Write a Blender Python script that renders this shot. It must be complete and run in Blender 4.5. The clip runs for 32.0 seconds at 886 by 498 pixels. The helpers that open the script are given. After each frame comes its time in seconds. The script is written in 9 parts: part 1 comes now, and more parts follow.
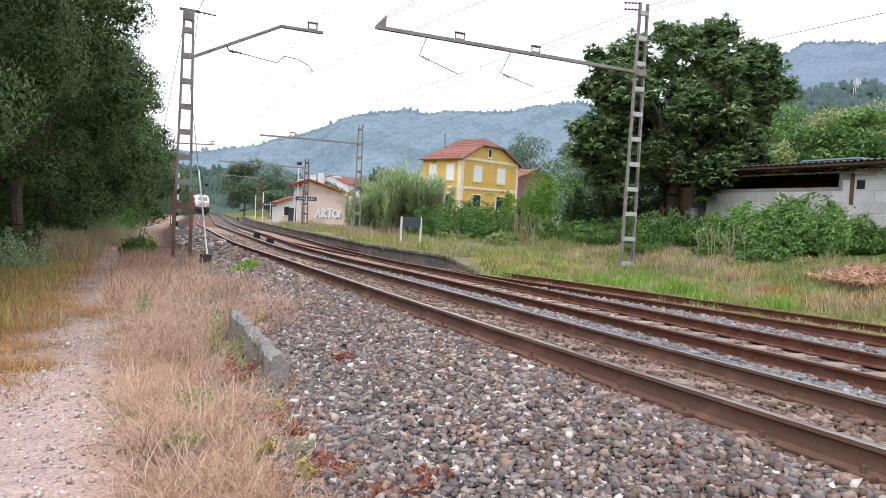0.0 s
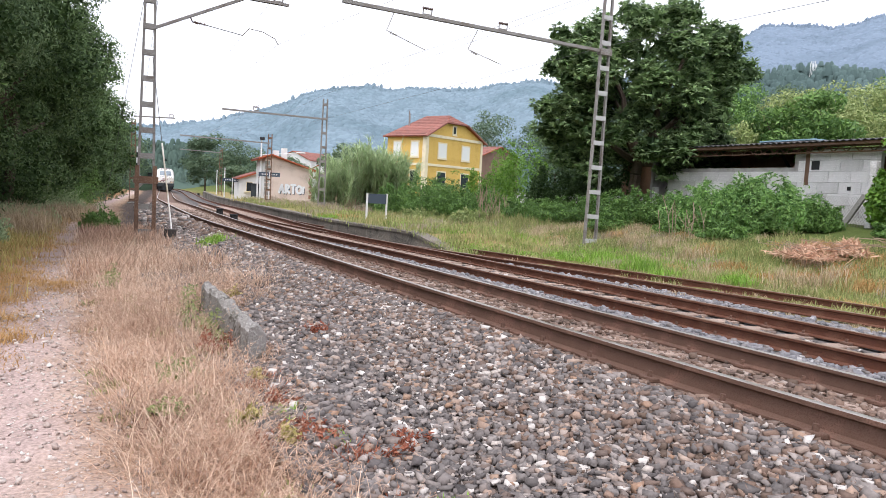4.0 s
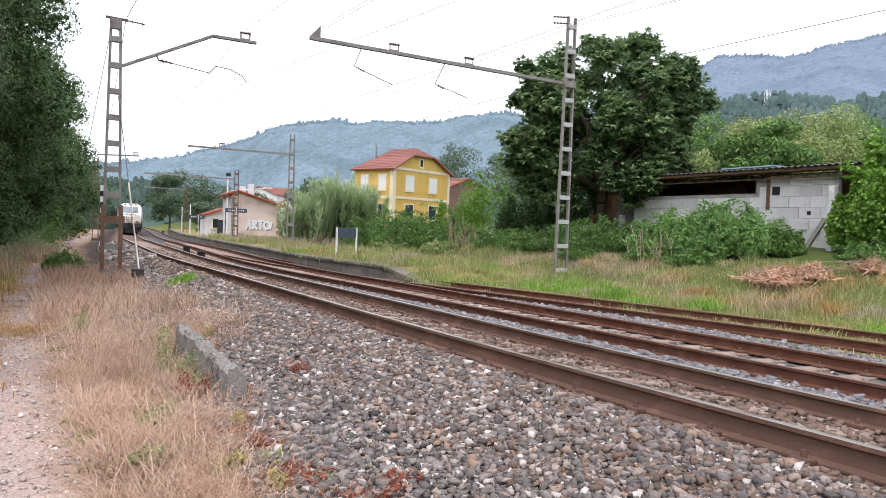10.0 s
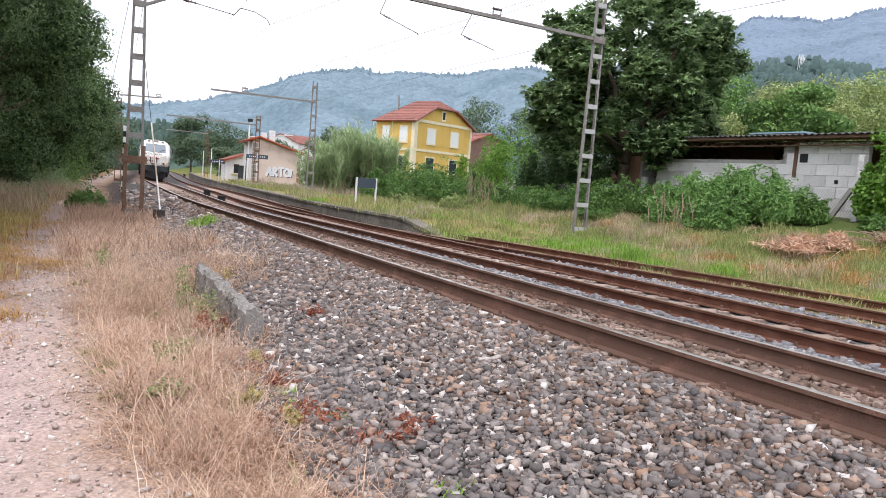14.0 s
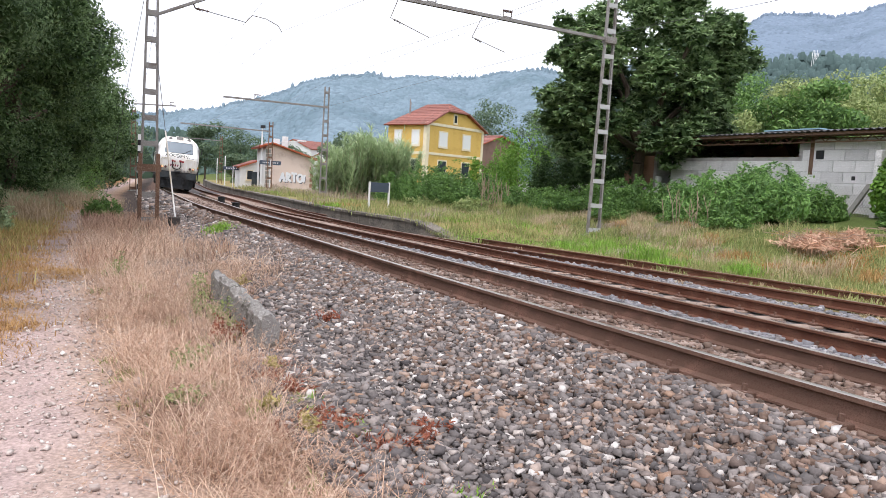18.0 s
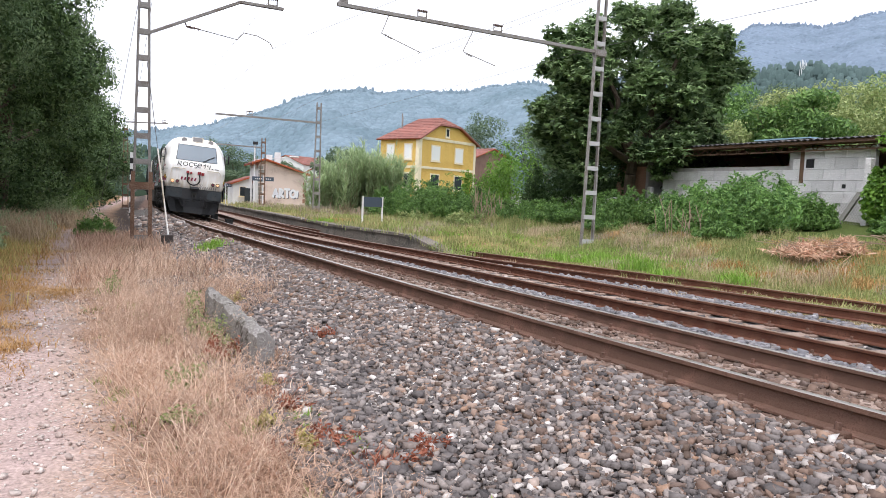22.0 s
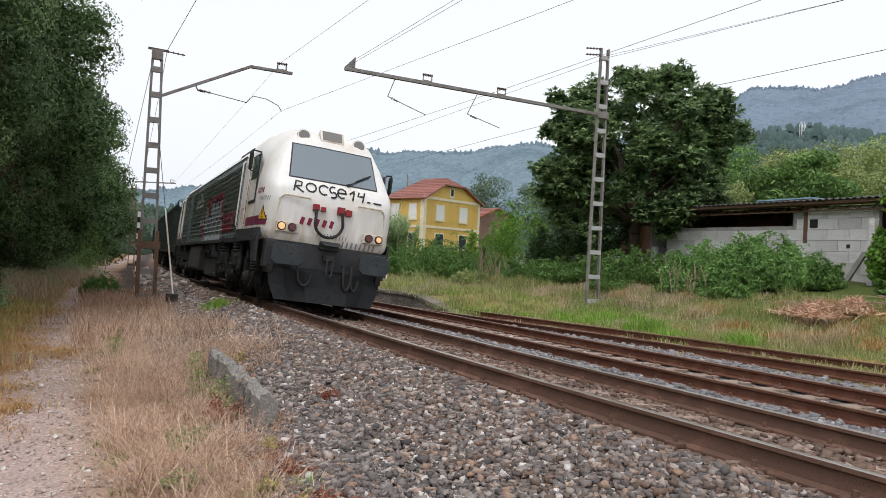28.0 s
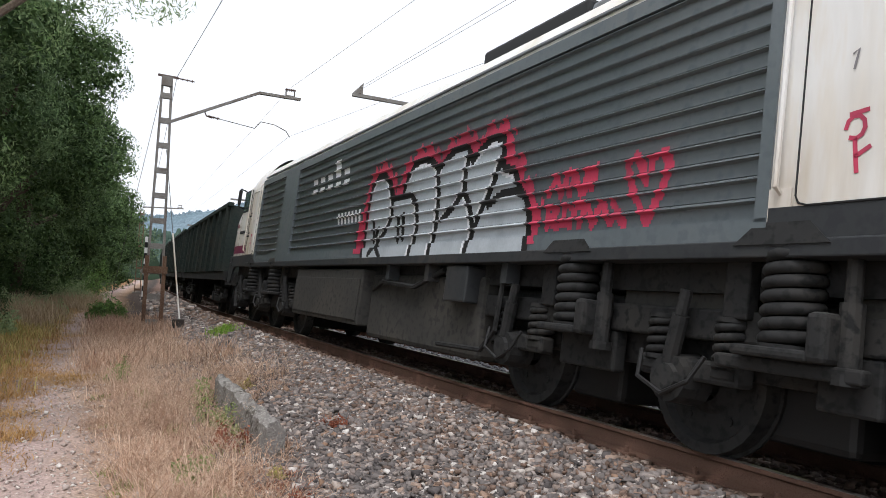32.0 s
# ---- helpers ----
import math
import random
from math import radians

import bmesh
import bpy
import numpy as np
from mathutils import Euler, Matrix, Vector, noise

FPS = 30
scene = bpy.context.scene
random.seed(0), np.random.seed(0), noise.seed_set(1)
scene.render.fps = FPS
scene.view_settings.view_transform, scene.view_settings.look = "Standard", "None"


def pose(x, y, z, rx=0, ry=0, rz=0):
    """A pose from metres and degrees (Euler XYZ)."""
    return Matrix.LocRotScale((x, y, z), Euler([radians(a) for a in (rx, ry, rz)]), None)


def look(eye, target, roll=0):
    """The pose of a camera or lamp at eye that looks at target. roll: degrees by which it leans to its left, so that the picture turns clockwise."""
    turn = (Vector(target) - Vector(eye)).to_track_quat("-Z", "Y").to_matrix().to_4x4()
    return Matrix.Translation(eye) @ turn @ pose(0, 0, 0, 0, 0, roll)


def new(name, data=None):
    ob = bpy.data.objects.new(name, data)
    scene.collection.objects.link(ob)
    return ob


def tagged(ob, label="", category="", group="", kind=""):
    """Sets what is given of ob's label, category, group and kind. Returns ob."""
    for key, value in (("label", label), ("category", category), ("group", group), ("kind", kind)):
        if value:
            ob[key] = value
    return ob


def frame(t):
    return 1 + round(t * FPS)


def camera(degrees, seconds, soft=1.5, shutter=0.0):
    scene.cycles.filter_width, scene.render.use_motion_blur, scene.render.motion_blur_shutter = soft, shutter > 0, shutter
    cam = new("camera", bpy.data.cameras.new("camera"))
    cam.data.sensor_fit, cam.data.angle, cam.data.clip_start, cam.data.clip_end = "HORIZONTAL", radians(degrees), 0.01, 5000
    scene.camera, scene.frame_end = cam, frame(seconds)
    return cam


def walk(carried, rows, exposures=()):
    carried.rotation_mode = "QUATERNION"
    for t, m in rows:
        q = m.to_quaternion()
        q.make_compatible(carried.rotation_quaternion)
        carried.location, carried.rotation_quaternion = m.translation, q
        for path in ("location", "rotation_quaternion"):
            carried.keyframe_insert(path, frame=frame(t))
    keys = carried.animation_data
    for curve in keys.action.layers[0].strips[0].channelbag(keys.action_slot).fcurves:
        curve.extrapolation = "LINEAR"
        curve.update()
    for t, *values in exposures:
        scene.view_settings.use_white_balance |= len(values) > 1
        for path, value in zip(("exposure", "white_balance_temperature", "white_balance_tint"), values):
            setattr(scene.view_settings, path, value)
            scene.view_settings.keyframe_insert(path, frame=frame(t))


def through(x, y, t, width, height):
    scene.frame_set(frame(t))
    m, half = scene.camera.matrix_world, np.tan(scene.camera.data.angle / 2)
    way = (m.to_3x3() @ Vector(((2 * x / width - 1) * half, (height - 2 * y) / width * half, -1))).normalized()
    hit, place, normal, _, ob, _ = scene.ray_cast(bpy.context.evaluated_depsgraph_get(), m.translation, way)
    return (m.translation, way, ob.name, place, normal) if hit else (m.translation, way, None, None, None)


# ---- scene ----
cam = camera(63.0, 32.0, soft=0.7)
walk(cam, [
    (0, pose(-0.036, 0.014, 0.988, 87.27, -2.78, -0.08)),
    (0.5, pose(-0.049, -0.008, 0.990, 87.24, -2.48, 0.55)),
    (1, pose(-0.052, -0.022, 0.997, 87.23, -2.75, 0.59)),
    (1.5, pose(-0.058, 0.009, 0.993, 87.61, -2.65, 0.34)),
    (2, pose(-0.097, 0.033, 0.999, 88.62, -1.83, -1.73)),
    (2.5, pose(-0.079, 0.011, 0.982, 88.16, -2.91, -1.01)),
    (3, pose(-0.077, -0.076, 0.968, 86.54, -3.16, -0.80)),
    (3.5, pose(-0.069, -0.122, 0.966, 86.01, -2.35, 0.11)),
    (4, pose(-0.137, -0.127, 0.957, 85.64, -3.24, -2.96)),
    (4.5, pose(-0.194, -0.112, 0.965, 86.68, -2.39, -3.91)),
    (6.5, pose(-0.231, -0.113, 0.961, 86.76, -2.84, -3.07)),
    (7, pose(-0.233, -0.109, 0.960, 87.16, -2.79, -2.96)),
    (7.5, pose(-0.236, -0.106, 0.962, 87.49, -2.67, -2.67)),
    (8, pose(-0.234, -0.112, 0.960, 87.62, -2.45, -2.60)),
    (8.5, pose(-0.235, -0.120, 0.957, 87.37, -2.66, -2.61)),
    (9, pose(-0.238, -0.112, 0.957, 87.37, -2.80, -2.54)),
    (9.5, pose(-0.249, -0.112, 0.956, 87.60, -3.03, -2.11)),
    (10, pose(-0.241, -0.120, 0.983, 88.26, -1.99, -5.53)),
    (10.5, pose(-0.237, -0.129, 0.974, 89.50, -1.76, -7.38)),
    (11, pose(-0.235, -0.127, 0.976, 88.81, -1.32, -5.65)),
    (11.5, pose(-0.235, -0.122, 0.977, 89.22, -0.92, -5.00)),
    (12, pose(-0.239, -0.127, 0.975, 88.41, -1.01, -5.87)),
    (12.5, pose(-0.246, -0.126, 0.962, 86.56, -2.69, -4.24)),
    (13, pose(-0.248, -0.124, 0.957, 85.70, -3.77, -3.66)),
    (13.5, pose(-0.252, -0.115, 0.952, 85.20, -4.42, -4.22)),
    (14, pose(-0.251, -0.106, 0.940, 84.60, -4.33, -3.97)),
    (14.5, pose(-0.262, -0.096, 0.949, 85.22, -4.06, -3.54)),
    (16.5, pose(-0.264, -0.088, 0.947, 85.29, -3.77, -3.45)),
    (17, pose(-0.261, -0.085, 0.946, 84.70, -3.50, -3.32)),
    (17.5, pose(-0.261, -0.093, 0.943, 84.81, -3.26, -3.27)),
    (18, pose(-0.262, -0.081, 0.941, 84.77, -3.38, -2.98)),
    (18.5, pose(-0.261, -0.074, 0.942, 85.54, -2.95, -3.29)),
    (19, pose(-0.257, -0.070, 0.941, 85.74, -2.94, -3.54)),
    (19.5, pose(-0.260, -0.078, 0.940, 85.79, -3.01, -3.63)),
    (20, pose(-0.262, -0.079, 0.943, 85.29, -2.77, -3.72)),
    (20.5, pose(-0.259, -0.075, 0.944, 85.14, -2.82, -3.58)),
    (21, pose(-0.266, -0.074, 0.949, 85.78, -2.83, -3.45)),
    (21.5, pose(-0.266, -0.083, 0.949, 85.85, -3.07, -3.52)),
    (22, pose(-0.266, -0.083, 0.949, 85.86, -2.57, -3.53)),
    (22.5, pose(-0.270, -0.068, 0.948, 86.43, -2.45, -3.41)),
    (23, pose(-0.268, -0.076, 0.950, 87.11, -2.53, -3.14)),
    (23.5, pose(-0.267, -0.065, 0.952, 87.02, -2.43, -2.95)),
    (24, pose(-0.267, -0.057, 0.955, 87.91, -2.52, -3.54)),
    (24.5, pose(-0.267, -0.073, 0.954, 88.07, -2.28, -3.09)),
    (25, pose(-0.274, -0.070, 0.955, 87.73, -2.56, -3.10)),
    (25.5, pose(-0.279, -0.056, 0.958, 88.83, -2.66, -2.23)),
    (27.5, pose(-0.275, -0.092, 0.964, 90.45, -2.57, -3.04)),
    (28, pose(-0.277, -0.076, 0.963, 90.51, -2.66, -3.19)),
    (28.5, pose(-0.282, -0.065, 0.969, 90.60, -2.73, -3.35)),
    (29, pose(-0.278, -0.060, 0.958, 90.29, -2.75, -3.05)),
    (29.5, pose(-0.289, -0.047, 0.960, 90.38, -2.76, -2.53)),
    (30, pose(-0.278, -0.036, 0.966, 90.57, -2.53, -2.00)),
    (30.5, pose(-0.282, -0.060, 0.969, 91.16, -2.64, -1.60)),
    (31, pose(-0.304, -0.021, 0.977, 91.49, -2.78, -2.14)),
    (31.5, pose(-0.304, -0.015, 0.968, 91.84, -2.85, -2.42)),
    (32, pose(-0.314, 0.003, 0.965, 92.48, -2.69, -2.72)),
], exposures=[(0, 0.48, 6290, 16), (2, 0.48, 6290, 16), (3, 0.33, 6290, 16), (4, 0.62, 6290, 16), (7, 0.62, 6290, 16), (8.5, 0.64, 6290, 16), (10.2, 0.44, 6290, 16), (11, 0.05, 6290, 16), (12, 0.08, 6290, 16), (13, 0.53, 6290, 16), (17, 0.56, 6290, 16), (21, 0.56, 6290, 16), (24, 0.6, 6290, 16), (25.5, 0.55, 6290, 16), (27.5, 0.0, 6470, 12), (30, -0.02, 6530, 12), (31, -0.05, 6520, 12), (31.5, -0.08, 6520, 12), (32, 0.20, 6400, 12)])

# ---- the main track: curvature, height and cant along it, from beside the camera towards the station ----
K_S = np.array([-40.00, -20.00, 0.00, 8.00, 16.00, 24.00, 32.00, 40.00, 50.00, 60.00, 75.00, 90.00, 110.00, 135.00, 230.00])
K_V = np.array([-6.30, -6.60, -6.81, -5.38, -2.23, -1.42, -1.31, -0.66, -1.30, -1.32, -0.47, -0.39, 0.24, 2.00, 1.33]) / 1000
Z_S = np.array([-40.00, 0.00, 12.00, 24.00, 36.00, 50.00, 70.00, 90.00, 115.00, 230.00])
Z_V = np.array([-0.13, -0.16, -0.21, -0.43, -0.50, -0.64, -0.96, -1.15, -1.18, -0.99])
C_S = np.array([-40.00, 10.00, 30.00, 50.00, 70.00, 90.00, 120.00, 230.00])
C_V = np.array([0.175, 0.172, 0.154, 0.129, 0.106, 0.060, -0.001, -0.004])
STEP = 0.5
LINE_S = np.arange(-40, 230 + STEP, STEP)
ZERO = 80


def main_line():
    th = np.cumsum(np.interp(LINE_S, K_S, K_V)) * STEP
    th = th - th[ZERO] + 0.4711
    dx, dy = -np.sin(th) * STEP, np.cos(th) * STEP
    x = np.concatenate([[0], np.cumsum((dx[1:] + dx[:-1]) / 2)])
    y = np.concatenate([[0], np.cumsum((dy[1:] + dy[:-1]) / 2)])
    z = np.convolve(np.pad(np.interp(LINE_S, Z_S, Z_V), 10, "edge"), np.ones(21) / 21, "valid")
    c = np.convolve(np.pad(np.interp(LINE_S, C_S, C_V), 20, "edge"), np.ones(41) / 41, "valid")
    return x - x[ZERO] + 3.2028, y - y[ZERO] + 3.6854, z, th, c


LINE = main_line()


def on_line(s):
    return [np.interp(s, LINE_S, q) for q in LINE]


def spot(s, u, dz=0.0):
    """World place: s along the main track, u to its right, dz over its rail heads."""
    x, y, z, th, c = on_line(s)
    return Vector((float(x + math.cos(th) * u), float(y + math.sin(th) * u), float(z + dz)))


def line_coords(x, y):
    """s and u of many world places."""
    x, y = np.asarray(x, float), np.asarray(y, float)
    s, u = np.empty(x.shape), np.empty(x.shape)
    for a in range(0, len(x), 4000):
        b = slice(a, a + 4000)
        i = np.argmin((x[b, None] - LINE[0][None, ::2]) ** 2 + (y[b, None] - LINE[1][None, ::2]) ** 2, axis=1) * 2
        th = LINE[3][i]
        dx, dy = x[b] - LINE[0][i], y[b] - LINE[1][i]
        s[b] = LINE_S[i] - np.sin(th) * dx + np.cos(th) * dy
        u[b] = np.cos(th) * dx + np.sin(th) * dy
    return s, u


# ---- sky and sun: a bright overcast morning ----
world = bpy.data.worlds.new("sky")
scene.world = world
world.use_nodes = True
wn, wl = world.node_tree.nodes, world.node_tree.links
sky = wn.new("ShaderNodeTexSky")
sky.sky_type = "NISHITA"
sky.sun_disc = False
sky.sun_elevation, sky.sun_rotation = radians(52), radians(205)
sky.air_density, sky.dust_density, sky.ozone_density = 1.0, 6.0, 1.0
veil = wn.new("ShaderNodeHueSaturation")
veil.inputs["Saturation"].default_value = 0.12
wl.new(sky.outputs[0], veil.inputs["Color"])
cloud = wn.new("ShaderNodeMix")
cloud.data_type = "RGBA"
cloud.inputs[0].default_value = 0.7
cloud.inputs[7].default_value = (10.2, 10.7, 11.3, 1)
wl.new(veil.outputs[0], cloud.inputs[6])
wl.new(cloud.outputs[2], wn["Background"].inputs[0])
wn["Background"].inputs[1].default_value = 0.12
sun = new("sun", bpy.data.lights.new("sun", "SUN"))
sun.data.energy, sun.data.angle, sun.data.color = 1.4, radians(10), (1.0, 0.96, 0.9)
sun.matrix_world = look((0, 0, 60), (10, 22, 0))
scene.view_settings.exposure = 0.0
# ---- materials ----
def material(name, base, rough=0.8, metal=0.0, tones=(), scale=6.0, fine=60.0, bump=0.3, spec=0.3, island=0.0, per_object=0.0, stretch=(1, 1, 1)):
    """A procedural surface: a base colour, blotches of other tones at two sizes, fine relief, and a spread of value from piece to piece."""
    m = bpy.data.materials.new(name)
    m.use_nodes = True
    n, l = m.node_tree.nodes, m.node_tree.links
    b = n["Principled BSDF"]
    b.inputs["Roughness"].default_value, b.inputs["Metallic"].default_value = rough, metal
    b.inputs["Specular IOR Level"].default_value = spec
    tc = n.new("ShaderNodeTexCoord")
    mp = n.new("ShaderNodeMapping")
    mp.inputs["Scale"].default_value = stretch
    l.new(tc.outputs["Object"], mp.inputs[0])
    big, small = n.new("ShaderNodeTexNoise"), n.new("ShaderNodeTexNoise")
    big.inputs["Scale"].default_value, small.inputs["Scale"].default_value = scale, fine
    big.inputs["Detail"].default_value, small.inputs["Detail"].default_value = 5, 3
    for t in (big, small):
        l.new(mp.outputs[0], t.inputs["Vector"])
    col = n.new("ShaderNodeRGB")
    col.outputs[0].default_value = (*base, 1)
    out = col.outputs[0]
    for i, tone in enumerate(tones):
        ramp = n.new("ShaderNodeMapRange")
        ramp.inputs[1].default_value, ramp.inputs[2].default_value = (0.48, 0.68) if i % 2 == 0 else (0.5, 0.64)
        l.new((big if i % 2 == 0 else small).outputs[0], ramp.inputs[0])
        mix = n.new("ShaderNodeMix")
        mix.data_type = "RGBA"
        l.new(ramp.outputs[0], mix.inputs[0])
        l.new(out, mix.inputs[6])
        mix.inputs[7].default_value = (*tone, 1)
        out = mix.outputs[2]
    val = n.new("ShaderNodeHueSaturation")
    l.new(out, val.inputs["Color"])
    spread = n.new("ShaderNodeMapRange")
    spread.inputs[3].default_value, spread.inputs[4].default_value = 0.86, 1.12
    l.new(small.outputs[0], spread.inputs[0])
    v = spread.outputs[0]
    for amount, node, socket in ((island, "ShaderNodeNewGeometry", "Random Per Island"), (per_object, "ShaderNodeObjectInfo", "Random")):
        if amount:
            src = n.new(node)
            r = n.new("ShaderNodeMapRange")
            r.inputs[3].default_value, r.inputs[4].default_value = 1 - amount, 1 + amount
            l.new(src.outputs[socket], r.inputs[0])
            mul = n.new("ShaderNodeMath")
            mul.operation = "MULTIPLY"
            l.new(v, mul.inputs[0])
            l.new(r.outputs[0], mul.inputs[1])
            v = mul.outputs[0]
    l.new(v, val.inputs["Value"])
    l.new(val.outputs[0], b.inputs["Base Color"])
    if bump:
        bp = n.new("ShaderNodeBump")
        bp.inputs["Strength"].default_value, bp.inputs["Distance"].default_value = bump, 0.02
        l.new(small.outputs[0], bp.inputs["Height"])
        l.new(bp.outputs[0], b.inputs["Normal"])
    return m


def leafy(name, dark, light, gloss=0.45, through=0.25, tones=None):
    """Leaves: each its own shade between two greens, with some light through them."""
    m = bpy.data.materials.new(name)
    m.use_nodes = True
    n, l = m.node_tree.nodes, m.node_tree.links
    b = n["Principled BSDF"]
    b.inputs["Roughness"].default_value = gloss
    b.inputs["Specular IOR Level"].default_value = 0.3
    g = n.new("ShaderNodeNewGeometry")
    ramp = n.new("ShaderNodeValToRGB")
    ramp.color_ramp.elements[0].color, ramp.color_ramp.elements[1].color = (*dark, 1), (*light, 1)
    if tones:
        e = ramp.color_ramp.elements.new(0.93)
        e.color = (*tones, 1)
    tc, big = n.new("ShaderNodeTexCoord"), n.new("ShaderNodeTexNoise")
    big.inputs["Scale"].default_value = 0.7
    l.new(tc.outputs["Object"], big.inputs["Vector"])
    mix = n.new("ShaderNodeMath")
    mix.operation = "MULTIPLY_ADD"
    l.new(g.outputs["Random Per Island"], mix.inputs[0])
    mix.inputs[1].default_value = 0.85
    half = n.new("ShaderNodeMath")
    half.operation = "MULTIPLY_ADD"
    half.inputs[1].default_value, half.inputs[2].default_value = 1.0, -0.3
    l.new(big.outputs[0], half.inputs[0])
    l.new(half.outputs[0], mix.inputs[2])
    l.new(mix.outputs[0], ramp.inputs[0])
    l.new(ramp.outputs[0], b.inputs["Base Color"])
    tr = n.new("ShaderNodeBsdfTranslucent")
    l.new(ramp.outputs[0], tr.inputs[0])
    ms = n.new("ShaderNodeMixShader")
    ms.inputs[0].default_value = through
    l.new(b.outputs[0], ms.inputs[1])
    l.new(tr.outputs[0], ms.inputs[2])
    l.new(ms.outputs[0], n["Material Output"].inputs[0])
    return m


def plain(name, base, rough=0.5, metal=0.0, emit=0.0, spec=0.4):
    m = bpy.data.materials.new(name)
    m.use_nodes = True
    b = m.node_tree.nodes["Principled BSDF"]
    b.inputs["Base Color"].default_value = (*base, 1)
    b.inputs["Roughness"].default_value, b.inputs["Metallic"].default_value = rough, metal
    b.inputs["Specular IOR Level"].default_value = spec
    if emit:
        b.inputs["Emission Color"].default_value = (*base, 1)
        b.inputs["Emission Strength"].default_value = emit
    return m


M_RUST = material("rusty_rail_steel", (0.120, 0.070, 0.050), 0.8, 0.0, ((0.20, 0.11, 0.08), (0.10, 0.05, 0.036)), 4, 90, 0.35)
M_RUST_RED = material("red_rusty_rail_steel", (0.12, 0.045, 0.025), 0.8, 0.0, ((0.17, 0.08, 0.05), (0.07, 0.03, 0.022)), 4, 90, 0.35)
M_HEAD = material("worn_rail_head", (0.36, 0.33, 0.30), 0.3, 0.7, ((0.22, 0.15, 0.11),), 3, 80, 0.1)
M_HEAD_DULL = material("dull_rail_head", (0.20, 0.13, 0.09), 0.5, 0.4, ((0.13, 0.07, 0.05),), 3, 80, 0.2)
M_SLEEPER = material("weathered_sleeper_concrete", (0.32, 0.235, 0.19), 0.9, 0, ((0.20, 0.13, 0.10), (0.38, 0.30, 0.25)), 5, 70, 0.5, per_object=0.15)
M_CONCRETE = material("stained_concrete", (0.27, 0.26, 0.24), 0.9, 0, ((0.13, 0.13, 0.11), (0.34, 0.33, 0.30)), 3, 60, 0.6)
M_MAST = material("grey_galvanised_mast", (0.25, 0.235, 0.22), 0.7, 0.2, ((0.17, 0.14, 0.12), (0.30, 0.29, 0.28)), 2.5, 50, 0.2)
M_MAST_RUST = material("rusty_mast_steel", (0.17, 0.095, 0.06), 0.8, 0.1, ((0.11, 0.06, 0.04), (0.22, 0.15, 0.11)), 2.5, 50, 0.3)
M_WIRE = plain("dark_wire", (0.10, 0.10, 0.10), 0.5, 0.5)
M_CERAMIC = plain("brown_insulator", (0.10, 0.06, 0.05), 0.3)
M_WHITE = material("train_white", (0.80, 0.795, 0.78), 0.34, 0, ((0.66, 0.59, 0.48), (0.74, 0.71, 0.66)), 0.9, 6, 0.0, spec=0.4, stretch=(1, 1.6, 0.3))
def road_dirt(m, base, top, tone, most):
    """Brown spray that has dried on a shell, thick at the sill and in uneven runs above it."""
    n, l = m.node_tree.nodes, m.node_tree.links
    b = n["Principled BSDF"]
    clean = b.inputs["Base Color"].links[0].from_socket
    tc, sep, noise_t, mp = n.new("ShaderNodeTexCoord"), n.new("ShaderNodeSeparateXYZ"), n.new("ShaderNodeTexNoise"), n.new("ShaderNodeMapping")
    l.new(tc.outputs["Object"], sep.inputs[0])
    l.new(tc.outputs["Object"], mp.inputs[0])
    mp.inputs["Scale"].default_value = (3, 3, 0.5)
    l.new(mp.outputs[0], noise_t.inputs["Vector"])
    noise_t.inputs["Scale"].default_value, noise_t.inputs["Detail"].default_value = 1.6, 6
    rise = n.new("ShaderNodeMapRange")
    rise.inputs[1].default_value, rise.inputs[2].default_value, rise.inputs[3].default_value, rise.inputs[4].default_value = base, top, most, 0.0
    l.new(sep.outputs[2], rise.inputs[0])
    runs = n.new("ShaderNodeMapRange")
    runs.inputs[1].default_value, runs.inputs[2].default_value = 0.35, 0.7
    l.new(noise_t.outputs[0], runs.inputs[0])
    mul = n.new("ShaderNodeMath")
    mul.operation = "MULTIPLY"
    l.new(rise.outputs[0], mul.inputs[0])
    l.new(runs.outputs[0], mul.inputs[1])
    mix = n.new("ShaderNodeMix")
    mix.data_type = "RGBA"
    l.new(mul.outputs[0], mix.inputs[0])
    l.new(clean, mix.inputs[6])
    mix.inputs[7].default_value = (*tone, 1)
    l.new(mix.outputs[2], b.inputs["Base Color"])


road_dirt(M_WHITE, 1.28, 2.15, (0.40, 0.31, 0.20), 0.95)
M_DARK = material("sooty_underframe", (0.024, 0.0245, 0.025), 0.8, 0.0, ((0.042, 0.040, 0.037), (0.012, 0.0125, 0.013)), 1.6, 16, 0.12, spec=0.25)
M_GRILLE = material("charcoal_louvre_paint", (0.125, 0.148, 0.162), 0.27, 0, ((0.145, 0.162, 0.172), (0.108, 0.127, 0.141)), 0.8, 10, 0.0, spec=0.6)
M_GLASS = plain("tinted_cab_glass", (0.08, 0.12, 0.15), 0.05, 0.0, spec=1.0)
M_GLASS.node_tree.nodes["Principled BSDF"].inputs["IOR"].default_value = 1.9
M_BLACK = plain("black_rubber", (0.015, 0.015, 0.016), 0.6)
M_PURPLE = material("faded_purple_band", (0.17, 0.022, 0.07), 0.45, 0, ((0.22, 0.05, 0.09),), 3, 40, 0.05)
M_MAROON = material("maroon_logo_paint", (0.21, 0.018, 0.05), 0.45, 0, (), 3, 40, 0.03)
M_RED = material("faded_red_plastic", (0.30, 0.03, 0.035), 0.5, 0, ((0.20, 0.03, 0.03),), 8, 60, 0.1)
M_YELLOW = material("warning_yellow", (0.75, 0.44, 0.03), 0.5, 0, (), 4, 50, 0.02)
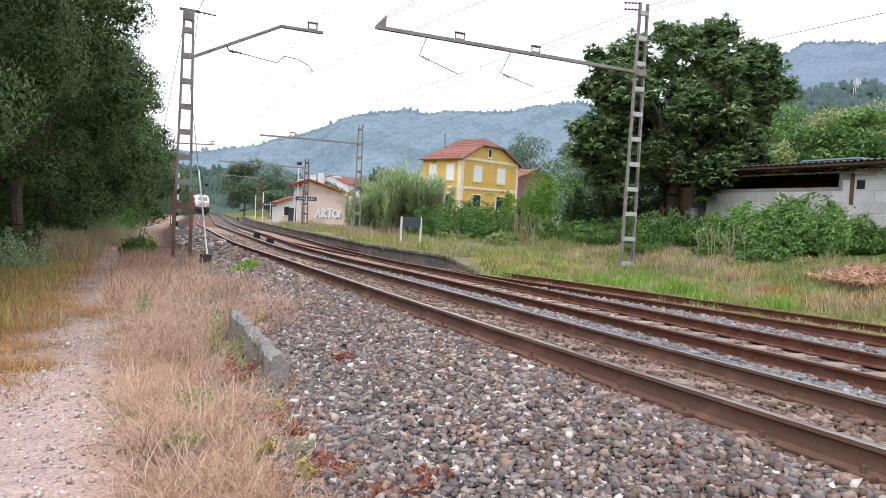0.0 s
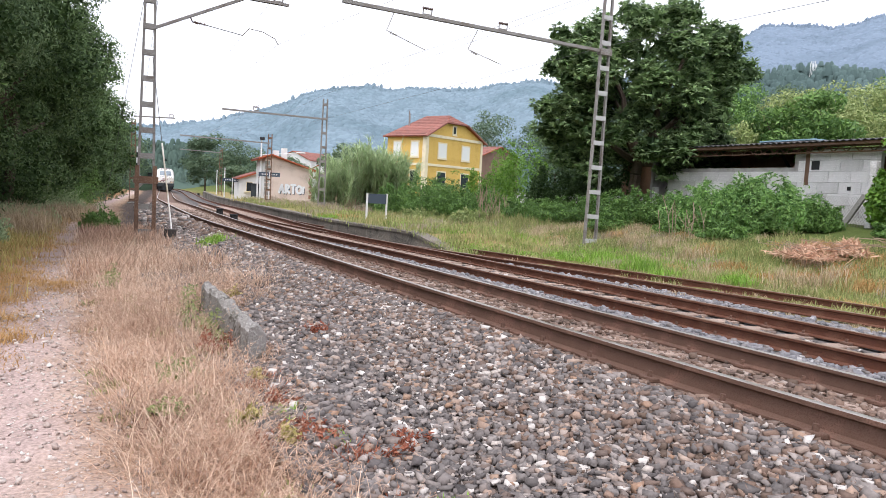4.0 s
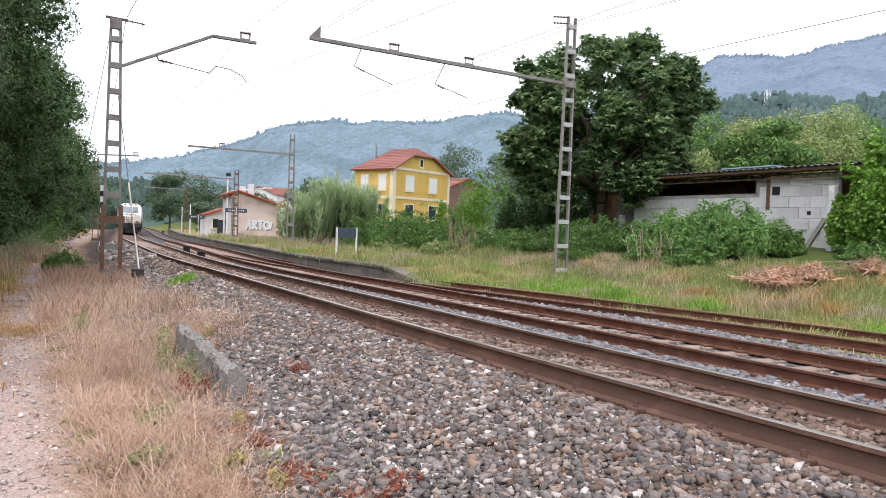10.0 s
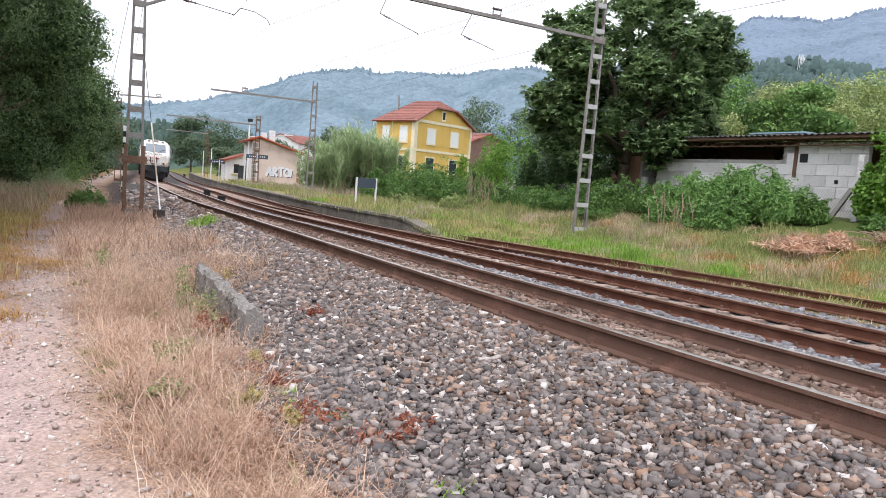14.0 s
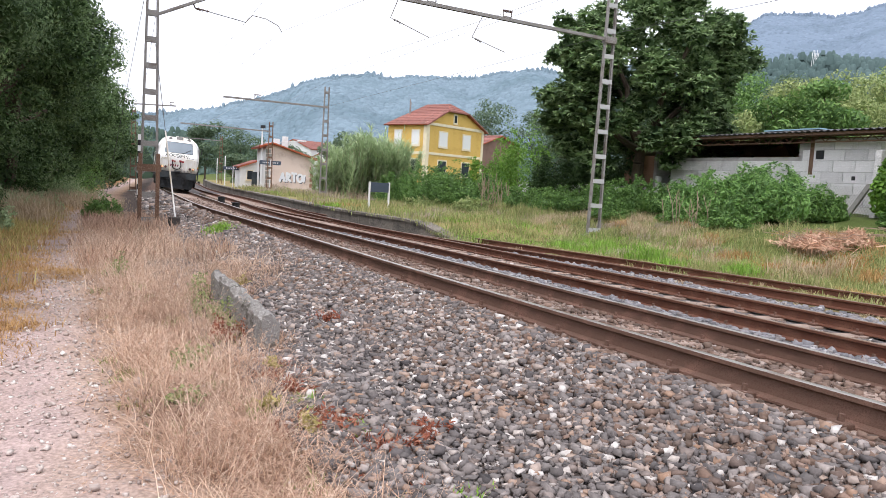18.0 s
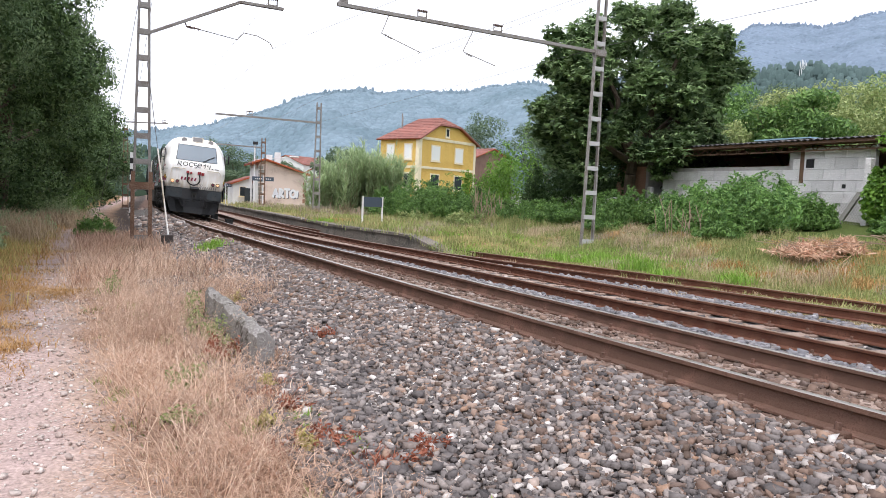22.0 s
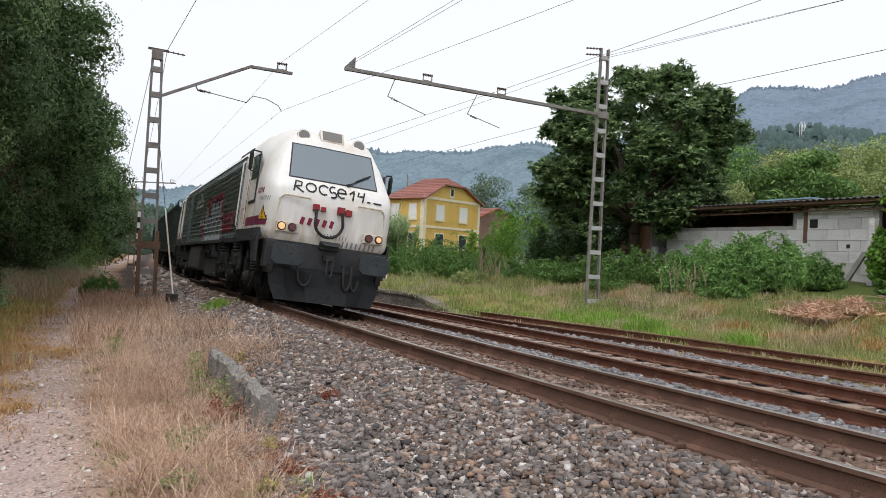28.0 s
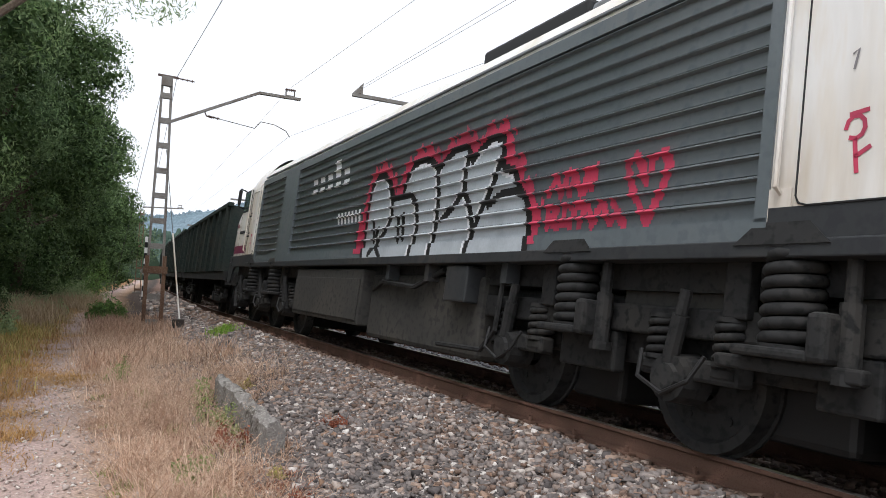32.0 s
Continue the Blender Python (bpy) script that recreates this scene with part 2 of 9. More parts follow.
M_LAMP = plain("warm_headlight", (1.0, 0.5, 0.24), 0.2, emit=0.5)
M_LENS = plain("grey_lamp_lens", (0.16, 0.15, 0.14), 0.15, spec=0.8)
M_REDLENS = plain("dark_red_lens", (0.10, 0.012, 0.02), 0.2, spec=0.8)
M_CREAM = material("dirty_cream_paint", (0.60, 0.54, 0.42), 0.5, 0, ((0.40, 0.31, 0.2), (0.66, 0.62, 0.54)), 2.2, 30, 0.06)
M_SILVER = material("silver_spray_paint", (0.46, 0.51, 0.55), 0.4, 0.0, ((0.38, 0.42, 0.46),), 3, 40, 0.02)
M_PINK = material("pink_spray_paint", (0.55, 0.06, 0.12), 0.6, 0, ((0.34, 0.05, 0.09),), 3, 40, 0.02)
M_WHITELINE = plain("white_spray_line", (0.75, 0.77, 0.80), 0.6)
M_SKIRT = material("dark_grey_skirt_paint", (0.034, 0.037, 0.040), 0.55, 0, ((0.050, 0.048, 0.046), (0.026, 0.028, 0.032)), 0.9, 12, 0.04)
M_BUFFER = material("slate_grey_buffer", (0.036, 0.046, 0.051), 0.6, 0, ((0.052, 0.055, 0.056), (0.028, 0.034, 0.038)), 2, 12, 0.05)
M_ROOF = material("grey_roof_panels", (0.20, 0.22, 0.24), 0.5, 0, ((0.12, 0.12, 0.12),), 1.5, 30, 0.05)
M_GREYTEXT = plain("grey_lettering", (0.22, 0.21, 0.22), 0.5)
M_DUSTY = material("dusty_underframe_paint", (0.042, 0.041, 0.038), 0.85, 0, ((0.060, 0.056, 0.049), (0.028, 0.028, 0.027)), 1.2, 14, 0.06)
# ---- mesh helpers ----
def link_mesh(name, verts, faces, mat, parent=None, label="", smooth=False):
    me = bpy.data.meshes.new(name)
    me.from_pydata([tuple(v) for v in verts], [], [tuple(f) for f in faces])
    return finish(name, me, mat, parent, label, smooth)


def finish(name, me, mat, parent=None, label="", smooth=False):
    for m in (mat if isinstance(mat, (list, tuple)) else [mat]):
        me.materials.append(m)
    if smooth:
        me.polygons.foreach_set("use_smooth", [True] * len(me.polygons))
    me.update()
    ob = new(name, me)
    if parent:
        ob.parent = parent
    if label:
        ob["label"] = label
    return ob


def array_mesh(name, verts, quads, mat, parent=None, label="", smooth=False, tris=False):
    """A mesh straight from arrays: verts (n, 3), faces (m, 4) or (m, 3)."""
    k = quads.shape[1]
    me = bpy.data.meshes.new(name)
    me.vertices.add(len(verts))
    me.vertices.foreach_set("co", np.ascontiguousarray(verts, np.float32).ravel())
    me.loops.add(quads.size)
    me.loops.foreach_set("vertex_index", np.ascontiguousarray(quads, np.int32).ravel())
    me.polygons.add(len(quads))
    me.polygons.foreach_set("loop_start", np.arange(0, quads.size, k, dtype=np.int32))
    me.update(calc_edges=True)
    return finish(name, me, mat, parent, label, smooth)


def part(name, bm, mat, parent=None, label="", smooth=False):
    me = bpy.data.meshes.new(name)
    bm.to_mesh(me)
    bm.free()
    return finish(name, me, mat, parent, label, smooth)


def thing(name, m, label, category, group="", kind=""):
    ob = new(name)
    ob.matrix_world = m
    return tagged(ob, label, category, group, kind)


def box(bm, x0, x1, y0, y1, z0, z1, bevel=0.0):
    vs = [bm.verts.new((x, y, z)) for z in (z0, z1) for x, y in ((x0, y0), (x1, y0), (x1, y1), (x0, y1))]
    fs = [bm.faces.new([vs[i] for i in q]) for q in ((3, 2, 1, 0), (4, 5, 6, 7), (0, 1, 5, 4), (1, 2, 6, 5), (2, 3, 7, 6), (3, 0, 4, 7))]
    if bevel:
        es = list({e for f in fs for e in f.edges})
        bmesh.ops.bevel(bm, geom=es, offset=bevel, segments=2, affect="EDGES", profile=0.5)
    return vs


def boxed(name, dims, mat, parent=None, label="", bevel=0.0):
    bm = bmesh.new()
    box(bm, *dims, bevel=bevel)
    return part(name, bm, mat, parent, label)


def tube(bm, a, b, r0, r1=None, seg=8, caps=True):
    """A round bar from a to b."""
    r1 = r0 if r1 is None else r1
    a, b = Vector(a), Vector(b)
    w = (b - a).normalized()
    p = w.orthogonal().normalized()
    q = w.cross(p)
    rings = []
    for c, r in ((a, r0), (b, r1)):
        rings.append([bm.verts.new(c + r * (math.cos(k * math.tau / seg) * p + math.sin(k * math.tau / seg) * q)) for k in range(seg)])
    for k in range(seg):
        bm.faces.new((rings[0][k], rings[0][(k + 1) % seg], rings[1][(k + 1) % seg], rings[1][k]))
    if caps:
        bm.faces.new(rings[0][::-1])
        bm.faces.new(rings[1])


def pipe(bm, pts, r, seg=6):
    """A round bar bent along points, in one piece."""
    pts = [Vector(p) for p in pts]
    pts = [p for i, p in enumerate(pts) if i == 0 or (p - pts[i - 1]).length > 1e-5]
    p = (pts[1] - pts[0]).normalized().orthogonal().normalized()
    rings = []
    for i, c in enumerate(pts):
        w = (pts[min(i + 1, len(pts) - 1)] - pts[max(i - 1, 0)]).normalized()
        p = p - w * p.dot(w)
        p = p.normalized() if p.length > 1e-4 else w.orthogonal().normalized()
        q = w.cross(p)
        rings.append([bm.verts.new(c + r * (math.cos(k * math.tau / seg) * p + math.sin(k * math.tau / seg) * q)) for k in range(seg)])
    for i in range(len(rings) - 1):
        for k in range(seg):
            bm.faces.new((rings[i][k], rings[i][(k + 1) % seg], rings[i + 1][(k + 1) % seg], rings[i + 1][k]))
    bm.faces.new(rings[0][::-1])
    bm.faces.new(rings[-1])


def bar(bm, a, b, w, h, up=(0, 0, 1)):
    """A flat bar from a to b, w wide and h high."""
    a, b = Vector(a), Vector(b)
    d = (b - a).normalized()
    s = d.cross(Vector(up))
    s = s.normalized() if s.length > 1e-4 else d.orthogonal().normalized()
    t = s.cross(d)
    vs = [bm.verts.new(c + s * i * w / 2 + t * j * h / 2) for c in (a, b) for i, j in ((-1, -1), (1, -1), (1, 1), (-1, 1))]
    for q in ((3, 2, 1, 0), (4, 5, 6, 7), (0, 1, 5, 4), (1, 2, 6, 5), (2, 3, 7, 6), (3, 0, 4, 7)):
        bm.faces.new([vs[i] for i in q])


def sweep(name, profile, s0, s1, place, step, mats, parent=None, label="", head_faces=(), smooth=False, closed=True):
    """A profile (list of (u, z)) drawn along a track; place(s) gives (x, y, z, heading, tilt)."""
    ss = np.arange(s0, s1 + 1e-6, step)
    n = len(profile)
    verts, faces = [], []
    for s in ss:
        x, y, z, th, tilt = place(s)
        for u, h in profile:
            uu, hh = u * math.cos(tilt) + h * math.sin(tilt), h * math.cos(tilt) - u * math.sin(tilt)
            verts.append((x + math.cos(th) * uu, y + math.sin(th) * uu, z + hh))
    m = n if closed else n - 1
    for i in range(len(ss) - 1):
        for k in range(m):
            faces.append((i * n + k, i * n + (k + 1) % n, (i + 1) * n + (k + 1) % n, (i + 1) * n + k))
    if closed:
        faces.append(tuple(range(n))[::-1])
        faces.append(tuple((len(ss) - 1) * n + k for k in range(n)))
    ob = link_mesh(name, verts, faces, mats, parent, label, smooth)
    if head_faces:
        for i in range(len(ss) - 1):
            for k in head_faces:
                ob.data.polygons[i * m + k].material_index = 1
    return ob


def leaves(name, centers, normals, length, width, mat, rng, parent=None, label="", fold=0.25, jitter=0.6, droop=0.0):
    """Many small pointed leaves, one folded quad pair each, at the given places."""
    n = len(centers)
    nr = normals + rng.normal(0, jitter, (n, 3))
    nr /= np.linalg.norm(nr, axis=1, keepdims=True) + 1e-9
    d = rng.normal(0, 1, (n, 3))
    d[:, 2] -= droop
    d -= nr * (d * nr).sum(1, keepdims=True)
    d /= np.linalg.norm(d, axis=1, keepdims=True) + 1e-9
    w = np.cross(nr, d)
    ln = length * rng.uniform(0.6, 1.25, (n, 1))
    wd = width * rng.uniform(0.7, 1.2, (n, 1))
    base = centers - d * ln * 0.5
    v = np.empty((n, 4, 3))
    v[:, 0] = base
    v[:, 1] = base + d * ln * 0.45 + w * wd * 0.5 + nr * wd * fold
    v[:, 2] = base + d * ln
    v[:, 3] = base + d * ln * 0.45 - w * wd * 0.5 + nr * wd * fold
    i = np.arange(n)[:, None] * 4
    tri = np.concatenate([i + np.array([0, 1, 2]), i + np.array([0, 2, 3])])
    return array_mesh(name, v.reshape(-1, 3), tri, mat, parent, label)


def lump_points(rng, lumps, n, shell=0.35, gap=0.0):
    """Places and outward directions on the outer shells of many lumps (x, y, z, rx, ry, rz), by area."""
    L = np.array(lumps, float)
    area = (L[:, 3] * L[:, 4] + L[:, 4] * L[:, 5] + L[:, 3] * L[:, 5])
    k = rng.choice(len(L), n, p=area / area.sum())
    d = rng.normal(0, 1, (n, 3))
    d /= np.linalg.norm(d, axis=1, keepdims=True)
    r = 1 - shell * rng.random((n, 1)) ** 1.5
    p = L[k, :3] + d * L[k, 3:] * r
    nr = d / L[k, 3:]
    nr /= np.linalg.norm(nr, axis=1, keepdims=True)
    if gap:
        keep = np.sin(p[:, 0] * 3.1 + p[:, 2] * 2.3) * np.sin(p[:, 1] * 2.7 - p[:, 2] * 3.3) > -1 + gap
        p, nr = p[keep], nr[keep]
    return p, nr


def crown_lumps(rng, cx, cy, cz, rx, ry, rz, n, size, low=-0.7):
    """Lumps spread over an ellipsoid, so that the crown has an uneven outline."""
    out = []
    while len(out) < n:
        d = rng.normal(0, 1, 3)
        d /= np.linalg.norm(d)
        if d[2] < low:
            continue
        r = rng.uniform(0.55, 1.0)
        q = size * rng.uniform(0.6, 1.3)
        out.append((cx + d[0] * rx * r, cy + d[1] * ry * r, cz + d[2] * rz * r, q * 1.15, q * 1.15, q * 0.85))
    return out


def trunk(bm, rng, base, top, r0, r1, bend=0.15, seg=8, steps=5):
    base, top = Vector(base), Vector(top)
    pts = []
    for i in range(steps + 1):
        f = i / steps
        p = base.lerp(top, f)
        if 0 < i < steps:
            p += Vector((rng.uniform(-bend, bend), rng.uniform(-bend, bend), 0))
        pts.append((p, r0 + (r1 - r0) * f))
    for (a, ra), (b, rb) in zip(pts[:-1], pts[1:]):
        tube(bm, a, b, ra, rb, seg)


def blades(name, xyz, heights, lean, width, mat, rng, parent=None, bend=0.5):
    """Grass: each blade two tapering quads that bend over."""
    n = len(xyz)
    a = rng.uniform(0, math.tau, n)
    dirv = np.stack([np.cos(a), np.sin(a), np.zeros(n)], 1)
    side = np.stack([-np.sin(a), np.cos(a), np.zeros(n)], 1) * (width * rng.uniform(0.6, 1.3, (n, 1)))
    h = heights[:, None]
    le = (lean * rng.uniform(0.2, 1.0, n))[:, None] * h
    up = np.array([0, 0, 1.0])
    mid = xyz + up * h * 0.55 + dirv * le * 0.35
    tip = xyz + up * h * (1 - 0.25 * bend) + dirv * le
    v = np.empty((n, 5, 3))
    v[:, 0], v[:, 1] = xyz - side, xyz + side
    v[:, 2], v[:, 3] = mid - side * 0.8, mid + side * 0.8
    v[:, 4] = tip
    i = np.arange(n)[:, None] * 5
    tri = np.concatenate([i + np.array([0, 1, 3]), i + np.array([0, 3, 2]), i + np.array([2, 3, 4])])
    ob = array_mesh(name, v.reshape(-1, 3), tri, mat, parent)
    return ob


def strokes(name, lines, w, mat, parent, at, depth=0.006, label=""):
    """Flat painted strokes: polylines in two coordinates, laid on a surface by at(a, b)."""
    bm = bmesh.new()
    for pts in lines:
        fine = []
        for a, b in zip(pts[:-1], pts[1:]):
            k = max(1, int(math.hypot(b[0] - a[0], b[1] - a[1]) / 0.05))
            fine += [Vector((a[0] + (b[0] - a[0]) * i / k, a[1] + (b[1] - a[1]) * i / k)) for i in range(k)]
        fine.append(Vector(pts[-1][:2]))
        rows = []
        for i, c in enumerate(fine):
            d = (fine[min(i + 1, len(fine) - 1)] - fine[max(i - 1, 0)])
            d = d.normalized() if d.length > 1e-6 else Vector((1, 0))
            if i == 0:
                c = c - d * w * 0.3
            if i == len(fine) - 1:
                c = c + d * w * 0.3
            nrm = Vector((-d.y, d.x)) * w / 2
            rows.append([bm.verts.new(at(*(c + nrm * g))) for g in (-1, 1)])
        for q, r in zip(rows[:-1], rows[1:]):
            bm.faces.new((q[0], r[0], r[1], q[1]))
    ob = part(name, bm, mat, parent, label)
    return ob


def arc(cx, cz, rx, rz, a0, a1, n=8):
    return [(cx + rx * math.cos(radians(a0 + (a1 - a0) * i / n)), cz + rz * math.sin(radians(a0 + (a1 - a0) * i / n))) for i in range(n + 1)]


def blob_word(x0, x1, z, h, n, slant=0.15):
    """Plain leaning dashes in place of a word."""
    out = []
    for i in range(n):
        x = x0 + (x1 - x0) * (i + 0.5) / n
        out.append([(x - slant * h / 2, z - h / 2), (x + slant * h / 2, z + h / 2)])
    return out


def disc(name, c, axis, r, depth, mat, parent, seg=16, label=""):
    bm = bmesh.new()
    c, axis = Vector(c), Vector(axis).normalized()
    tube(bm, c, c + axis * depth, r, r * 0.96, seg)
    return part(name, bm, mat, parent, label)


# ---- ground: one sheet from the path to the horizon ----
RISE_U = [-400, -60, -30, -12, -7, -5.6, -4.4, -3.4, -2.6, -1.9, -1.5, -1.25, -1.0, -0.6, 0.6, 1.0, 1.3, 2.0, 2.4, 2.8, 3.4, 4.2, 4.6, 5.6, 7.0, 9.5, 11.0, 12.2, 14.0, 16.0, 20.0, 30.0, 60.0, 400.0]
RISE_Z = [6, 3.0, 1.2, -0.05, -0.30, -0.42, -0.44, -0.42, -0.36, -0.20, -0.08, -0.035, -0.075, -0.14, -0.255, -0.27, -0.265, -0.36, -0.39, -0.455, -0.465, -0.505, -0.49, -0.55, -0.60, -0.58, -0.48, -0.30, 0.12, 0.5, 1.0, 1.6, 3.0, 14.0]



def ground_height(x, y):
    s, u = line_coords(x, y)
    z = np.interp(s, LINE_S, LINE[2]) + np.interp(u, RISE_U, RISE_Z)
    far = np.hypot(x, y)
    wob = 0.03 * np.sin(x * 1.7 + y * 0.9) * np.sin(y * 1.3 - x * 0.6) + 0.02 * np.sin(x * 4.1 - y * 3.3)
    off_bed = np.clip((np.abs(u - 1.8) - 4.2) / 1.5, 0, 1)
    z = z + wob * off_bed
    # the path's two wheel ruts
    z = z - 0.02 * np.exp(-((u + 5.0) / 0.35) ** 2)
    return np.where(far > 260, np.minimum(z, 2.0 + 0 * z), z)


def ground_z(x, y):
    return float(ground_height(np.array([x], float), np.array([y], float))[0])


def on_ground(s, u, dz=0.0):
    p = spot(s, u)
    return Vector((p.x, p.y, ground_z(p.x, p.y) + dz))


def spaced(a, b, fine0, fine1, fine, grow):
    """Grid lines: fine in the middle, wider and wider outwards."""
    mid = list(np.arange(fine0, fine1 + 1e-6, fine))
    lo, hi, q = [], [], fine
    x = fine0
    while x > a:
        q *= grow
        x -= q
        lo.append(x)
    x, q = fine1, fine
    while x < b:
        q *= grow
        x += q
        hi.append(x)
    return np.array(lo[::-1] + mid + hi)


M_GROUND = bpy.data.materials.new("trackside_ground")


def ground_material():
    """Ballast, dust path, dry grass and green verge by the distance from the track, with uneven borders."""
    m = M_GROUND
    m.use_nodes = True
    n, l = m.node_tree.nodes, m.node_tree.links
    b = n["Principled BSDF"]
    b.inputs["Roughness"].default_value = 0.95
    b.inputs["Specular IOR Level"].default_value = 0.15
    geo = n.new("ShaderNodeNewGeometry")
    attr = n.new("ShaderNodeAttribute")
    attr.attribute_name = "across"
    big, mid, fine = (n.new("ShaderNodeTexNoise") for _ in range(3))
    for t, sc in ((big, 0.9), (mid, 5.0), (fine, 40.0)):
        t.inputs["Scale"].default_value, t.inputs["Detail"].default_value = sc, 6
        l.new(geo.outputs["Position"], t.inputs["Vector"])
    wob = n.new("ShaderNodeMath")
    wob.operation = "MULTIPLY_ADD"
    l.new(big.outputs[0], wob.inputs[0])
    wob.inputs[1].default_value, wob.inputs[2].default_value = 1.0, -0.5
    pos = n.new("ShaderNodeMath")
    l.new(attr.outputs["Fac"], pos.inputs[0])
    l.new(wob.outputs[0], pos.inputs[1])
    unit = n.new("ShaderNodeMapRange")
    unit.inputs[1].default_value, unit.inputs[2].default_value = -14, 26
    l.new(pos.outputs[0], unit.inputs[0])
    ramp = n.new("ShaderNodeValToRGB")
    # shade is put in: dark below the left trees and between shoulder stones
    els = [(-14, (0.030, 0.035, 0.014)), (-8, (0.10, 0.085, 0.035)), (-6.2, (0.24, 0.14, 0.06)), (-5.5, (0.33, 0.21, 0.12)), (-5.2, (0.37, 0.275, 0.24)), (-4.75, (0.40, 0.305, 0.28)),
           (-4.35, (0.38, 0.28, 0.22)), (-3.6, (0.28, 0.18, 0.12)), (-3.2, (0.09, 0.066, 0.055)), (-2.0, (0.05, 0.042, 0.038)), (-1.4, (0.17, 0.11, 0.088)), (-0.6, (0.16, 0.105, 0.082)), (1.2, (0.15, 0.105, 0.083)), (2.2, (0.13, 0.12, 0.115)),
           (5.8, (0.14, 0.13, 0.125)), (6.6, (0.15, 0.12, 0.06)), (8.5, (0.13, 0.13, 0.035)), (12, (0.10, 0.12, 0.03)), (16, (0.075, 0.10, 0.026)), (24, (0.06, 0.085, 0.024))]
    cr = ramp.color_ramp
    while len(cr.elements) < len(els):
        cr.elements.new(0.5)
    for e, (u, c) in zip(cr.elements, els):
        e.position = (u + 14) / 40
    for e, (u, c) in zip(cr.elements, els):
        e.color = (*c, 1)
    l.new(unit.outputs[0], ramp.inputs[0])
    val = n.new("ShaderNodeHueSaturation")
    mul = n.new("ShaderNodeMath")
    mul.operation = "MULTIPLY_ADD"
    l.new(mid.outputs[0], mul.inputs[0])
    mul.inputs[1].default_value = 0.5
    add = n.new("ShaderNodeMath")
    add.operation = "MULTIPLY_ADD"
    l.new(fine.outputs[0], add.inputs[0])
    add.inputs[1].default_value, add.inputs[2].default_value = 1.5, 0.02
    l.new(add.outputs[0], mul.inputs[2])
    l.new(mul.outputs[0], val.inputs["Value"])
    l.new(ramp.outputs[0], val.inputs["Color"])
    l.new(val.outputs[0], b.inputs["Base Color"])
    bp = n.new("ShaderNodeBump")
    bp.inputs["Strength"].default_value, bp.inputs["Distance"].default_value = 0.6, 0.03
    l.new(fine.outputs[0], bp.inputs["Height"])
    l.new(bp.outputs[0], b.inputs["Normal"])


def build_ground():
    ground_material()
    aa = spaced(-4500, 4500, -8, 10, 0.13, 1.16)     # across
    bb = spaced(-3000, 5000, -8, 32, 0.3, 1.14)       # along
    A, B = np.meshgrid(aa, bb)
    th = 0.40
    x0, y0 = spot(0, 0).x, spot(0, 0).y
    x = (x0 + math.cos(th) * A - math.sin(th) * B).ravel()
    y = (y0 + math.sin(th) * A + math.cos(th) * B).ravel()
    z = ground_height(x, y)
    nb, na = A.shape
    i = (np.arange(nb - 1)[:, None] * na + np.arange(na - 1)[None]).ravel()
    q = np.stack([i, i + 1, i + na + 1, i + na], 1)
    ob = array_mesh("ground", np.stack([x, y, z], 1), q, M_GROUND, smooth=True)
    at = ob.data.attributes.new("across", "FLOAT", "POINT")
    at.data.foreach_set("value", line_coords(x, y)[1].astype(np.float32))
    tagged(ob, "stony ballast, dusty path and grassy verge beside the railway", "ground", kind="structure")


build_ground()
# ---- rails and sleepers ----
RAIL = [(-0.07, -0.17), (0.07, -0.17), (0.07, -0.155), (0.012, -0.135), (0.010, -0.045), (0.036, -0.032), (0.036, -0.006), (0.028, 0.0), (-0.028, 0.0), (-0.036, -0.006), (-0.036, -0.032), (-0.010, -0.045), (-0.012, -0.135), (-0.07, -0.155)]
GAUGE = 1.74


def main_place(off):
    def f(s):
        x, y, z, th, c = on_line(s)
        return x + math.cos(th) * off, y + math.sin(th) * off, z - c * off / GAUGE, th, math.atan(c / GAUGE)
    return f


def loop_centre(s):
    """The second track's middle: u and height over the main rails' middle."""
    return float(np.interp(s, [-40, 0, 8, 14, 20, 30, 45, 70, 230], [3.55, 3.52, 3.42, 3.3, 3.12, 3.0, 3.2, 3.6, 3.7])), float(np.interp(s, [-40, 10, 40, 230], [-0.27, -0.27, -0.12, -0.05]))


def side_centre(s):
    """The siding's middle, which runs into the second track beyond the masts."""
    return float(np.interp(s, [-40, 0, 5, 10, 14, 20, 26, 34, 46], [9.4, 8.15, 7.75, 7.05, 6.5, 5.5, 4.6, 3.6, 3.15])), float(np.interp(s, [-40, 14, 30, 46], [-0.44, -0.42, -0.30, -0.12]))


def branch_place(centre, off, cant):
    def f(s):
        u, dz = centre(s)
        u2, _ = centre(s + 0.5)
        x, y, z, th, c = on_line(s)
        th2 = th - math.atan((u2 - u) / 0.5)
        return x + math.cos(th) * u + math.cos(th2) * off, y + math.sin(th) * u + math.sin(th2) * off, z + dz - cant * off / GAUGE, th2, math.atan(cant / GAUGE)
    return f


def track(name, label, places, s0, s1, mats, step=1.0):
    t = thing(name, Matrix(), label, "railway track", kind="structure")
    for off_place in places:
        sweep("rail", RAIL, s0, s1, off_place, step, mats, t, head_faces=(6, 7, 8))
    return t


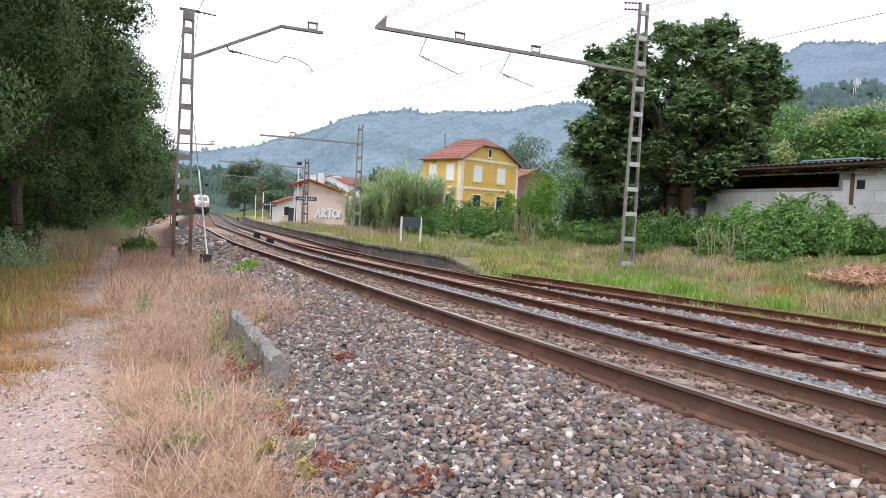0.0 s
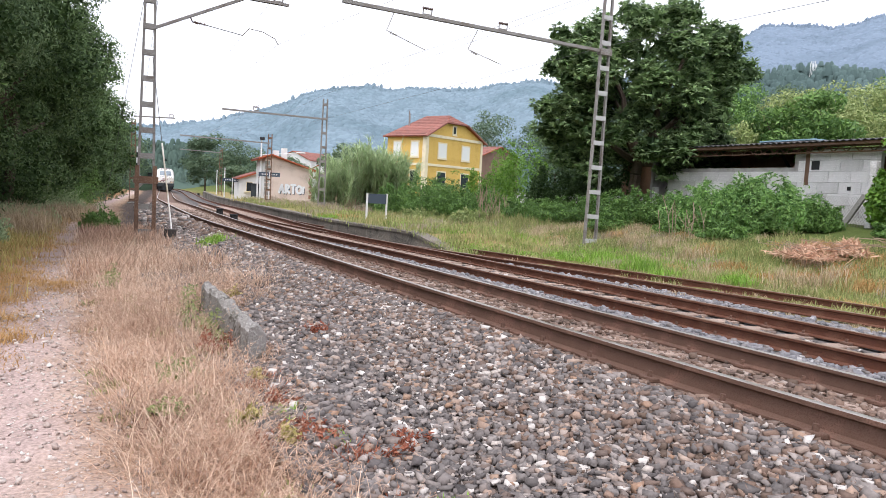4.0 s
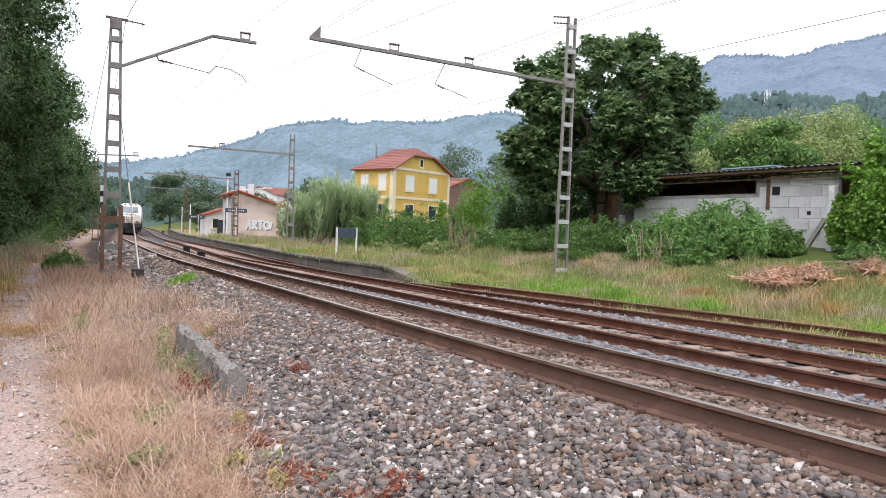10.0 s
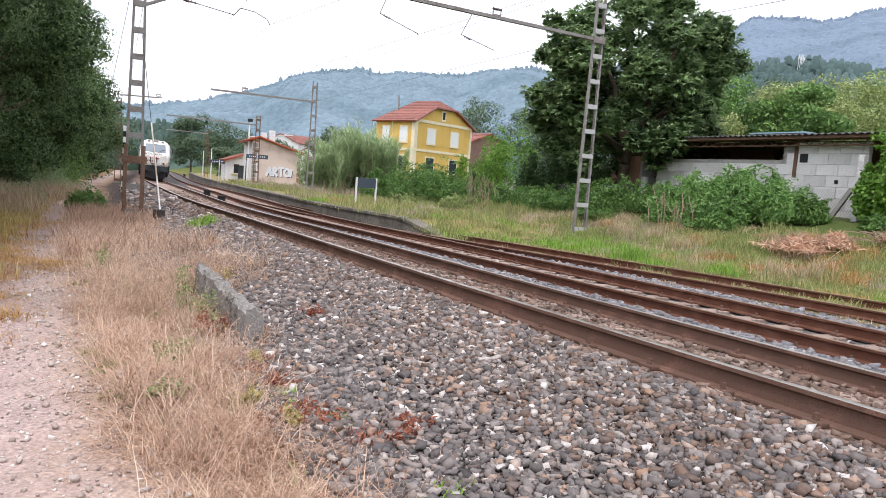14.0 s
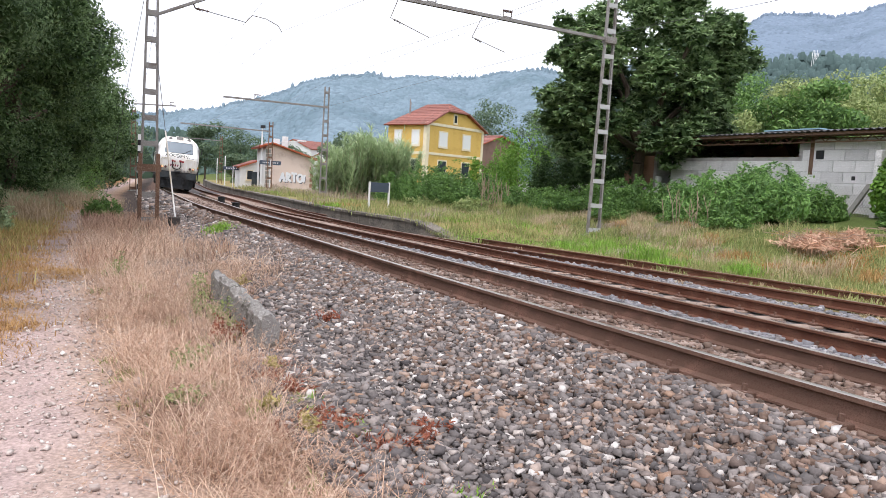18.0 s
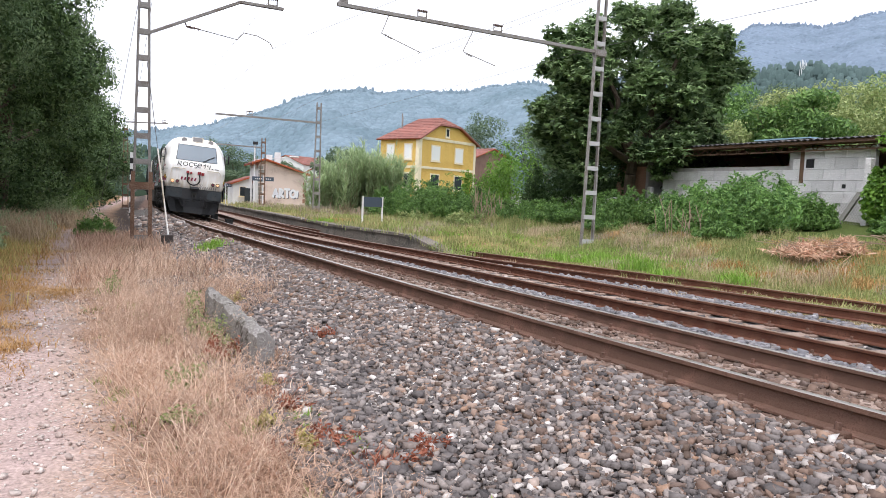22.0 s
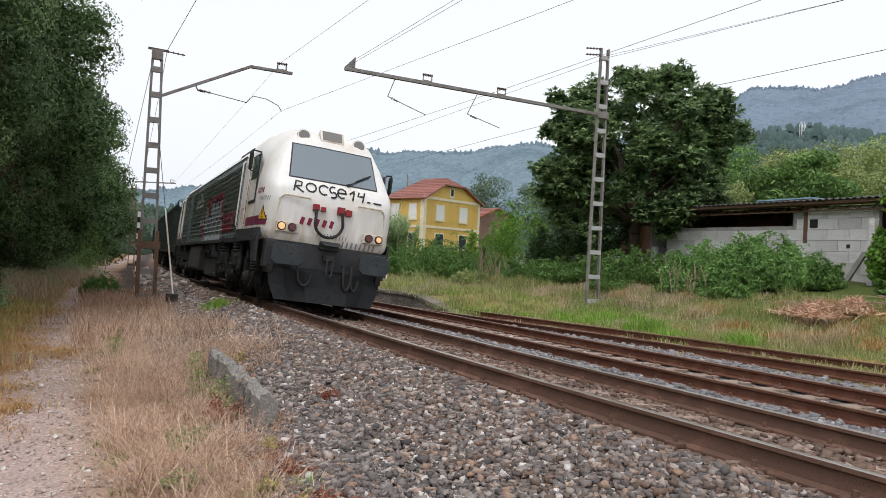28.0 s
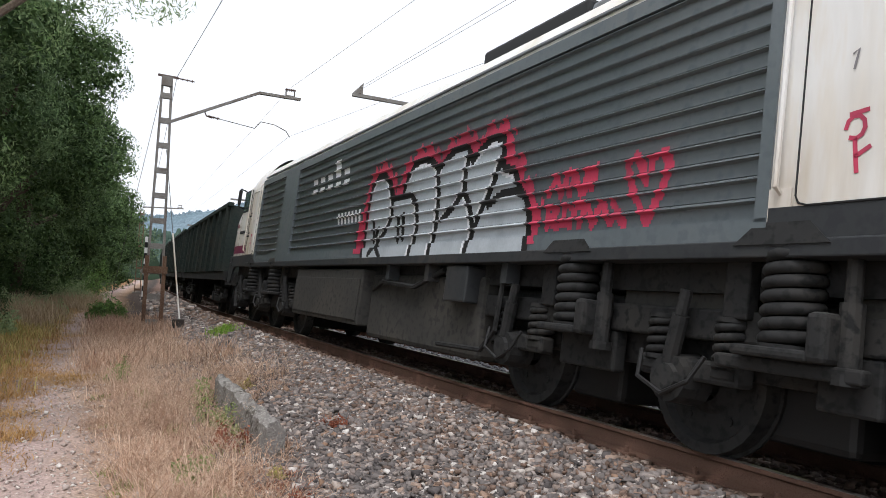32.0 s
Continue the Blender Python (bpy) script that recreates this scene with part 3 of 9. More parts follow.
def sleepers(parent, place, s0, s1, spacing, w, half, mat, deep, clip_mat):
    bm = bmesh.new()
    box(bm, -half, half, -w / 2, w / 2, -0.16, 0.0, 0.012)
    me = bpy.data.meshes.new("sleeper")
    bm.to_mesh(me)
    bm.free()
    me.materials.append(mat)
    bm = bmesh.new()
    for e in (-GAUGE / 2, GAUGE / 2):
        for q in (-1, 1):
            box(bm, e + q * 0.115 - 0.045, e + q * 0.115 + 0.045, -0.06, 0.06, 0.0, 0.035, 0.01)
            tube(bm, (e + q * 0.115, 0, 0.03), (e + q * 0.115, 0, 0.075), 0.02, 0.018, 6)
    mc = bpy.data.meshes.new("rail_fastening")
    bm.to_mesh(mc)
    bm.free()
    mc.materials.append(clip_mat)
    s = s0
    while s < s1:
        x, y, z, th, tilt = place(s)
        m = Matrix.Translation((x, y, z)) @ Matrix.Rotation(th, 4, "Z") @ Matrix.Rotation(tilt, 4, "Y") @ Matrix.Translation((0, 0, -deep))
        for nm, data in (("sleeper", me), ("rail_fastening", mc)):
            if nm == "rail_fastening" and s > 26:
                continue
            ob = new(nm, data)
            ob.parent = parent
            ob.matrix_basis = m @ Matrix.Rotation(random.uniform(-0.012, 0.012), 4, "Z")
        s += spacing


MAIN = track("main_track", "main railway track with rusty brown rails on concrete sleepers", [main_place(-0.87), main_place(0.87)], -30, 170, [M_RUST, M_HEAD])
LOOP = track("loop_track", "second railway track with red-brown rusty rails in ballast", [branch_place(loop_centre, -0.87, 0.07), branch_place(loop_centre, 0.87, 0.07)], -30, 170, [M_RUST_RED, M_HEAD_DULL])
SIDING = track("siding_track", "overgrown siding with dull rusty rails half sunk in grass", [branch_place(side_centre, -0.87, 0.04), branch_place(side_centre, 0.87, 0.04)], -25, 45, [M_RUST_RED, M_HEAD_DULL])
sleepers(MAIN, main_place(0), -8, 60, 0.6, 0.24, 1.28, M_SLEEPER, 0.172, M_RUST)
sleepers(LOOP, branch_place(loop_centre, 0, 0.07), -8, 60, 0.6, 0.24, 1.28, M_SLEEPER, 0.172, M_RUST)
# ---- overhead line: masts, arms and wires ----
def mast(name, s, u, height, w0, w1, plates, mat, plate_mat, label, lean=0.0, rust_to=0.0, cap=False):
    """Two tapering channel legs tied by flat plates."""
    base = on_ground(s, u, -0.3)
    th = on_line(s)[3]
    t = thing(name, Matrix.Translation(base) @ Matrix.Rotation(th, 4, "Z") @ Matrix.Rotation(lean, 4, "Y"), label, "catenary mast", "overhead line masts")
    H = height + 0.3
    for e in (-1, 1):
        bm = bmesh.new()
        for d in (-1, 1):
            bar(bm, (e * w0 / 2, d * 0.055, 0), (e * w1 / 2, d * 0.045, H), 0.06, 0.012, up=(0, 1, 0))
        bar(bm, (e * (w0 / 2 + 0.028), 0, 0), (e * (w1 / 2 + 0.028), 0, H), 0.012, 0.12, up=(0, 1, 0))
        part("leg", bm, mat, t)
    n = plates
    for i in range(n):
        f = (i + 0.6) / n
        z = H * f
        w = w0 + (w1 - w0) * f
        bm = bmesh.new()
        for d in (-1, 1):
            box(bm, -w / 2 - 0.02, w / 2 + 0.02, d * 0.066 - 0.005, d * 0.066 + 0.005, z - 0.075, z + 0.075)
        part("batten_plate", bm, plate_mat if z > rust_to else mat, t)
    boxed("foot", (-w0 / 2 - 0.14, w0 / 2 + 0.14, -0.2, 0.2, -0.2, 0.34), M_CONCRETE, t, "concrete mast foot", 0.02)
    if cap:
        bm = bmesh.new()
        box(bm, -w1 / 2 - 0.03, w1 / 2 + 0.03, -0.08, 0.08, H, H + 0.27)
        part("number_plate", bm, M_MAST, t)
    return t, H


def insulator(bm, a, b, r=0.05, n=4):
    a, b = Vector(a), Vector(b)
    tube(bm, a, b, r * 0.4, r * 0.4, 6)
    for i in range(n):
        p = a.lerp(b, (i + 0.5) / n)
        d = (b - a).normalized() * 0.012
        tube(bm, p - d, p + d, r, r, 8)


def perch(t, x, z0, w=0.26):
    """The three-insulator saddle that stands on an arm."""
    bm = bmesh.new()
    for e in (-1, 1):
        bar(bm, (x + e * w / 2, 0, z0), (x + e * w / 2, 0, z0 + 0.17), 0.03, 0.03)
    bar(bm, (x - w / 2, 0, z0), (x + w / 2, 0, z0), 0.04, 0.05)
    part("saddle", bm, M_MAST, t)
    bm = bmesh.new()
    insulator(bm, (x - w / 2 - 0.03, 0, z0 + 0.19), (x + w / 2 + 0.03, 0, z0 + 0.19), 0.045, 6)
    part("insulator", bm, M_CERAMIC, t, "row of brown insulators")


def arm_bar(t, pts, w=0.07, name="arm"):
    bm = bmesh.new()
    for a, b in zip(pts[:-1], pts[1:]):
        for e in (-1, 1):
            bar(bm, (a[0], e * 0.05, a[1]), (b[0], e * 0.05, b[1]), 0.02, w)
        bar(bm, (a[0], 0, a[1] + w / 2), (b[0], 0, b[1] + w / 2), 0.1, 0.012)
    return part(name, bm, M_MAST, t, "grey channel-steel arm")


LM_U, LM_S = -2.80, 19.86
lm, lmh = mast("signal_side_mast", LM_S, LM_U, 6.85, 0.46, 0.24, 10, M_MAST, M_MAST, "grey lattice catenary mast with a cranked arm, rusty at its foot", 0.0, 2.2, cap=True)
g0 = lm.matrix_world.translation.z
zz = lambda z: z - g0
arm_bar(lm, [(0.15, zz(5.12)), (2.59, zz(6.32)), (3.84, zz(6.30))])
perch(lm, 3.52, zz(6.36))
bm = bmesh.new()
pipe(bm, [(1.06, 0, zz(5.55)), (1.12, 0, zz(5.42)), (1.28, 0, zz(5.38))], 0.02, 6)
insulator(bm, (1.15, 0, zz(5.43)), (1.5, 0, zz(5.38)), 0.045, 3)
part("stay_insulator", bm, M_CERAMIC, lm)
bm = bmesh.new()
pipe(bm, [(1.5, 0, zz(5.38)), (2.51, 0, zz(5.24))], 0.012, 5)
part("stay_rod", bm, M_WIRE, lm)
bm = bmesh.new()
pipe(bm, [(2.5, 0, zz(5.22)), (2.70, 0, zz(5.46)), (3.1, 0, zz(5.42)), (3.46, 0, zz(5.27)), (3.57, 0, zz(5.10))], 0.014, 5)
part("steady_arm", bm, M_MAST, lm)
bm = bmesh.new()
bar(bm, (-0.25, 0, zz(6.42)), (0.3, 0, zz(6.40)), 0.06, 0.06)
insulator(bm, (0.22, 0, zz(6.40)), (0.74, 0, zz(6.36)), 0.04, 4)
insulator(bm, (-0.12, 0, zz(6.2)), (0.16, 0, zz(6.1)), 0.05, 2)
part("top_insulator", bm, M_CERAMIC, lm)
boxed("tie_beam", (-0.32, 0.32, -0.09, 0.09, zz(0.78), zz(0.98)), M_MAST_RUST, lm, "rust-brown tie plate")
for c in lm.children:
    if c.name.startswith("leg"):
        c.data.materials.append(M_MAST_RUST)
bm = bmesh.new()
for e in (-1, 1):
    box(bm, e * 0.23 - 0.05, e * 0.23 + 0.05, -0.075, 0.075, 0.1, 2.3)
part("lower_casing", bm, M_MAST_RUST, lm, "rust-brown lower leg casing")

RM_U, RM_S = 12.15, 19.2
rm, rmh = mast("verge_mast", RM_S, RM_U, 9.42, 0.50, 0.30, 11, M_MAST, plain("pale_batten_paint", (0.42, 0.42, 0.41), 0.7), "tall grey concrete and steel catenary mast in the grassy verge", radians(0.5))
g1 = rm.matrix_world.translation.z
zr = lambda z, x=0.0: z - g1 + x * 0.0087
arm_bar(rm, [(0.0, zr(6.33)), (-9.72, zr(6.54, -9.7))], 0.10)
for x in (-6.95, -4.2):
    perch(rm, x, zr(6.36 - x * 0.021, x) + 0.05, 0.3)
bm = bmesh.new()
v = [bm.verts.new((x, y, zr(z, x))) for y in (-0.03, 0.03) for x, z in ((-9.72, 6.60), (-9.4, 6.60), (-9.4, 6.95))]
bm.faces.new(v[:3][::-1])
bm.faces.new(v[3:])
for k in range(3):
    bm.faces.new((v[k], v[(k + 1) % 3], v[3 + (k + 1) % 3], v[3 + k]))
part("end_gusset", bm, M_MAST, rm, "triangular steel gusset at the arm's end")
for xa, xb, xc, za, zb, zc in ((-8.05, -8.28, -6.95, 6.5, 5.88, 5.46), (-5.1, -5.45, -4.2, 6.42, 5.68, 5.36)):
    bm = bmesh.new()
    pipe(bm, [(xa, 0, zr(za, xa)), (xb, 0, zr(zb, xb))], 0.014, 5)
    pipe(bm, [(xb, 0, zr(zb, xb)), (xc, 0, zr(zc, xc))], 0.014, 5)
    insulator(bm, (xb + 0.1, 0, zr(zb - 0.03, xb)), (xb + 0.35, 0, zr(zb - 0.11, xb)), 0.04, 3)
    part("dropper_stay", bm, M_MAST, rm)
bm = bmesh.new()
for z in (8.72, 8.5):
    insulator(bm, (-0.15, 0, zr(z)), (-0.9, -0.1, zr(z - 0.12)), 0.04, 5)
part("top_insulator", bm, M_CERAMIC, rm)
boxed("joint_clamp", (-0.24, 0.24, -0.11, 0.11, zr(6.2), zr(6.42)), M_MAST, rm)

m3, m3h = mast("platform_mast", 41.3, 7.87, 7.4, 0.42, 0.24, 9, M_MAST, M_MAST, "grey lattice catenary mast on the station platform")
g3 = m3.matrix_world.translation.z
arm_bar(m3, [(0, 5.07 - g3), (-6.0, 5.10 - g3)], 0.09)
perch(m3, -4.1, 5.2 - g3, 0.3)
m4, _ = mast("far_mast", 63.0, -2.9, 6.9, 0.45, 0.26, 8, M_MAST_RUST, M_MAST_RUST, "rusty lattice catenary mast beside the dark trees")
g4 = m4.matrix_world.translation.z
arm_bar(m4, [(0, 5.9 - g4), (3.2, 6.0 - g4)], 0.09)
perch(m4, 2.9, 6.08 - g4, 0.3)
m5, _ = mast("station_mast", 56.9, 7.25, 6.3, 0.42, 0.26, 8, M_MAST_RUST, M_MAST_RUST, "rusty lattice catenary mast beside the station building")
g5 = m5.matrix_world.translation.z
arm_bar(m5, [(0, 4.2 - g5), (-6.8, 4.3 - g5)], 0.09)
m6, _ = mast("distant_mast", 95.0, 6.5, 7.0, 0.42, 0.26, 7, M_MAST_RUST, M_MAST_RUST, "distant rusty catenary mast beside the line")
g6 = m6.matrix_world.translation.z
arm_bar(m6, [(0, 4.6 - g6), (-5.0, 4.7 - g6)], 0.09)


M_WIRE_PALE = plain("weathered_grey_wire", (0.42, 0.42, 0.42), 0.5, 0.3)


def wire(name, pts, label, sag=0.0, r=0.011, seg=10, category="overhead wire"):
    bm = bmesh.new()
    full = []
    for a, b in zip(pts[:-1], pts[1:]):
        a, b = Vector(a), Vector(b)
        for i in range(seg):
            f = i / seg
            p = a.lerp(b, f)
            p.z -= sag * 4 * f * (1 - f)
            full.append(p)
    full.append(Vector(pts[-1]))
    pipe(bm, full, r, 5)
    return tagged(part(name, bm, M_WIRE_PALE if name in ("catenary_wire", "contact_wire") else M_WIRE), label, category, "overhead wires")


def beyond(a, b, k=5.0):
    """A place on the straight line from a through b."""
    return a + (b - a) * k


def at_height(s, u, z):
    p = spot(s, u)
    return Vector((p.x, p.y, z))


wire("feeder_wire", [at_height(62, -2.4, 5.7), at_height(19.86, -2.55, 6.42), at_height(-38, -9.3, 6.5)], "thin dark feeder wire over the path side", 0.25, 0.008)
wire("catenary_wire", [at_height(95, 1.5, 4.6), at_height(41.3, 3.8, 5.45), at_height(19.2, 8.02, 6.66), beyond(at_height(19.2, 8.02, 6.66), at_height(8.5, 8.2, 6.66))], "thin grey catenary wire over the second track", 0.0, 0.008)
wire("catenary_wire", [at_height(19.2, 2.62, 6.72), beyond(at_height(19.2, 2.62, 6.72), at_height(11.4, 2.90, 6.72), 7)], "thin grey twin wire from the steel arm", 0.0, 0.006)
wire("catenary_wire", [at_height(19.2, 2.72, 6.72), beyond(at_height(19.2, 2.72, 6.72), at_height(11.4, 3.06, 6.72), 7)], "thin grey twin wire from the steel arm", 0.0, 0.006)
wire("catenary_wire", [at_height(63, 0.2, 6.1), at_height(19.86, 0.72, 6.62), beyond(at_height(19.86, 0.72, 6.62), at_height(12.1, 1.20, 6.62), 7)], "thin grey messenger wire over the main track", 0.0, 0.005)
wire("feeder_wire", [at_height(95, 6.4, 5.6), at_height(41.3, 7.9, 6.6), at_height(19.2, 12.3, 8.42), beyond(at_height(19.2, 12.3, 8.42), at_height(10.7, 13.9, 8.42))], "thin dark feeder wire from mast to mast", 0.0, 0.007)
wire("feeder_wire", [at_height(19.2, 12.3, 8.5), beyond(at_height(19.2, 12.3, 8.5), at_height(10.7, 14.1, 8.5))], "thin dark feeder wire from mast to mast", 0.0, 0.006)
wire("feeder_wire", [at_height(60, 11, 6.4), at_height(20.4, 13.65, 7.0), beyond(at_height(20.4, 13.65, 7.0), at_height(9.9, 14.58, 7.0))], "dark service wire along the verge", 0.0, 0.009)
wire("contact_wire", [at_height(63, 0.2, 5.2), at_height(19.86, 0.75, 5.12), at_height(-38, 0, 5.1)], "thin grey contact wire over the main track", 0.1, 0.0045)
# the mast's guy with its white sleeve
guy_foot, guy_top = on_ground(18.3, -2.2, 0.1), at_height(LM_S, LM_U + 0.1, 4.3)
gw = thing("guy_wire", Matrix(), "mast guy wire with a white painted sleeve over its lower half", "guy wire")
bm = bmesh.new()
pipe(bm, [guy_foot, guy_top], 0.010, 5)
part("cable", bm, M_WIRE, gw)
bm = bmesh.new()
pipe(bm, [guy_foot, guy_foot.lerp(guy_top, 0.50)], 0.022, 8)
part("sleeve", bm, M_WHITE, gw, "white painted sleeve")
bm = bmesh.new()
box(bm, -0.13, 0.13, -0.13, 0.13, -0.3, 0.26, 0.02)
ob = part("anchor_block", bm, material("dark_anchor_concrete", (0.06, 0.05, 0.045), 0.9, 0, ((0.10, 0.09, 0.08),), 5, 50, 0.5))
ob.matrix_world = Matrix.Translation(on_ground(17.6, -2.3)) @ Matrix.Rotation(0.5, 4, "Z")
tagged(ob, "dark stained concrete anchor block in the ballast", "anchor block")
wire("rear_guy", [at_height(LM_S, LM_U - 0.1, 6.2), on_ground(30, -4.0)], "thin guy wire behind the mast", 0.0, 0.008, 4, "guy wire")
# ---- buildings, platform and walls ----
M_OCHRE = material("ochre_render", (0.66, 0.43, 0.115), 0.9, 0, ((0.58, 0.36, 0.09), (0.70, 0.48, 0.15)), 0.8, 12, 0.1)
M_TRIM = material("pale_trim_paint", (0.76, 0.67, 0.48), 0.8, 0, ((0.68, 0.58, 0.42),), 2, 20, 0.05)
M_TILE = material("clay_roof_tile", (0.25, 0.10, 0.08), 0.9, 0, ((0.17, 0.08, 0.066), (0.30, 0.14, 0.115)), 1.5, 25, 0.3, per_object=0.15)
M_SHUTTER = plain("white_shutter", (0.74, 0.74, 0.72), 0.6)
M_PLASTER = material("pinkish_weathered_plaster", (0.66, 0.54, 0.47), 0.95, 0, ((0.48, 0.38, 0.32), (0.64, 0.54, 0.48)), 0.9, 15, 0.3)
M_LIME = material("white_limewash", (0.70, 0.70, 0.69), 0.9, 0, ((0.60, 0.59, 0.57),), 1.0, 15, 0.1)
M_ORANGE = material("orange_eaves_paint", (0.42, 0.11, 0.05), 0.8, 0, ((0.34, 0.09, 0.045),), 2, 20, 0.05)
M_DARKWIN = plain("dark_window_glass", (0.03, 0.035, 0.04), 0.1, spec=0.7)
M_BLOCK = material("grey_concrete_block", (0.66, 0.64, 0.63), 0.95, 0, ((0.47, 0.45, 0.44), (0.74, 0.72, 0.71)), 1.2, 22, 0.3, per_object=0.18)
M_MORTAR = material("dirty_mortar", (0.42, 0.40, 0.385), 0.95, 0, ((0.30, 0.285, 0.27),), 3, 30, 0.3)
M_SHEET = material("dark_corrugated_sheet", (0.055, 0.055, 0.058), 0.6, 0.2, ((0.10, 0.08, 0.07),), 1.2, 20, 0.1)
M_SIGN = plain("slate_blue_sign", (0.055, 0.075, 0.105), 0.5)
M_SIGNWHITE = plain("white_sign_post", (0.70, 0.70, 0.70), 0.6)
M_BRICK = material("worn_red_brick", (0.30, 0.16, 0.11), 0.9, 0, ((0.22, 0.11, 0.08), (0.36, 0.24, 0.17)), 2, 20, 0.4)


def tile_roof(parent, name, a, b, c, d, rows, mat, thick=0.06, cols=10):
    """A roof slope from eave a-b up to ridge d-c, in overlapping courses, each a piece."""
    a, b, c, d = (Vector(q) for q in (a, b, c, d))
    nrm = (b - a).cross(d - a).normalized()
    if nrm.z < 0:
        nrm = -nrm
    for i in range(rows):
        f0, f1 = i / rows, (i + 1.15) / rows
        f1 = min(f1, 1.0)
        verts, faces = [], []
        n = cols * 2
        for f, lift in ((f0, thick), (f1, thick * 0.35)):
            p, q = a.lerp(d, f), b.lerp(c, f)
            for k in range(n + 1):
                verts.append(p.lerp(q, k / n) + nrm * (lift + (0.035 if k % 2 else 0.0)))
        for k in range(n + 1):
            verts.append(a.lerp(d, f0).lerp(b.lerp(c, f0), k / n))
        for k in range(n):
            faces.append((k, k + 1, n + 2 + k, n + 1 + k))
            faces.append((2 * n + 2 + k, 2 * n + 3 + k, k + 1, k))
        link_mesh(name, verts, faces, mat, parent)
    verts = [a, b, c, d] + [q - nrm * 0.10 for q in (a, b, c, d)]
    link_mesh("roof_deck", verts, [(0, 1, 2, 3), (7, 6, 5, 4), (0, 4, 5, 1), (1, 5, 6, 2), (2, 6, 7, 3), (3, 7, 4, 0)], M_ORANGE, parent)


def framed_window(parent, x, z, w, h, y, mat, frame=0.12, sill=True):
    """A window on the plane y (facing -y): surround, pane or shutter, sill."""
    win = boxed("window", (x - w / 2 - frame, x + w / 2 + frame, y - 0.05, y + 0.02, z - frame, z + h + frame), M_TRIM, parent)
    boxed("pane", (x - w / 2, x + w / 2, y - 0.065, y - 0.045, z, z + h), mat, win)
    if sill:
        boxed("sill", (x - w / 2 - 0.2, x + w / 2 + 0.2, y - 0.14, y, z - frame - 0.07, z - frame), M_TRIM, win)
    return win


def yellow_house():
    """Two storeys and an attic; the gable end faces the tracks at a slant."""
    p0, gx = Vector((2.07, 89.86, 0)), Vector((9.5 - 2.07, 97.91 - 89.86, 0))
    rz = math.atan2(gx.y, gx.x)
    h = thing("yellow_house", Matrix.Translation((2.07, 89.86, 0.6)) @ Matrix.Rotation(rz, 4, "Z"), "ochre-yellow two-storey house with a red tiled hip-ended roof and pale trim", "house")
    W, D, E = 11.6, 6.6, 7.6
    rx, rt = W * 0.47, 10.5
    bm = bmesh.new()
    box(bm, 0, W, 0, D, -3.0, E)
    part("wall", bm, M_OCHRE, h, "ochre rendered wall")
    # the front gable is cut off by a small hip
    o, k = 0.45, 0.66
    ze = E - 0.25
    zk = ze + (rt - ze) * k
    xl, xr, yr = -o + (rx + o) * k, W + o + (rx - W - o) * k, D + o + (D * 0.75 - D - o) * k
    gl, gr, zg = xl + 0.15, xr - 0.15, zk - 0.12
    link_mesh("gable", [(0, 0, E), (W, 0, E), (gr, 0, zg), (gl, 0, zg), (0, 0.3, E), (W, 0.3, E), (gr, 0.3, zg), (gl, 0.3, zg)], [(0, 1, 2, 3), (7, 6, 5, 4), (1, 5, 6, 2), (2, 6, 7, 3), (3, 7, 4, 0)], M_OCHRE, h, "ochre gable wall")
    tile_roof(h, "tile_course", (-o, -o, ze), (-o, D + o, ze), (xl, yr, zk), (xl, -o, zk), 8, M_TILE)
    tile_roof(h, "tile_course", (xl, -o, zk), (xl, yr, zk), (rx, D * 0.75, rt), (rx, 1.1, rt), 4, M_TILE)
    tile_roof(h, "tile_course", (W + o, D + o, ze), (W + o, -o, ze), (xr, -o, zk), (xr, yr, zk), 8, M_TILE)
    tile_roof(h, "tile_course", (xr, yr, zk), (xr, -o, zk), (rx, 1.1, rt), (rx, D * 0.75, rt), 4, M_TILE)
    tile_roof(h, "tile_course", (xl, -o, zk), (xr, -o, zk), (rx, 1.1, rt), (rx, 1.1, rt), 4, M_TILE)
    tile_roof(h, "tile_course", (W + o, D + o, ze), (-o, D + o, ze), (rx, D * 0.75, rt), (rx, D * 0.75, rt), 8, M_TILE)
    bm = bmesh.new()
    for a, b in (((-o, -o, ze - 0.05), (xl, -o, zk - 0.05)), ((W + o, -o, ze - 0.05), (xr, -o, zk - 0.05)), ((xl, -o, zk - 0.05), (xr, -o, zk - 0.05))):
        bar(bm, a, b, 0.16, 0.16)
    part("verge_board", bm, M_TILE, h)
    for nm, dims in (("corner_trim", (-0.06, 0.5, -0.06, 0.0, -3, E)), ("corner_trim", (-0.06, 0.0, 0.0, 0.5, -3, E)), ("corner_trim", (W - 0.4, W + 0.05, -0.06, 0.0, -3, E)), ("string_course", (-0.05, W + 0.05, -0.09, 0.0, E - 0.25, E + 0.1)), ("string_course", (-0.07, 0.0, 0, D, 3.75, 4.05)), ("string_course", (0.5, W - 0.4, -0.08, 0.0, 3.75, 4.05))):
        boxed(nm, dims, M_TRIM, h)
    for x in (3.2, 8.0):
        framed_window(h, x, 4.9, 1.5, 1.75, 0, M_SHUTTER, 0.16)
        framed_window(h, x, 1.3, 1.5, 1.75, 0, M_DARKWIN, 0.16)
    framed_window(h, rx, E + 0.5, 0.5, 0.9, 0, M_DARKWIN, 0.18)
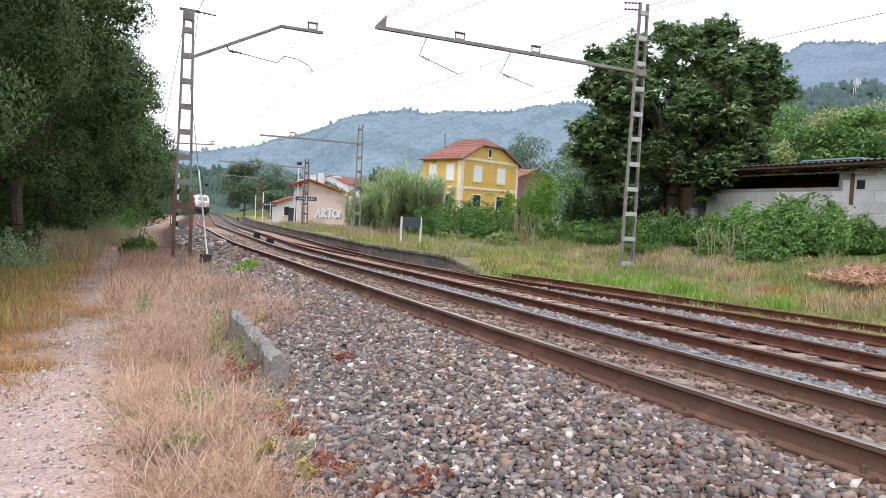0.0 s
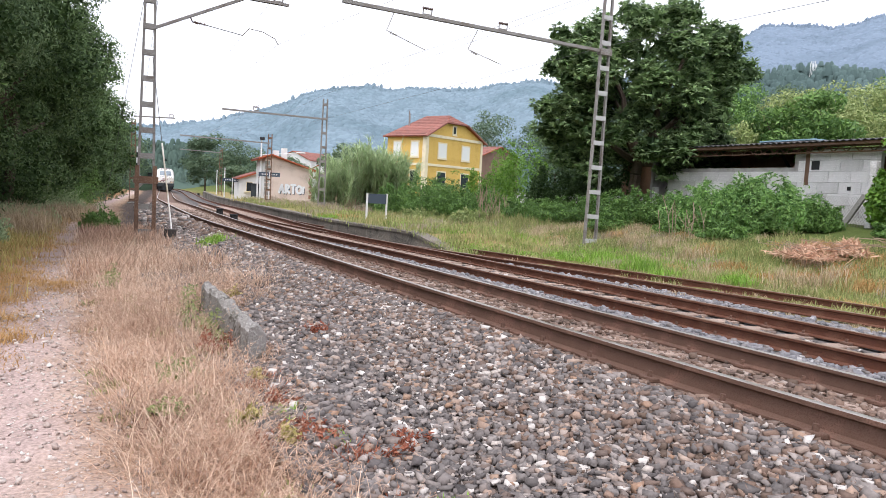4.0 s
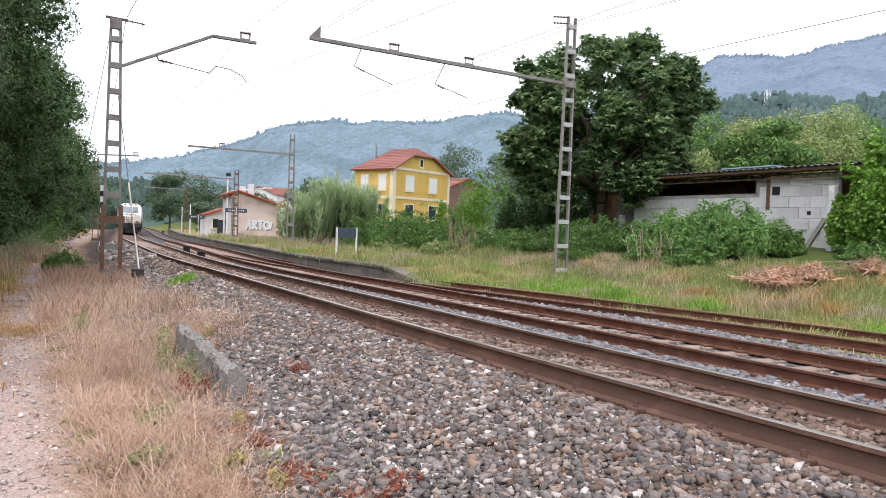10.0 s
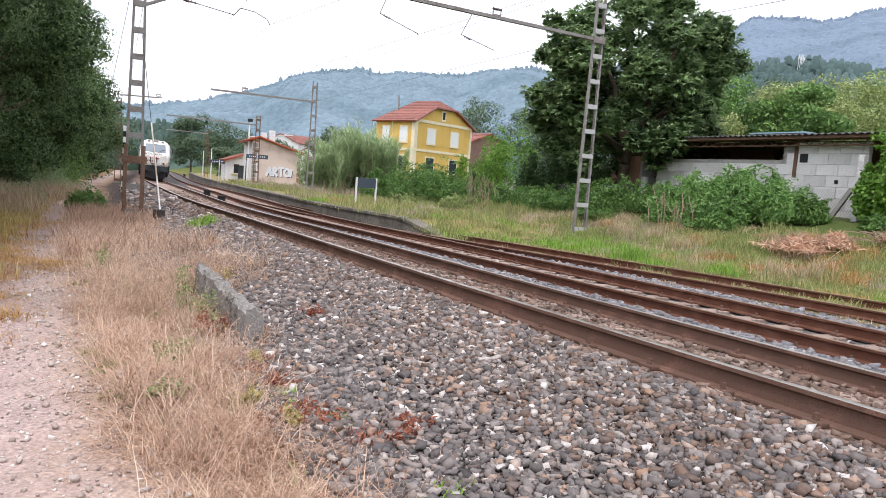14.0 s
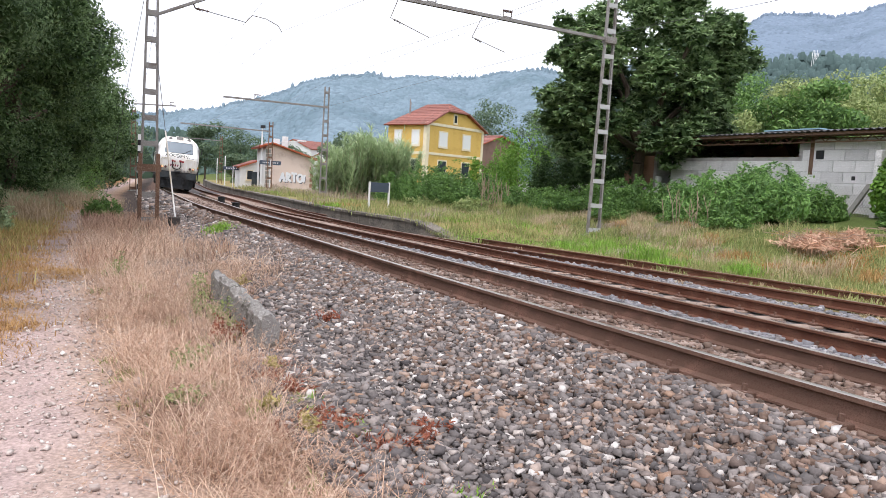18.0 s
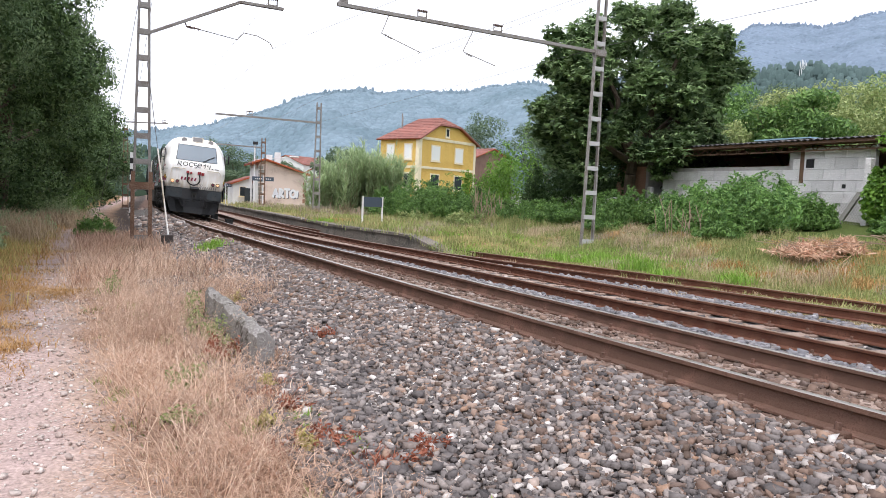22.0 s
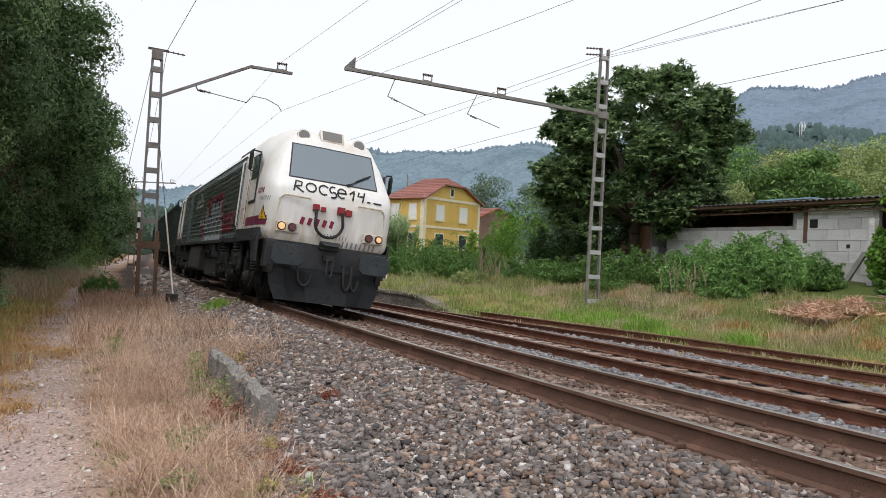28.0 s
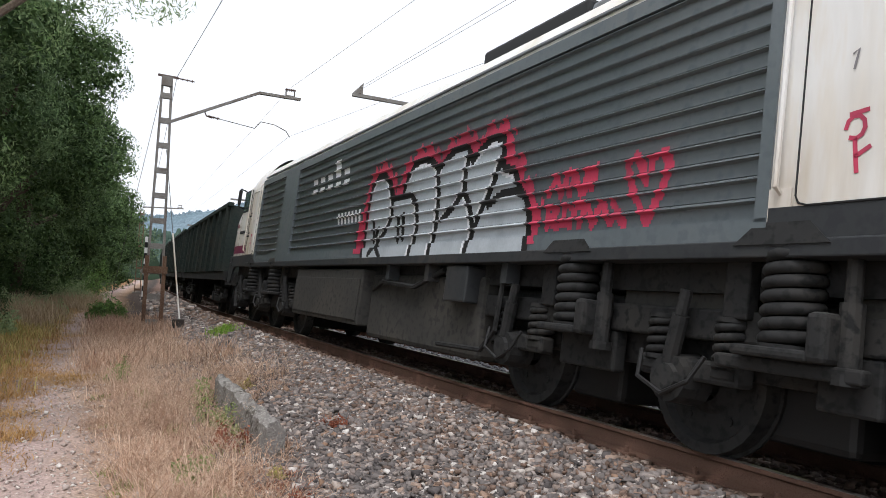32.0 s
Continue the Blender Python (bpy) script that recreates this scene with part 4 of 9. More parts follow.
    for y in (1.8, 4.8):
        w = framed_window(h, 0, 4.9, 1.1, 1.75, 0, M_SHUTTER, 0.16)
        w.matrix_basis = pose(0, y, 0, 0, 0, -90)
        w = framed_window(h, 0, 1.3, 1.1, 1.75, 0, M_DARKWIN, 0.16)
        w.matrix_basis = pose(0, y, 0, 0, 0, -90)
    bm = bmesh.new()
    tube(bm, (rx - 3.0, D * 0.8, 8.5), (rx - 3.0, D * 0.8, 10.9), 0.07, 0.07, 8)
    tube(bm, (rx - 2.5, D * 0.85, 8.5), (rx - 2.5, D * 0.85, 10.6), 0.06, 0.06, 8)
    part("chimney_pipe", bm, M_MAST, h, "thin grey chimney pipe")


def plain_house(name, p, rz, w, d, e, rise, wall, roof, label, door=False):
    h = thing(name, Matrix.Translation(p) @ Matrix.Rotation(rz, 4, "Z"), label, "house")
    bm = bmesh.new()
    box(bm, 0, w, 0, d, -3, e)
    part("wall", bm, wall, h)
    link_mesh("gable", [(0, 0.002, e), (w, 0.002, e), (w / 2, 0.002, e + rise), (0, d, e), (w, d, e), (w / 2, d, e + rise)], [(0, 1, 2), (5, 4, 3), (0, 3, 4, 1)], wall, h)
    tile_roof(h, "tile_course", (-0.3, -0.3, e - 0.15), (-0.3, d + 0.3, e - 0.15), (w / 2, d + 0.3, e + rise), (w / 2, -0.3, e + rise), 7, roof)
    tile_roof(h, "tile_course", (w + 0.3, d + 0.3, e - 0.15), (w + 0.3, -0.3, e - 0.15), (w / 2, -0.3, e + rise), (w / 2, d + 0.3, e + rise), 7, roof)
    return h


def station():
    """The station building: its gable end towards the camera, orange eaves, stone quoins and sprayed letters."""
    p = Vector((-12.62, 64.75, -0.3))
    rz = radians(19.1)
    h = thing("station_building", Matrix.Translation(p) @ Matrix.Rotation(rz, 4, "Z"), "low station building in pinkish plaster with orange eaves and graffiti", "station")
    W, D = 4.2, 5.2
    zl, za, zr = 3.45, 3.75, 2.65
    ax = 0.5
    ring = [(0, -1), (W, -1), (W, zr), (ax, za), (0, zl)]
    verts = [(x, y, z) for y in (0, D) for x, z in ring]
    faces = [(0, 1, 2, 3, 4), (9, 8, 7, 6, 5)] + [(k, 5 + k, 5 + (k + 1) % 5, (k + 1) % 5) for k in range(5)]
    link_mesh("wall", verts, faces, M_PLASTER, h, "pinkish weathered plaster wall")
    bm = bmesh.new()
    for a, b in (((W + 0.5, zr - 0.08), (ax, za + 0.12)), ((ax, za + 0.12), (-0.6, zl + 0.02))):
        bar(bm, (a[0], -0.25, a[1]), (b[0], -0.25, b[1]), 0.1, 0.3, up=(0, 1, 0))
    part("verge_board", bm, M_ORANGE, h, "orange painted verge board")
    tile_roof(h, "tile_course", (W + 0.5, D, zr), (W + 0.5, -0.3, zr), (ax, -0.3, za + 0.1), (ax, D, za + 0.1), 8, M_TILE)
    tile_roof(h, "tile_course", (-0.6, -0.3, zl - 0.05), (-0.6, D, zl - 0.05), (ax, D, za + 0.1), (ax, -0.3, za + 0.1), 3, M_TILE)
    for i in range(9):
        boxed("quoin_stone", (0.0, 0.42 + (0.15 if i % 2 else 0), -0.03, 0.02, -0.1 + i * 0.38, 0.22 + i * 0.38), M_CONCRETE, h)
    boxed("front_wall", (-0.04, -0.003, 0.02, D, -1, 3.3), M_LIME, h, "white limewashed platform front")
    boxed("door", (-0.06, -0.035, 2.4, 3.4, -0.2, 2.2), M_DARKWIN, h)
    for i in range(4):
        boxed("quoin_stone", (W - 0.25, W + 0.02, -0.03, 0.02, 0.1 + i * 0.5, 0.45 + i * 0.5), M_BRICK, h)
    at = lambda x, z: Vector((x, -0.012, z))
    letters = [[(3.0, 0.45), (3.35, 1.25), (3.6, 0.45)], [(3.1, 0.75), (3.6, 0.75)], [(3.9, 0.45), (3.9, 1.25), (4.3, 1.15), (4.25, 0.9), (3.9, 0.88), (4.4, 0.45)], [(4.6, 1.25), (5.2, 1.25)], [(4.9, 1.25), (4.9, 0.45)], arc(5.7, 0.82, 0.35, 0.36, 0, 360, 12), [(6.2, 0.5), (6.3, 1.1)]]
    letters = [[(1.3 + (x - 3.0) * 0.66, z * 0.9 + 0.15) for x, z in ln] for ln in letters]
    strokes("graffiti", letters, 0.2, M_WHITELINE, h, at, label="white sprayed graffiti strokes on the wall")
    strokes("graffiti", [[(x + 0.1, z - 0.12) for x, z in ln] for ln in letters], 0.1, M_SIGN, h, lambda x, z: Vector((x, -0.009, z)), label="dark outline of the graffiti")
    boxed("chimney", (2.1, 2.6, 4, 4.5, 2.9, 4.7), M_LIME, h, "white chimney")
    boxed("chimney", (1.2, 1.7, 3.2, 3.7, 3.3, 4.4), M_LIME, h, "white chimney")
    # the low white annex beyond
    a = thing("white_annex", Matrix.Translation((-16.46, 72.1, -0.4)) @ Matrix.Rotation(rz, 4, "Z"), "small white annex with a dark window and tiled roof", "outbuilding")
    w, lo, hi = 1.75, 1.75, 2.42
    ring = [(0, -1), (w, -1), (w, hi), (0, lo)]
    link_mesh("wall", [(x, y, z) for y in (0, 4.5) for x, z in ring], [(0, 1, 2, 3), (7, 6, 5, 4)] + [(k, 4 + k, 4 + (k + 1) % 4, (k + 1) % 4) for k in range(4)], M_LIME, a, "white limewashed wall")
    tile_roof(a, "tile_course", (-0.25, -0.25, lo - 0.02), (-0.25, 4.6, lo - 0.02), (w + 0.1, 4.6, hi + 0.08), (w + 0.1, -0.25, hi + 0.08), 5, M_TILE)
    framed_window(a, 0.95, 0.55, 0.5, 0.85, 0, M_DARKWIN, 0.06)
    t = thing("grey_cabinet", Matrix.Translation(Vector((-14.2, 69.5, -0.75))), "grey trackside equipment cabinet", "cabinet")
    boxed("body", (-0.5, 0.5, -0.35, 0.35, 0, 1.6), M_BUFFER, t, "", 0.03)
    boxed("roof", (-0.56, 0.56, -0.4, 0.4, 1.6, 1.68), M_BUFFER, t)


M_OLDEDGE = material("blackened_platform_stone", (0.15, 0.13, 0.11), 0.95, 0, ((0.075, 0.07, 0.06), (0.22, 0.2, 0.17)), 2, 25, 0.6, per_object=0.2)


def platform():
    """The station platform: a grassy top behind an old concrete edge that ramps down at its near end."""
    s0, s1 = 18.4, 120.0
    edge = lambda s: float(np.interp(s, [18.4, 20.5, 27.5, 45, 70, 130], [6.15, 5.75, 5.05, 4.85, 5.4, 5.6]))
    top = lambda s: float(np.interp(s, [18.4, 20.6, 30, 60, 130], [-0.50, -0.02, 0.04, 0.22, 0.45]))
    ss = list(np.arange(s0, 40, 1.0)) + list(np.arange(40, s1, 3.0))
    t = thing("platform", Matrix(), "old station platform with a stained concrete edge and overgrown top", "platform", kind="structure")
    for i, (a, b) in enumerate(zip(ss[:-1], ss[1:])):
        vs = []
        for s in (a + 0.008, b - 0.008):
            for du, z in ((0.0, -0.9), (0.0, top(s) - 0.10), (-0.05, top(s) - 0.09), (-0.05, top(s)), (0.45, top(s) + 0.004), (0.45, -0.9)):
                p = spot(s, edge(s) + du)
                vs.append((p.x, p.y, p.z + z))
        fs = [(k, (k + 1) % 6, 6 + (k + 1) % 6, 6 + k) for k in range(6)] + [(5, 4, 3, 2, 1, 0), (6, 7, 8, 9, 10, 11)]
        link_mesh("edge_block", vs, fs, M_OLDEDGE, t)
    vs, fs = [], []
    for s in ss:
        for du, dz in ((0.43, -0.03), (2.0, 0.02), (4.0, 0.0), (7.0, -0.25)):
            p = spot(s, edge(s) + du)
            vs.append((p.x, p.y, p.z + top(s) + dz))
    for i in range(len(ss) - 1):
        for k in range(3):
            fs.append((i * 4 + k, i * 4 + k + 1, i * 4 + k + 5, i * 4 + k + 4))
    link_mesh("top", vs, fs, material("platform_turf", (0.24, 0.19, 0.07), 0.95, 0, ((0.15, 0.19, 0.045), (0.30, 0.19, 0.10)), 0.6, 12, 0.5), t, "worn grassy platform top")
    return top


PLATFORM_TOP = platform()
yellow_house()
station()
plain_house("brown_house", Vector((10.5, 106, 0.5)), 0.75, 9, 10, 6.4, 1.6, material("brown_render", (0.24, 0.15, 0.12), 0.9, 0, ((0.20, 0.12, 0.10),), 1, 10, 0.1), M_TILE, "brown rendered house behind the yellow one")
plain_house("white_cottage", Vector((-9.5, 79, -0.5)), radians(10), 5, 8, 2.6, 1.2, M_LIME, M_TILE, "small white cottage with a tiled roof behind the station")
plain_house("village_house", Vector((-24, 175, -1)), -0.7, 11, 12, 5.5, 2.0, M_LIME, M_TILE, "distant white village house with a tiled roof")
plain_house("village_house", Vector((-14, 150, 0)), -0.5, 10, 12, 6.5, 2.0, M_BRICK, M_TILE, "distant reddish village house with a tiled roof")
plain_house("village_house", Vector((-34, 190, -1)), -0.6, 12, 12, 8.5, 2.2, M_LIME, M_TILE, "distant tall white village house")


def block_wall():
    """The long block wall, each block a piece, with its hole, posts, sheet roof and truss."""
    s_far, s_near, u = 23.9, 13.4, 19.7
    a, b = spot(s_far, u), spot(s_near, u)
    d = b - a
    rz, ln = math.atan2(d.y, d.x), Vector((d.x, d.y)).length
    w = thing("block_wall", Matrix.Translation((a.x, a.y, 0.15)) @ Matrix.Rotation(rz, 4, "Z"), "long grey concrete block wall of a shed with a small square hole", "wall")
    top = lambda x: 2.62 if x < 6.6 else (2.98 if x < 7.3 else 3.12)
    boxed("wall_core", (0, ln, 0.03, 0.17, -1.5, 2.55), M_MORTAR, w)
    boxed("wall_core", (6.7, ln, 0.03, 0.17, 2.55, 3.05), M_MORTAR, w)
    shared = {}
    bh, bw = 0.40, 0.86
    for r in range(-2, 8):
        x = -(r % 2) * bw / 2
        z = r * bh
        while x < ln:
            x0, x1 = max(0, x), min(ln, x + bw)
            if x1 - x0 > 0.1 and z + bh <= top((x0 + x1) / 2) + 0.12 and not (7.35 < (x0 + x1) / 2 < 8.0 and r == 6):
                key = round(x1 - x0, 2)
                if key not in shared:
                    ob = boxed("block", (0.006, key - 0.006, 0.0, 0.2, 0.006, bh - 0.006), M_BLOCK, w, "", 0.008)
                    shared[key] = ob.data
                else:
                    ob = new("block", shared[key])
                    ob.parent = w
                ob.location = (x0, random.uniform(-0.008, 0.008), z)
            x += bw
    # solid black boxes stand for the unlit inside of both holes
    boxed("hole_black_fill", (7.45, 7.78, -0.006, 0.2, 2.46, 2.78), M_BLACK, w, "dark square hole")
    boxed("vent_hole", (8.95, 9.08, -0.02, 0.05, 1.72, 1.86), M_BLACK, w)
    bm = bmesh.new()
    box(bm, 7.2, 7.36, -0.02, 0.16, 1.9, 3.35)
    part("rusty_post", bm, M_MAST_RUST, w, "rusty iron post at the wall joint")
    r = thing("shed_roof", Matrix.Translation((a.x, a.y, 0.15)) @ Matrix.Rotation(rz, 4, "Z"), "dark corrugated sheet roof over a light iron truss", "roof")
    n = 110
    vs, fs = [], []
    for i in range(n + 1):
        x = -1.6 + (ln + 4.2) * i / n
        lift = 0.03 * (1 if i % 2 else -1)
        for y, z in ((-0.75, 3.42), (4.5, 3.78)):
            vs += [(x, y, z + lift), (x, y, z + lift - 0.02)]
    for i in range(n):
        k = i * 4
        fs += [(k, k + 4, k + 6, k + 2), (k + 1, k + 3, k + 7, k + 5), (k, k + 1, k + 5, k + 4), (k + 2, k + 6, k + 7, k + 3)]
    link_mesh("sheet", vs, fs, M_SHEET, r, "dark corrugated roofing sheet")
    boxed("blue_sheet", (5.0, 7.5, 0.0, 1.4, 3.56, 3.61), plain("pale_blue_sheet", (0.25, 0.40, 0.48), 0.6), r, "pale blue patch of roofing")
    bm = bmesh.new()
    bar(bm, (-1.0, -0.3, 3.28), (ln + 1.8, -0.3, 3.28), 0.05, 0.05)
    bar(bm, (1.5, -0.3, 3.06), (ln + 0.6, -0.3, 3.06), 0.05, 0.05)
    part("truss_chord", bm, M_MAST_RUST, r)
    bm = bmesh.new()
    x = 1.5
    while x < ln:
        bar(bm, (x, -0.3, 3.06), (x + 0.25, -0.3, 3.28), 0.03, 0.03)
        bar(bm, (x + 0.25, -0.3, 3.28), (x + 0.5, -0.3, 3.06), 0.03, 0.03)
        x += 0.5
    part("truss_lacing", bm, M_MAST_RUST, r)
    boxed("purlin", (-1.2, ln + 2, -0.65, -0.55, 3.28, 3.38), M_MAST_RUST, r)
    boxed("back_wall", (-1.5, ln + 1.5, 4.2, 4.4, -1.5, 3.66), M_BRICK, r, "dark back wall of the shed")
    boxed("end_wall", (-1.5, -1.3, 0.3, 4.2, -1.5, 3.3), M_MORTAR, r)
    # leaning prop, concrete posts and low walls
    p = thing("leaning_prop", Matrix.Translation((a.x, a.y, 0.15)) @ Matrix.Rotation(rz, 4, "Z"), "grey concrete prop leaning against a fence post", "prop")
    bm = bmesh.new()
    bar(bm, (9.2, -0.9, -0.1), (10.15, -0.75, 1.55), 0.14, 0.14)
    part("strut", bm, M_CONCRETE, p)
    for s, uu, hgt in ((13.1, 19.0, 2.2), (24.6, 19.6, 1.3)):
        q = on_ground(s, uu)
        ob = boxed("concrete_post", (-0.11, 0.11, -0.11, 0.11, -0.4, hgt), M_BLOCK, None, "", 0.02)
        ob.matrix_world = Matrix.Translation(q) @ Matrix.Rotation(rz, 4, "Z")
        tagged(ob, "weathered square concrete fence post in the undergrowth", "fence post", "concrete fence posts")
    g = thing("garden_wall", Matrix.Translation(spot(24.8, 19.9)) @ Matrix.Rotation(rz + math.pi, 4, "Z"), "low grey garden wall under the big tree", "wall")
    boxed("wall_body", (0, 16, -0.1, 0.1, -1, 1.75), M_BLOCK, g, "", 0.02)
    boxed("brick_shed", (1.0, 3.4, -3.5, -0.6, 0.5, 3.4), M_BRICK, g, "rough orange brick hut behind the wall")
    # wire mesh fence in front of the wall
    f = thing("mesh_fence", Matrix.Translation((a.x, a.y, 0.15)) @ Matrix.Rotation(rz, 4, "Z"), "sagging wire mesh fence before the block wall", "fence")
    bm = bmesh.new()
    for i in range(28):
        x = 7.4 + i * 0.1
        bar(bm, (x, -0.7, 0.0), (x + 1.0, -0.7, 1.5), 0.006, 0.006)
        bar(bm, (x + 1.0, -0.7, 0.0), (x, -0.7, 1.5), 0.006, 0.006)
    part("wire_mesh", bm, M_MAST, f)


block_wall()


def board_sign(name, s, u, w, h, foot, top, mat, label, posts=2, rz=None, dashes=0):
    """A board on posts; foot and top are absolute heights."""
    p = spot(s, u)
    th = on_line(s)[3] if rz is None else rz
    t = thing(name, Matrix.Translation((p.x, p.y, foot)) @ Matrix.Rotation(th, 4, "Z"), label, "sign")
    H = top - foot
    b = boxed("board", (-w / 2, w / 2, -0.03, 0.03, H - h, H), mat, t, "", 0.006)
    for x in ((-w / 2, w / 2) if posts == 2 else (0,)):
        boxed("post", (x - 0.035, x + 0.035, -0.035, 0.035, -0.3, H + 0.03), M_SIGNWHITE, t, "white painted post")
    for i in range(dashes):
        x = -w * 0.38 + w * 0.76 * (i + 0.5) / dashes
        boxed("lettering", (x - w * 0.02, x + w * 0.02, -0.036, -0.031, H - h * 0.65, H - h * 0.35), M_SIGNWHITE, t)
    return t


board_sign("notice_board", 29.15, 7.38, 1.05, 0.44, -0.50, 0.78, M_SIGN, "slate-blue board on two white posts, seen from behind", rz=0.60)
board_sign("name_board", 58.9, 7.6, 1.75, 0.34, -0.35, 1.92, M_SIGN, "dark blue station name board on a post", 1, dashes=9)
board_sign("name_board", 72.3, 6.0, 1.9, 0.32, -0.4, 1.3, M_SIGN, "dark blue station name board on a post", 1, dashes=9)
lp = thing("platform_lamp", Matrix.Translation(on_ground(63, 7.45)), "tall white platform lamp post with a side arm", "street lamp")
bm = bmesh.new()
tube(bm, (0, 0, 0), (0, 0, 6.2), 0.09, 0.06, 10)
part("pole", bm, M_SIGNWHITE, lp)
bm = bmesh.new()
pipe(bm, [(0, 0, 4.9), (3.2, 0.9, 5.3)], 0.03, 6)
part("bracket", bm, M_SIGNWHITE, lp)
boxed("lantern", (2.9, 3.7, 0.8, 1.05, 5.27, 5.38), M_SIGNWHITE, lp, "", 0.02)
boxed("camera_box", (-0.15, 0.25, -0.12, 0.12, 6.2, 6.45), M_BLACK, lp)
for s, u in ((84, 6.2), (100, 6.4)):
    q = thing("platform_pole", Matrix.Translation(on_ground(s, u)), "thin pale pole on the far platform", "pole", "thin platform poles")
    bm = bmesh.new()
    tube(bm, (0, 0, 0), (0, 0, 4.2), 0.07, 0.05, 8)
    part("shaft", bm, M_SIGNWHITE, q)
for s, u, h in ((38.5, 1.6, 0.28), (33.0, 1.6, 0.2), (120.0, 5.0, 0.5)):
    q = thing("point_motor", Matrix.Translation(on_ground(s, u)) @ Matrix.Rotation(on_line(s)[3], 4, "Z"), "dark trackside equipment box between the rails", "equipment box", "dark boxes beside the points")
    boxed("case", (-0.16, 0.16, -0.2, 0.2, -0.1, h), M_DARK, q, "", 0.03)
    boxed("lid", (-0.18, 0.18, -0.22, 0.22, h, h + 0.03), M_DARK, q)
sg = thing("arrow_post", Matrix.Translation(on_ground(38.0, -2.56)), "slim black and white banded post with a grey diamond board", "signal post")
for i in range(12):
    boxed("band", (-0.07, 0.07, -0.02, 0.02, i * 0.28, i * 0.28 + 0.28), M_SIGNWHITE if i % 2 else M_BLACK, sg)
ob = boxed("diamond_board", (-0.25, 0.25, -0.04, -0.02, -0.25, 0.25), M_MAST, sg)
ob.matrix_basis = Matrix.Translation((0.1, 0, 1.6)) @ pose(0, 0, 0, 0, 45)
# ---- hills and far woods ----
# one crown: a six-sided dome without an underside
DOME = (np.array([(math.cos(k * math.tau / 6), math.sin(k * math.tau / 6), -1.5) for k in range(6)] + [(0.55 * math.cos(k * math.tau / 6 + 0.5), 0.55 * math.sin(k * math.tau / 6 + 0.5), 0.7) for k in range(6)] + [(0, 0, 1)]),
        np.array([(k, (k + 1) % 6, 6 + k) for k in range(6)] + [((k + 1) % 6, 6 + (k + 1) % 6, 6 + k) for k in range(6)] + [(6 + k, 6 + (k + 1) % 6, 12) for k in range(6)]))


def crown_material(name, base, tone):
    """Far crowns in colours that already hold any haze: each its own tone, with blotches over whole stands."""
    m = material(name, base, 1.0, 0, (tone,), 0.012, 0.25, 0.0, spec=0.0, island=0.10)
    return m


def hill(name, bearings, rises, dist, depth, base_col, tone, label, crown=6.0, count=6000, lo=-60, hi=75, near=-24, far=42, seed=1, clump=1):
    """A wooded ridge: the skyline's rise by bearing, its slope falling towards the line, covered with single tree crowns where it shows."""
    rng = np.random.default_rng(seed)
    bs = np.linspace(lo, hi, 300)
    nb, nd = len(bs), 48
    fs = np.linspace(0, 1, nd)

    def height(b, f):
        wob = sum(np.sin(b * k + q) * h for k, q, h in ((0.7, 0.3, 0.010), (1.9, 1.9, 0.006), (3.7, 0.7, 0.003))) * dist * 0.15
        fold = np.sin(b * 0.55 + f * 4.0) * np.sin(b * 0.23 - f * 2.0 + 1.0) * dist * 0.012 * np.sin(np.pi * f)
        return (np.tan(np.radians(np.interp(b, bearings, rises))) * dist + wob) * f ** 0.8 + fold - 2

    B, Fd = np.meshgrid(bs, fs)
    r = dist - depth * (1 - Fd)
    verts = np.stack([np.sin(np.radians(B)) * r, np.cos(np.radians(B)) * r, height(B, Fd) - crown * 0.05], 2)
    i = (np.arange(nd - 1)[:, None] * nb + np.arange(nb - 1)[None]).ravel()
    q = np.stack([i, i + nb, i + nb + 1, i + 1], 1)
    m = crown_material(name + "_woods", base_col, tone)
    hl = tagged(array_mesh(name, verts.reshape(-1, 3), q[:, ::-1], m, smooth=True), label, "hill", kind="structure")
    b = rng.uniform(max(lo, near), min(hi, far), count)
    f = 1 - rng.uniform(0, 1, count) ** 1.5 * 0.96
    f[: count // 14] = rng.uniform(0.985, 1.0, count // 14)
    b, f = np.repeat(b, clump), np.repeat(f, clump)
    n = len(b)
    rr = dist - depth * (1 - f)
    w = crown * rng.uniform(0.45, 1.0, n)
    tall = w * rng.choice([0.8, 1.0, 1.25, 1.7], n, p=[0.4, 0.45, 0.12, 0.03])
    bv, bf = DOME
    k = len(bv)
    # low domes over the slope; the skyline's own trees stand taller
    crest = f > 0.984
    wide, high = np.where(crest & (clump == 1), 0.5, 0.85), np.where(crest & (clump == 1), 0.8, 0.75 if clump > 1 else 0.30)
    at = np.stack([np.sin(np.radians(b)) * rr, np.cos(np.radians(b)) * rr, height(b, f) - crown * 0.12], 1)
    if clump > 1:
        at += rng.normal(0, crown * 0.8, (n, 3)) * np.array([1, 1, 0.55])
        w, tall = w * 0.55, tall * 0.55
    v = bv[None] * (1 + rng.uniform(-0.15, 0.15, (n, k, 1))) * np.stack([w * wide, w * wide, tall * high], 1)[:, None, :] + at[:, None, :]
    # the crowns lean with the slope, so that their rims lie on it
    foot = np.minimum(f, 0.985)
    slope = (height(b, foot + 0.01) - height(b, foot)) / (depth * 0.01)
    off = v - at[:, None, :]
    v[:, :, 2] += (off[:, :, 0] * np.sin(np.radians(b))[:, None] + off[:, :, 1] * np.cos(np.radians(b))[:, None]) * slope[:, None]
    faces = (bf[None] + (np.arange(n) * k)[:, None, None]).reshape(-1, 3)
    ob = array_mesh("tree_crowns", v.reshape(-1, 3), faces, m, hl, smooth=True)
    ob["kind"] = "stuff"
    return hl


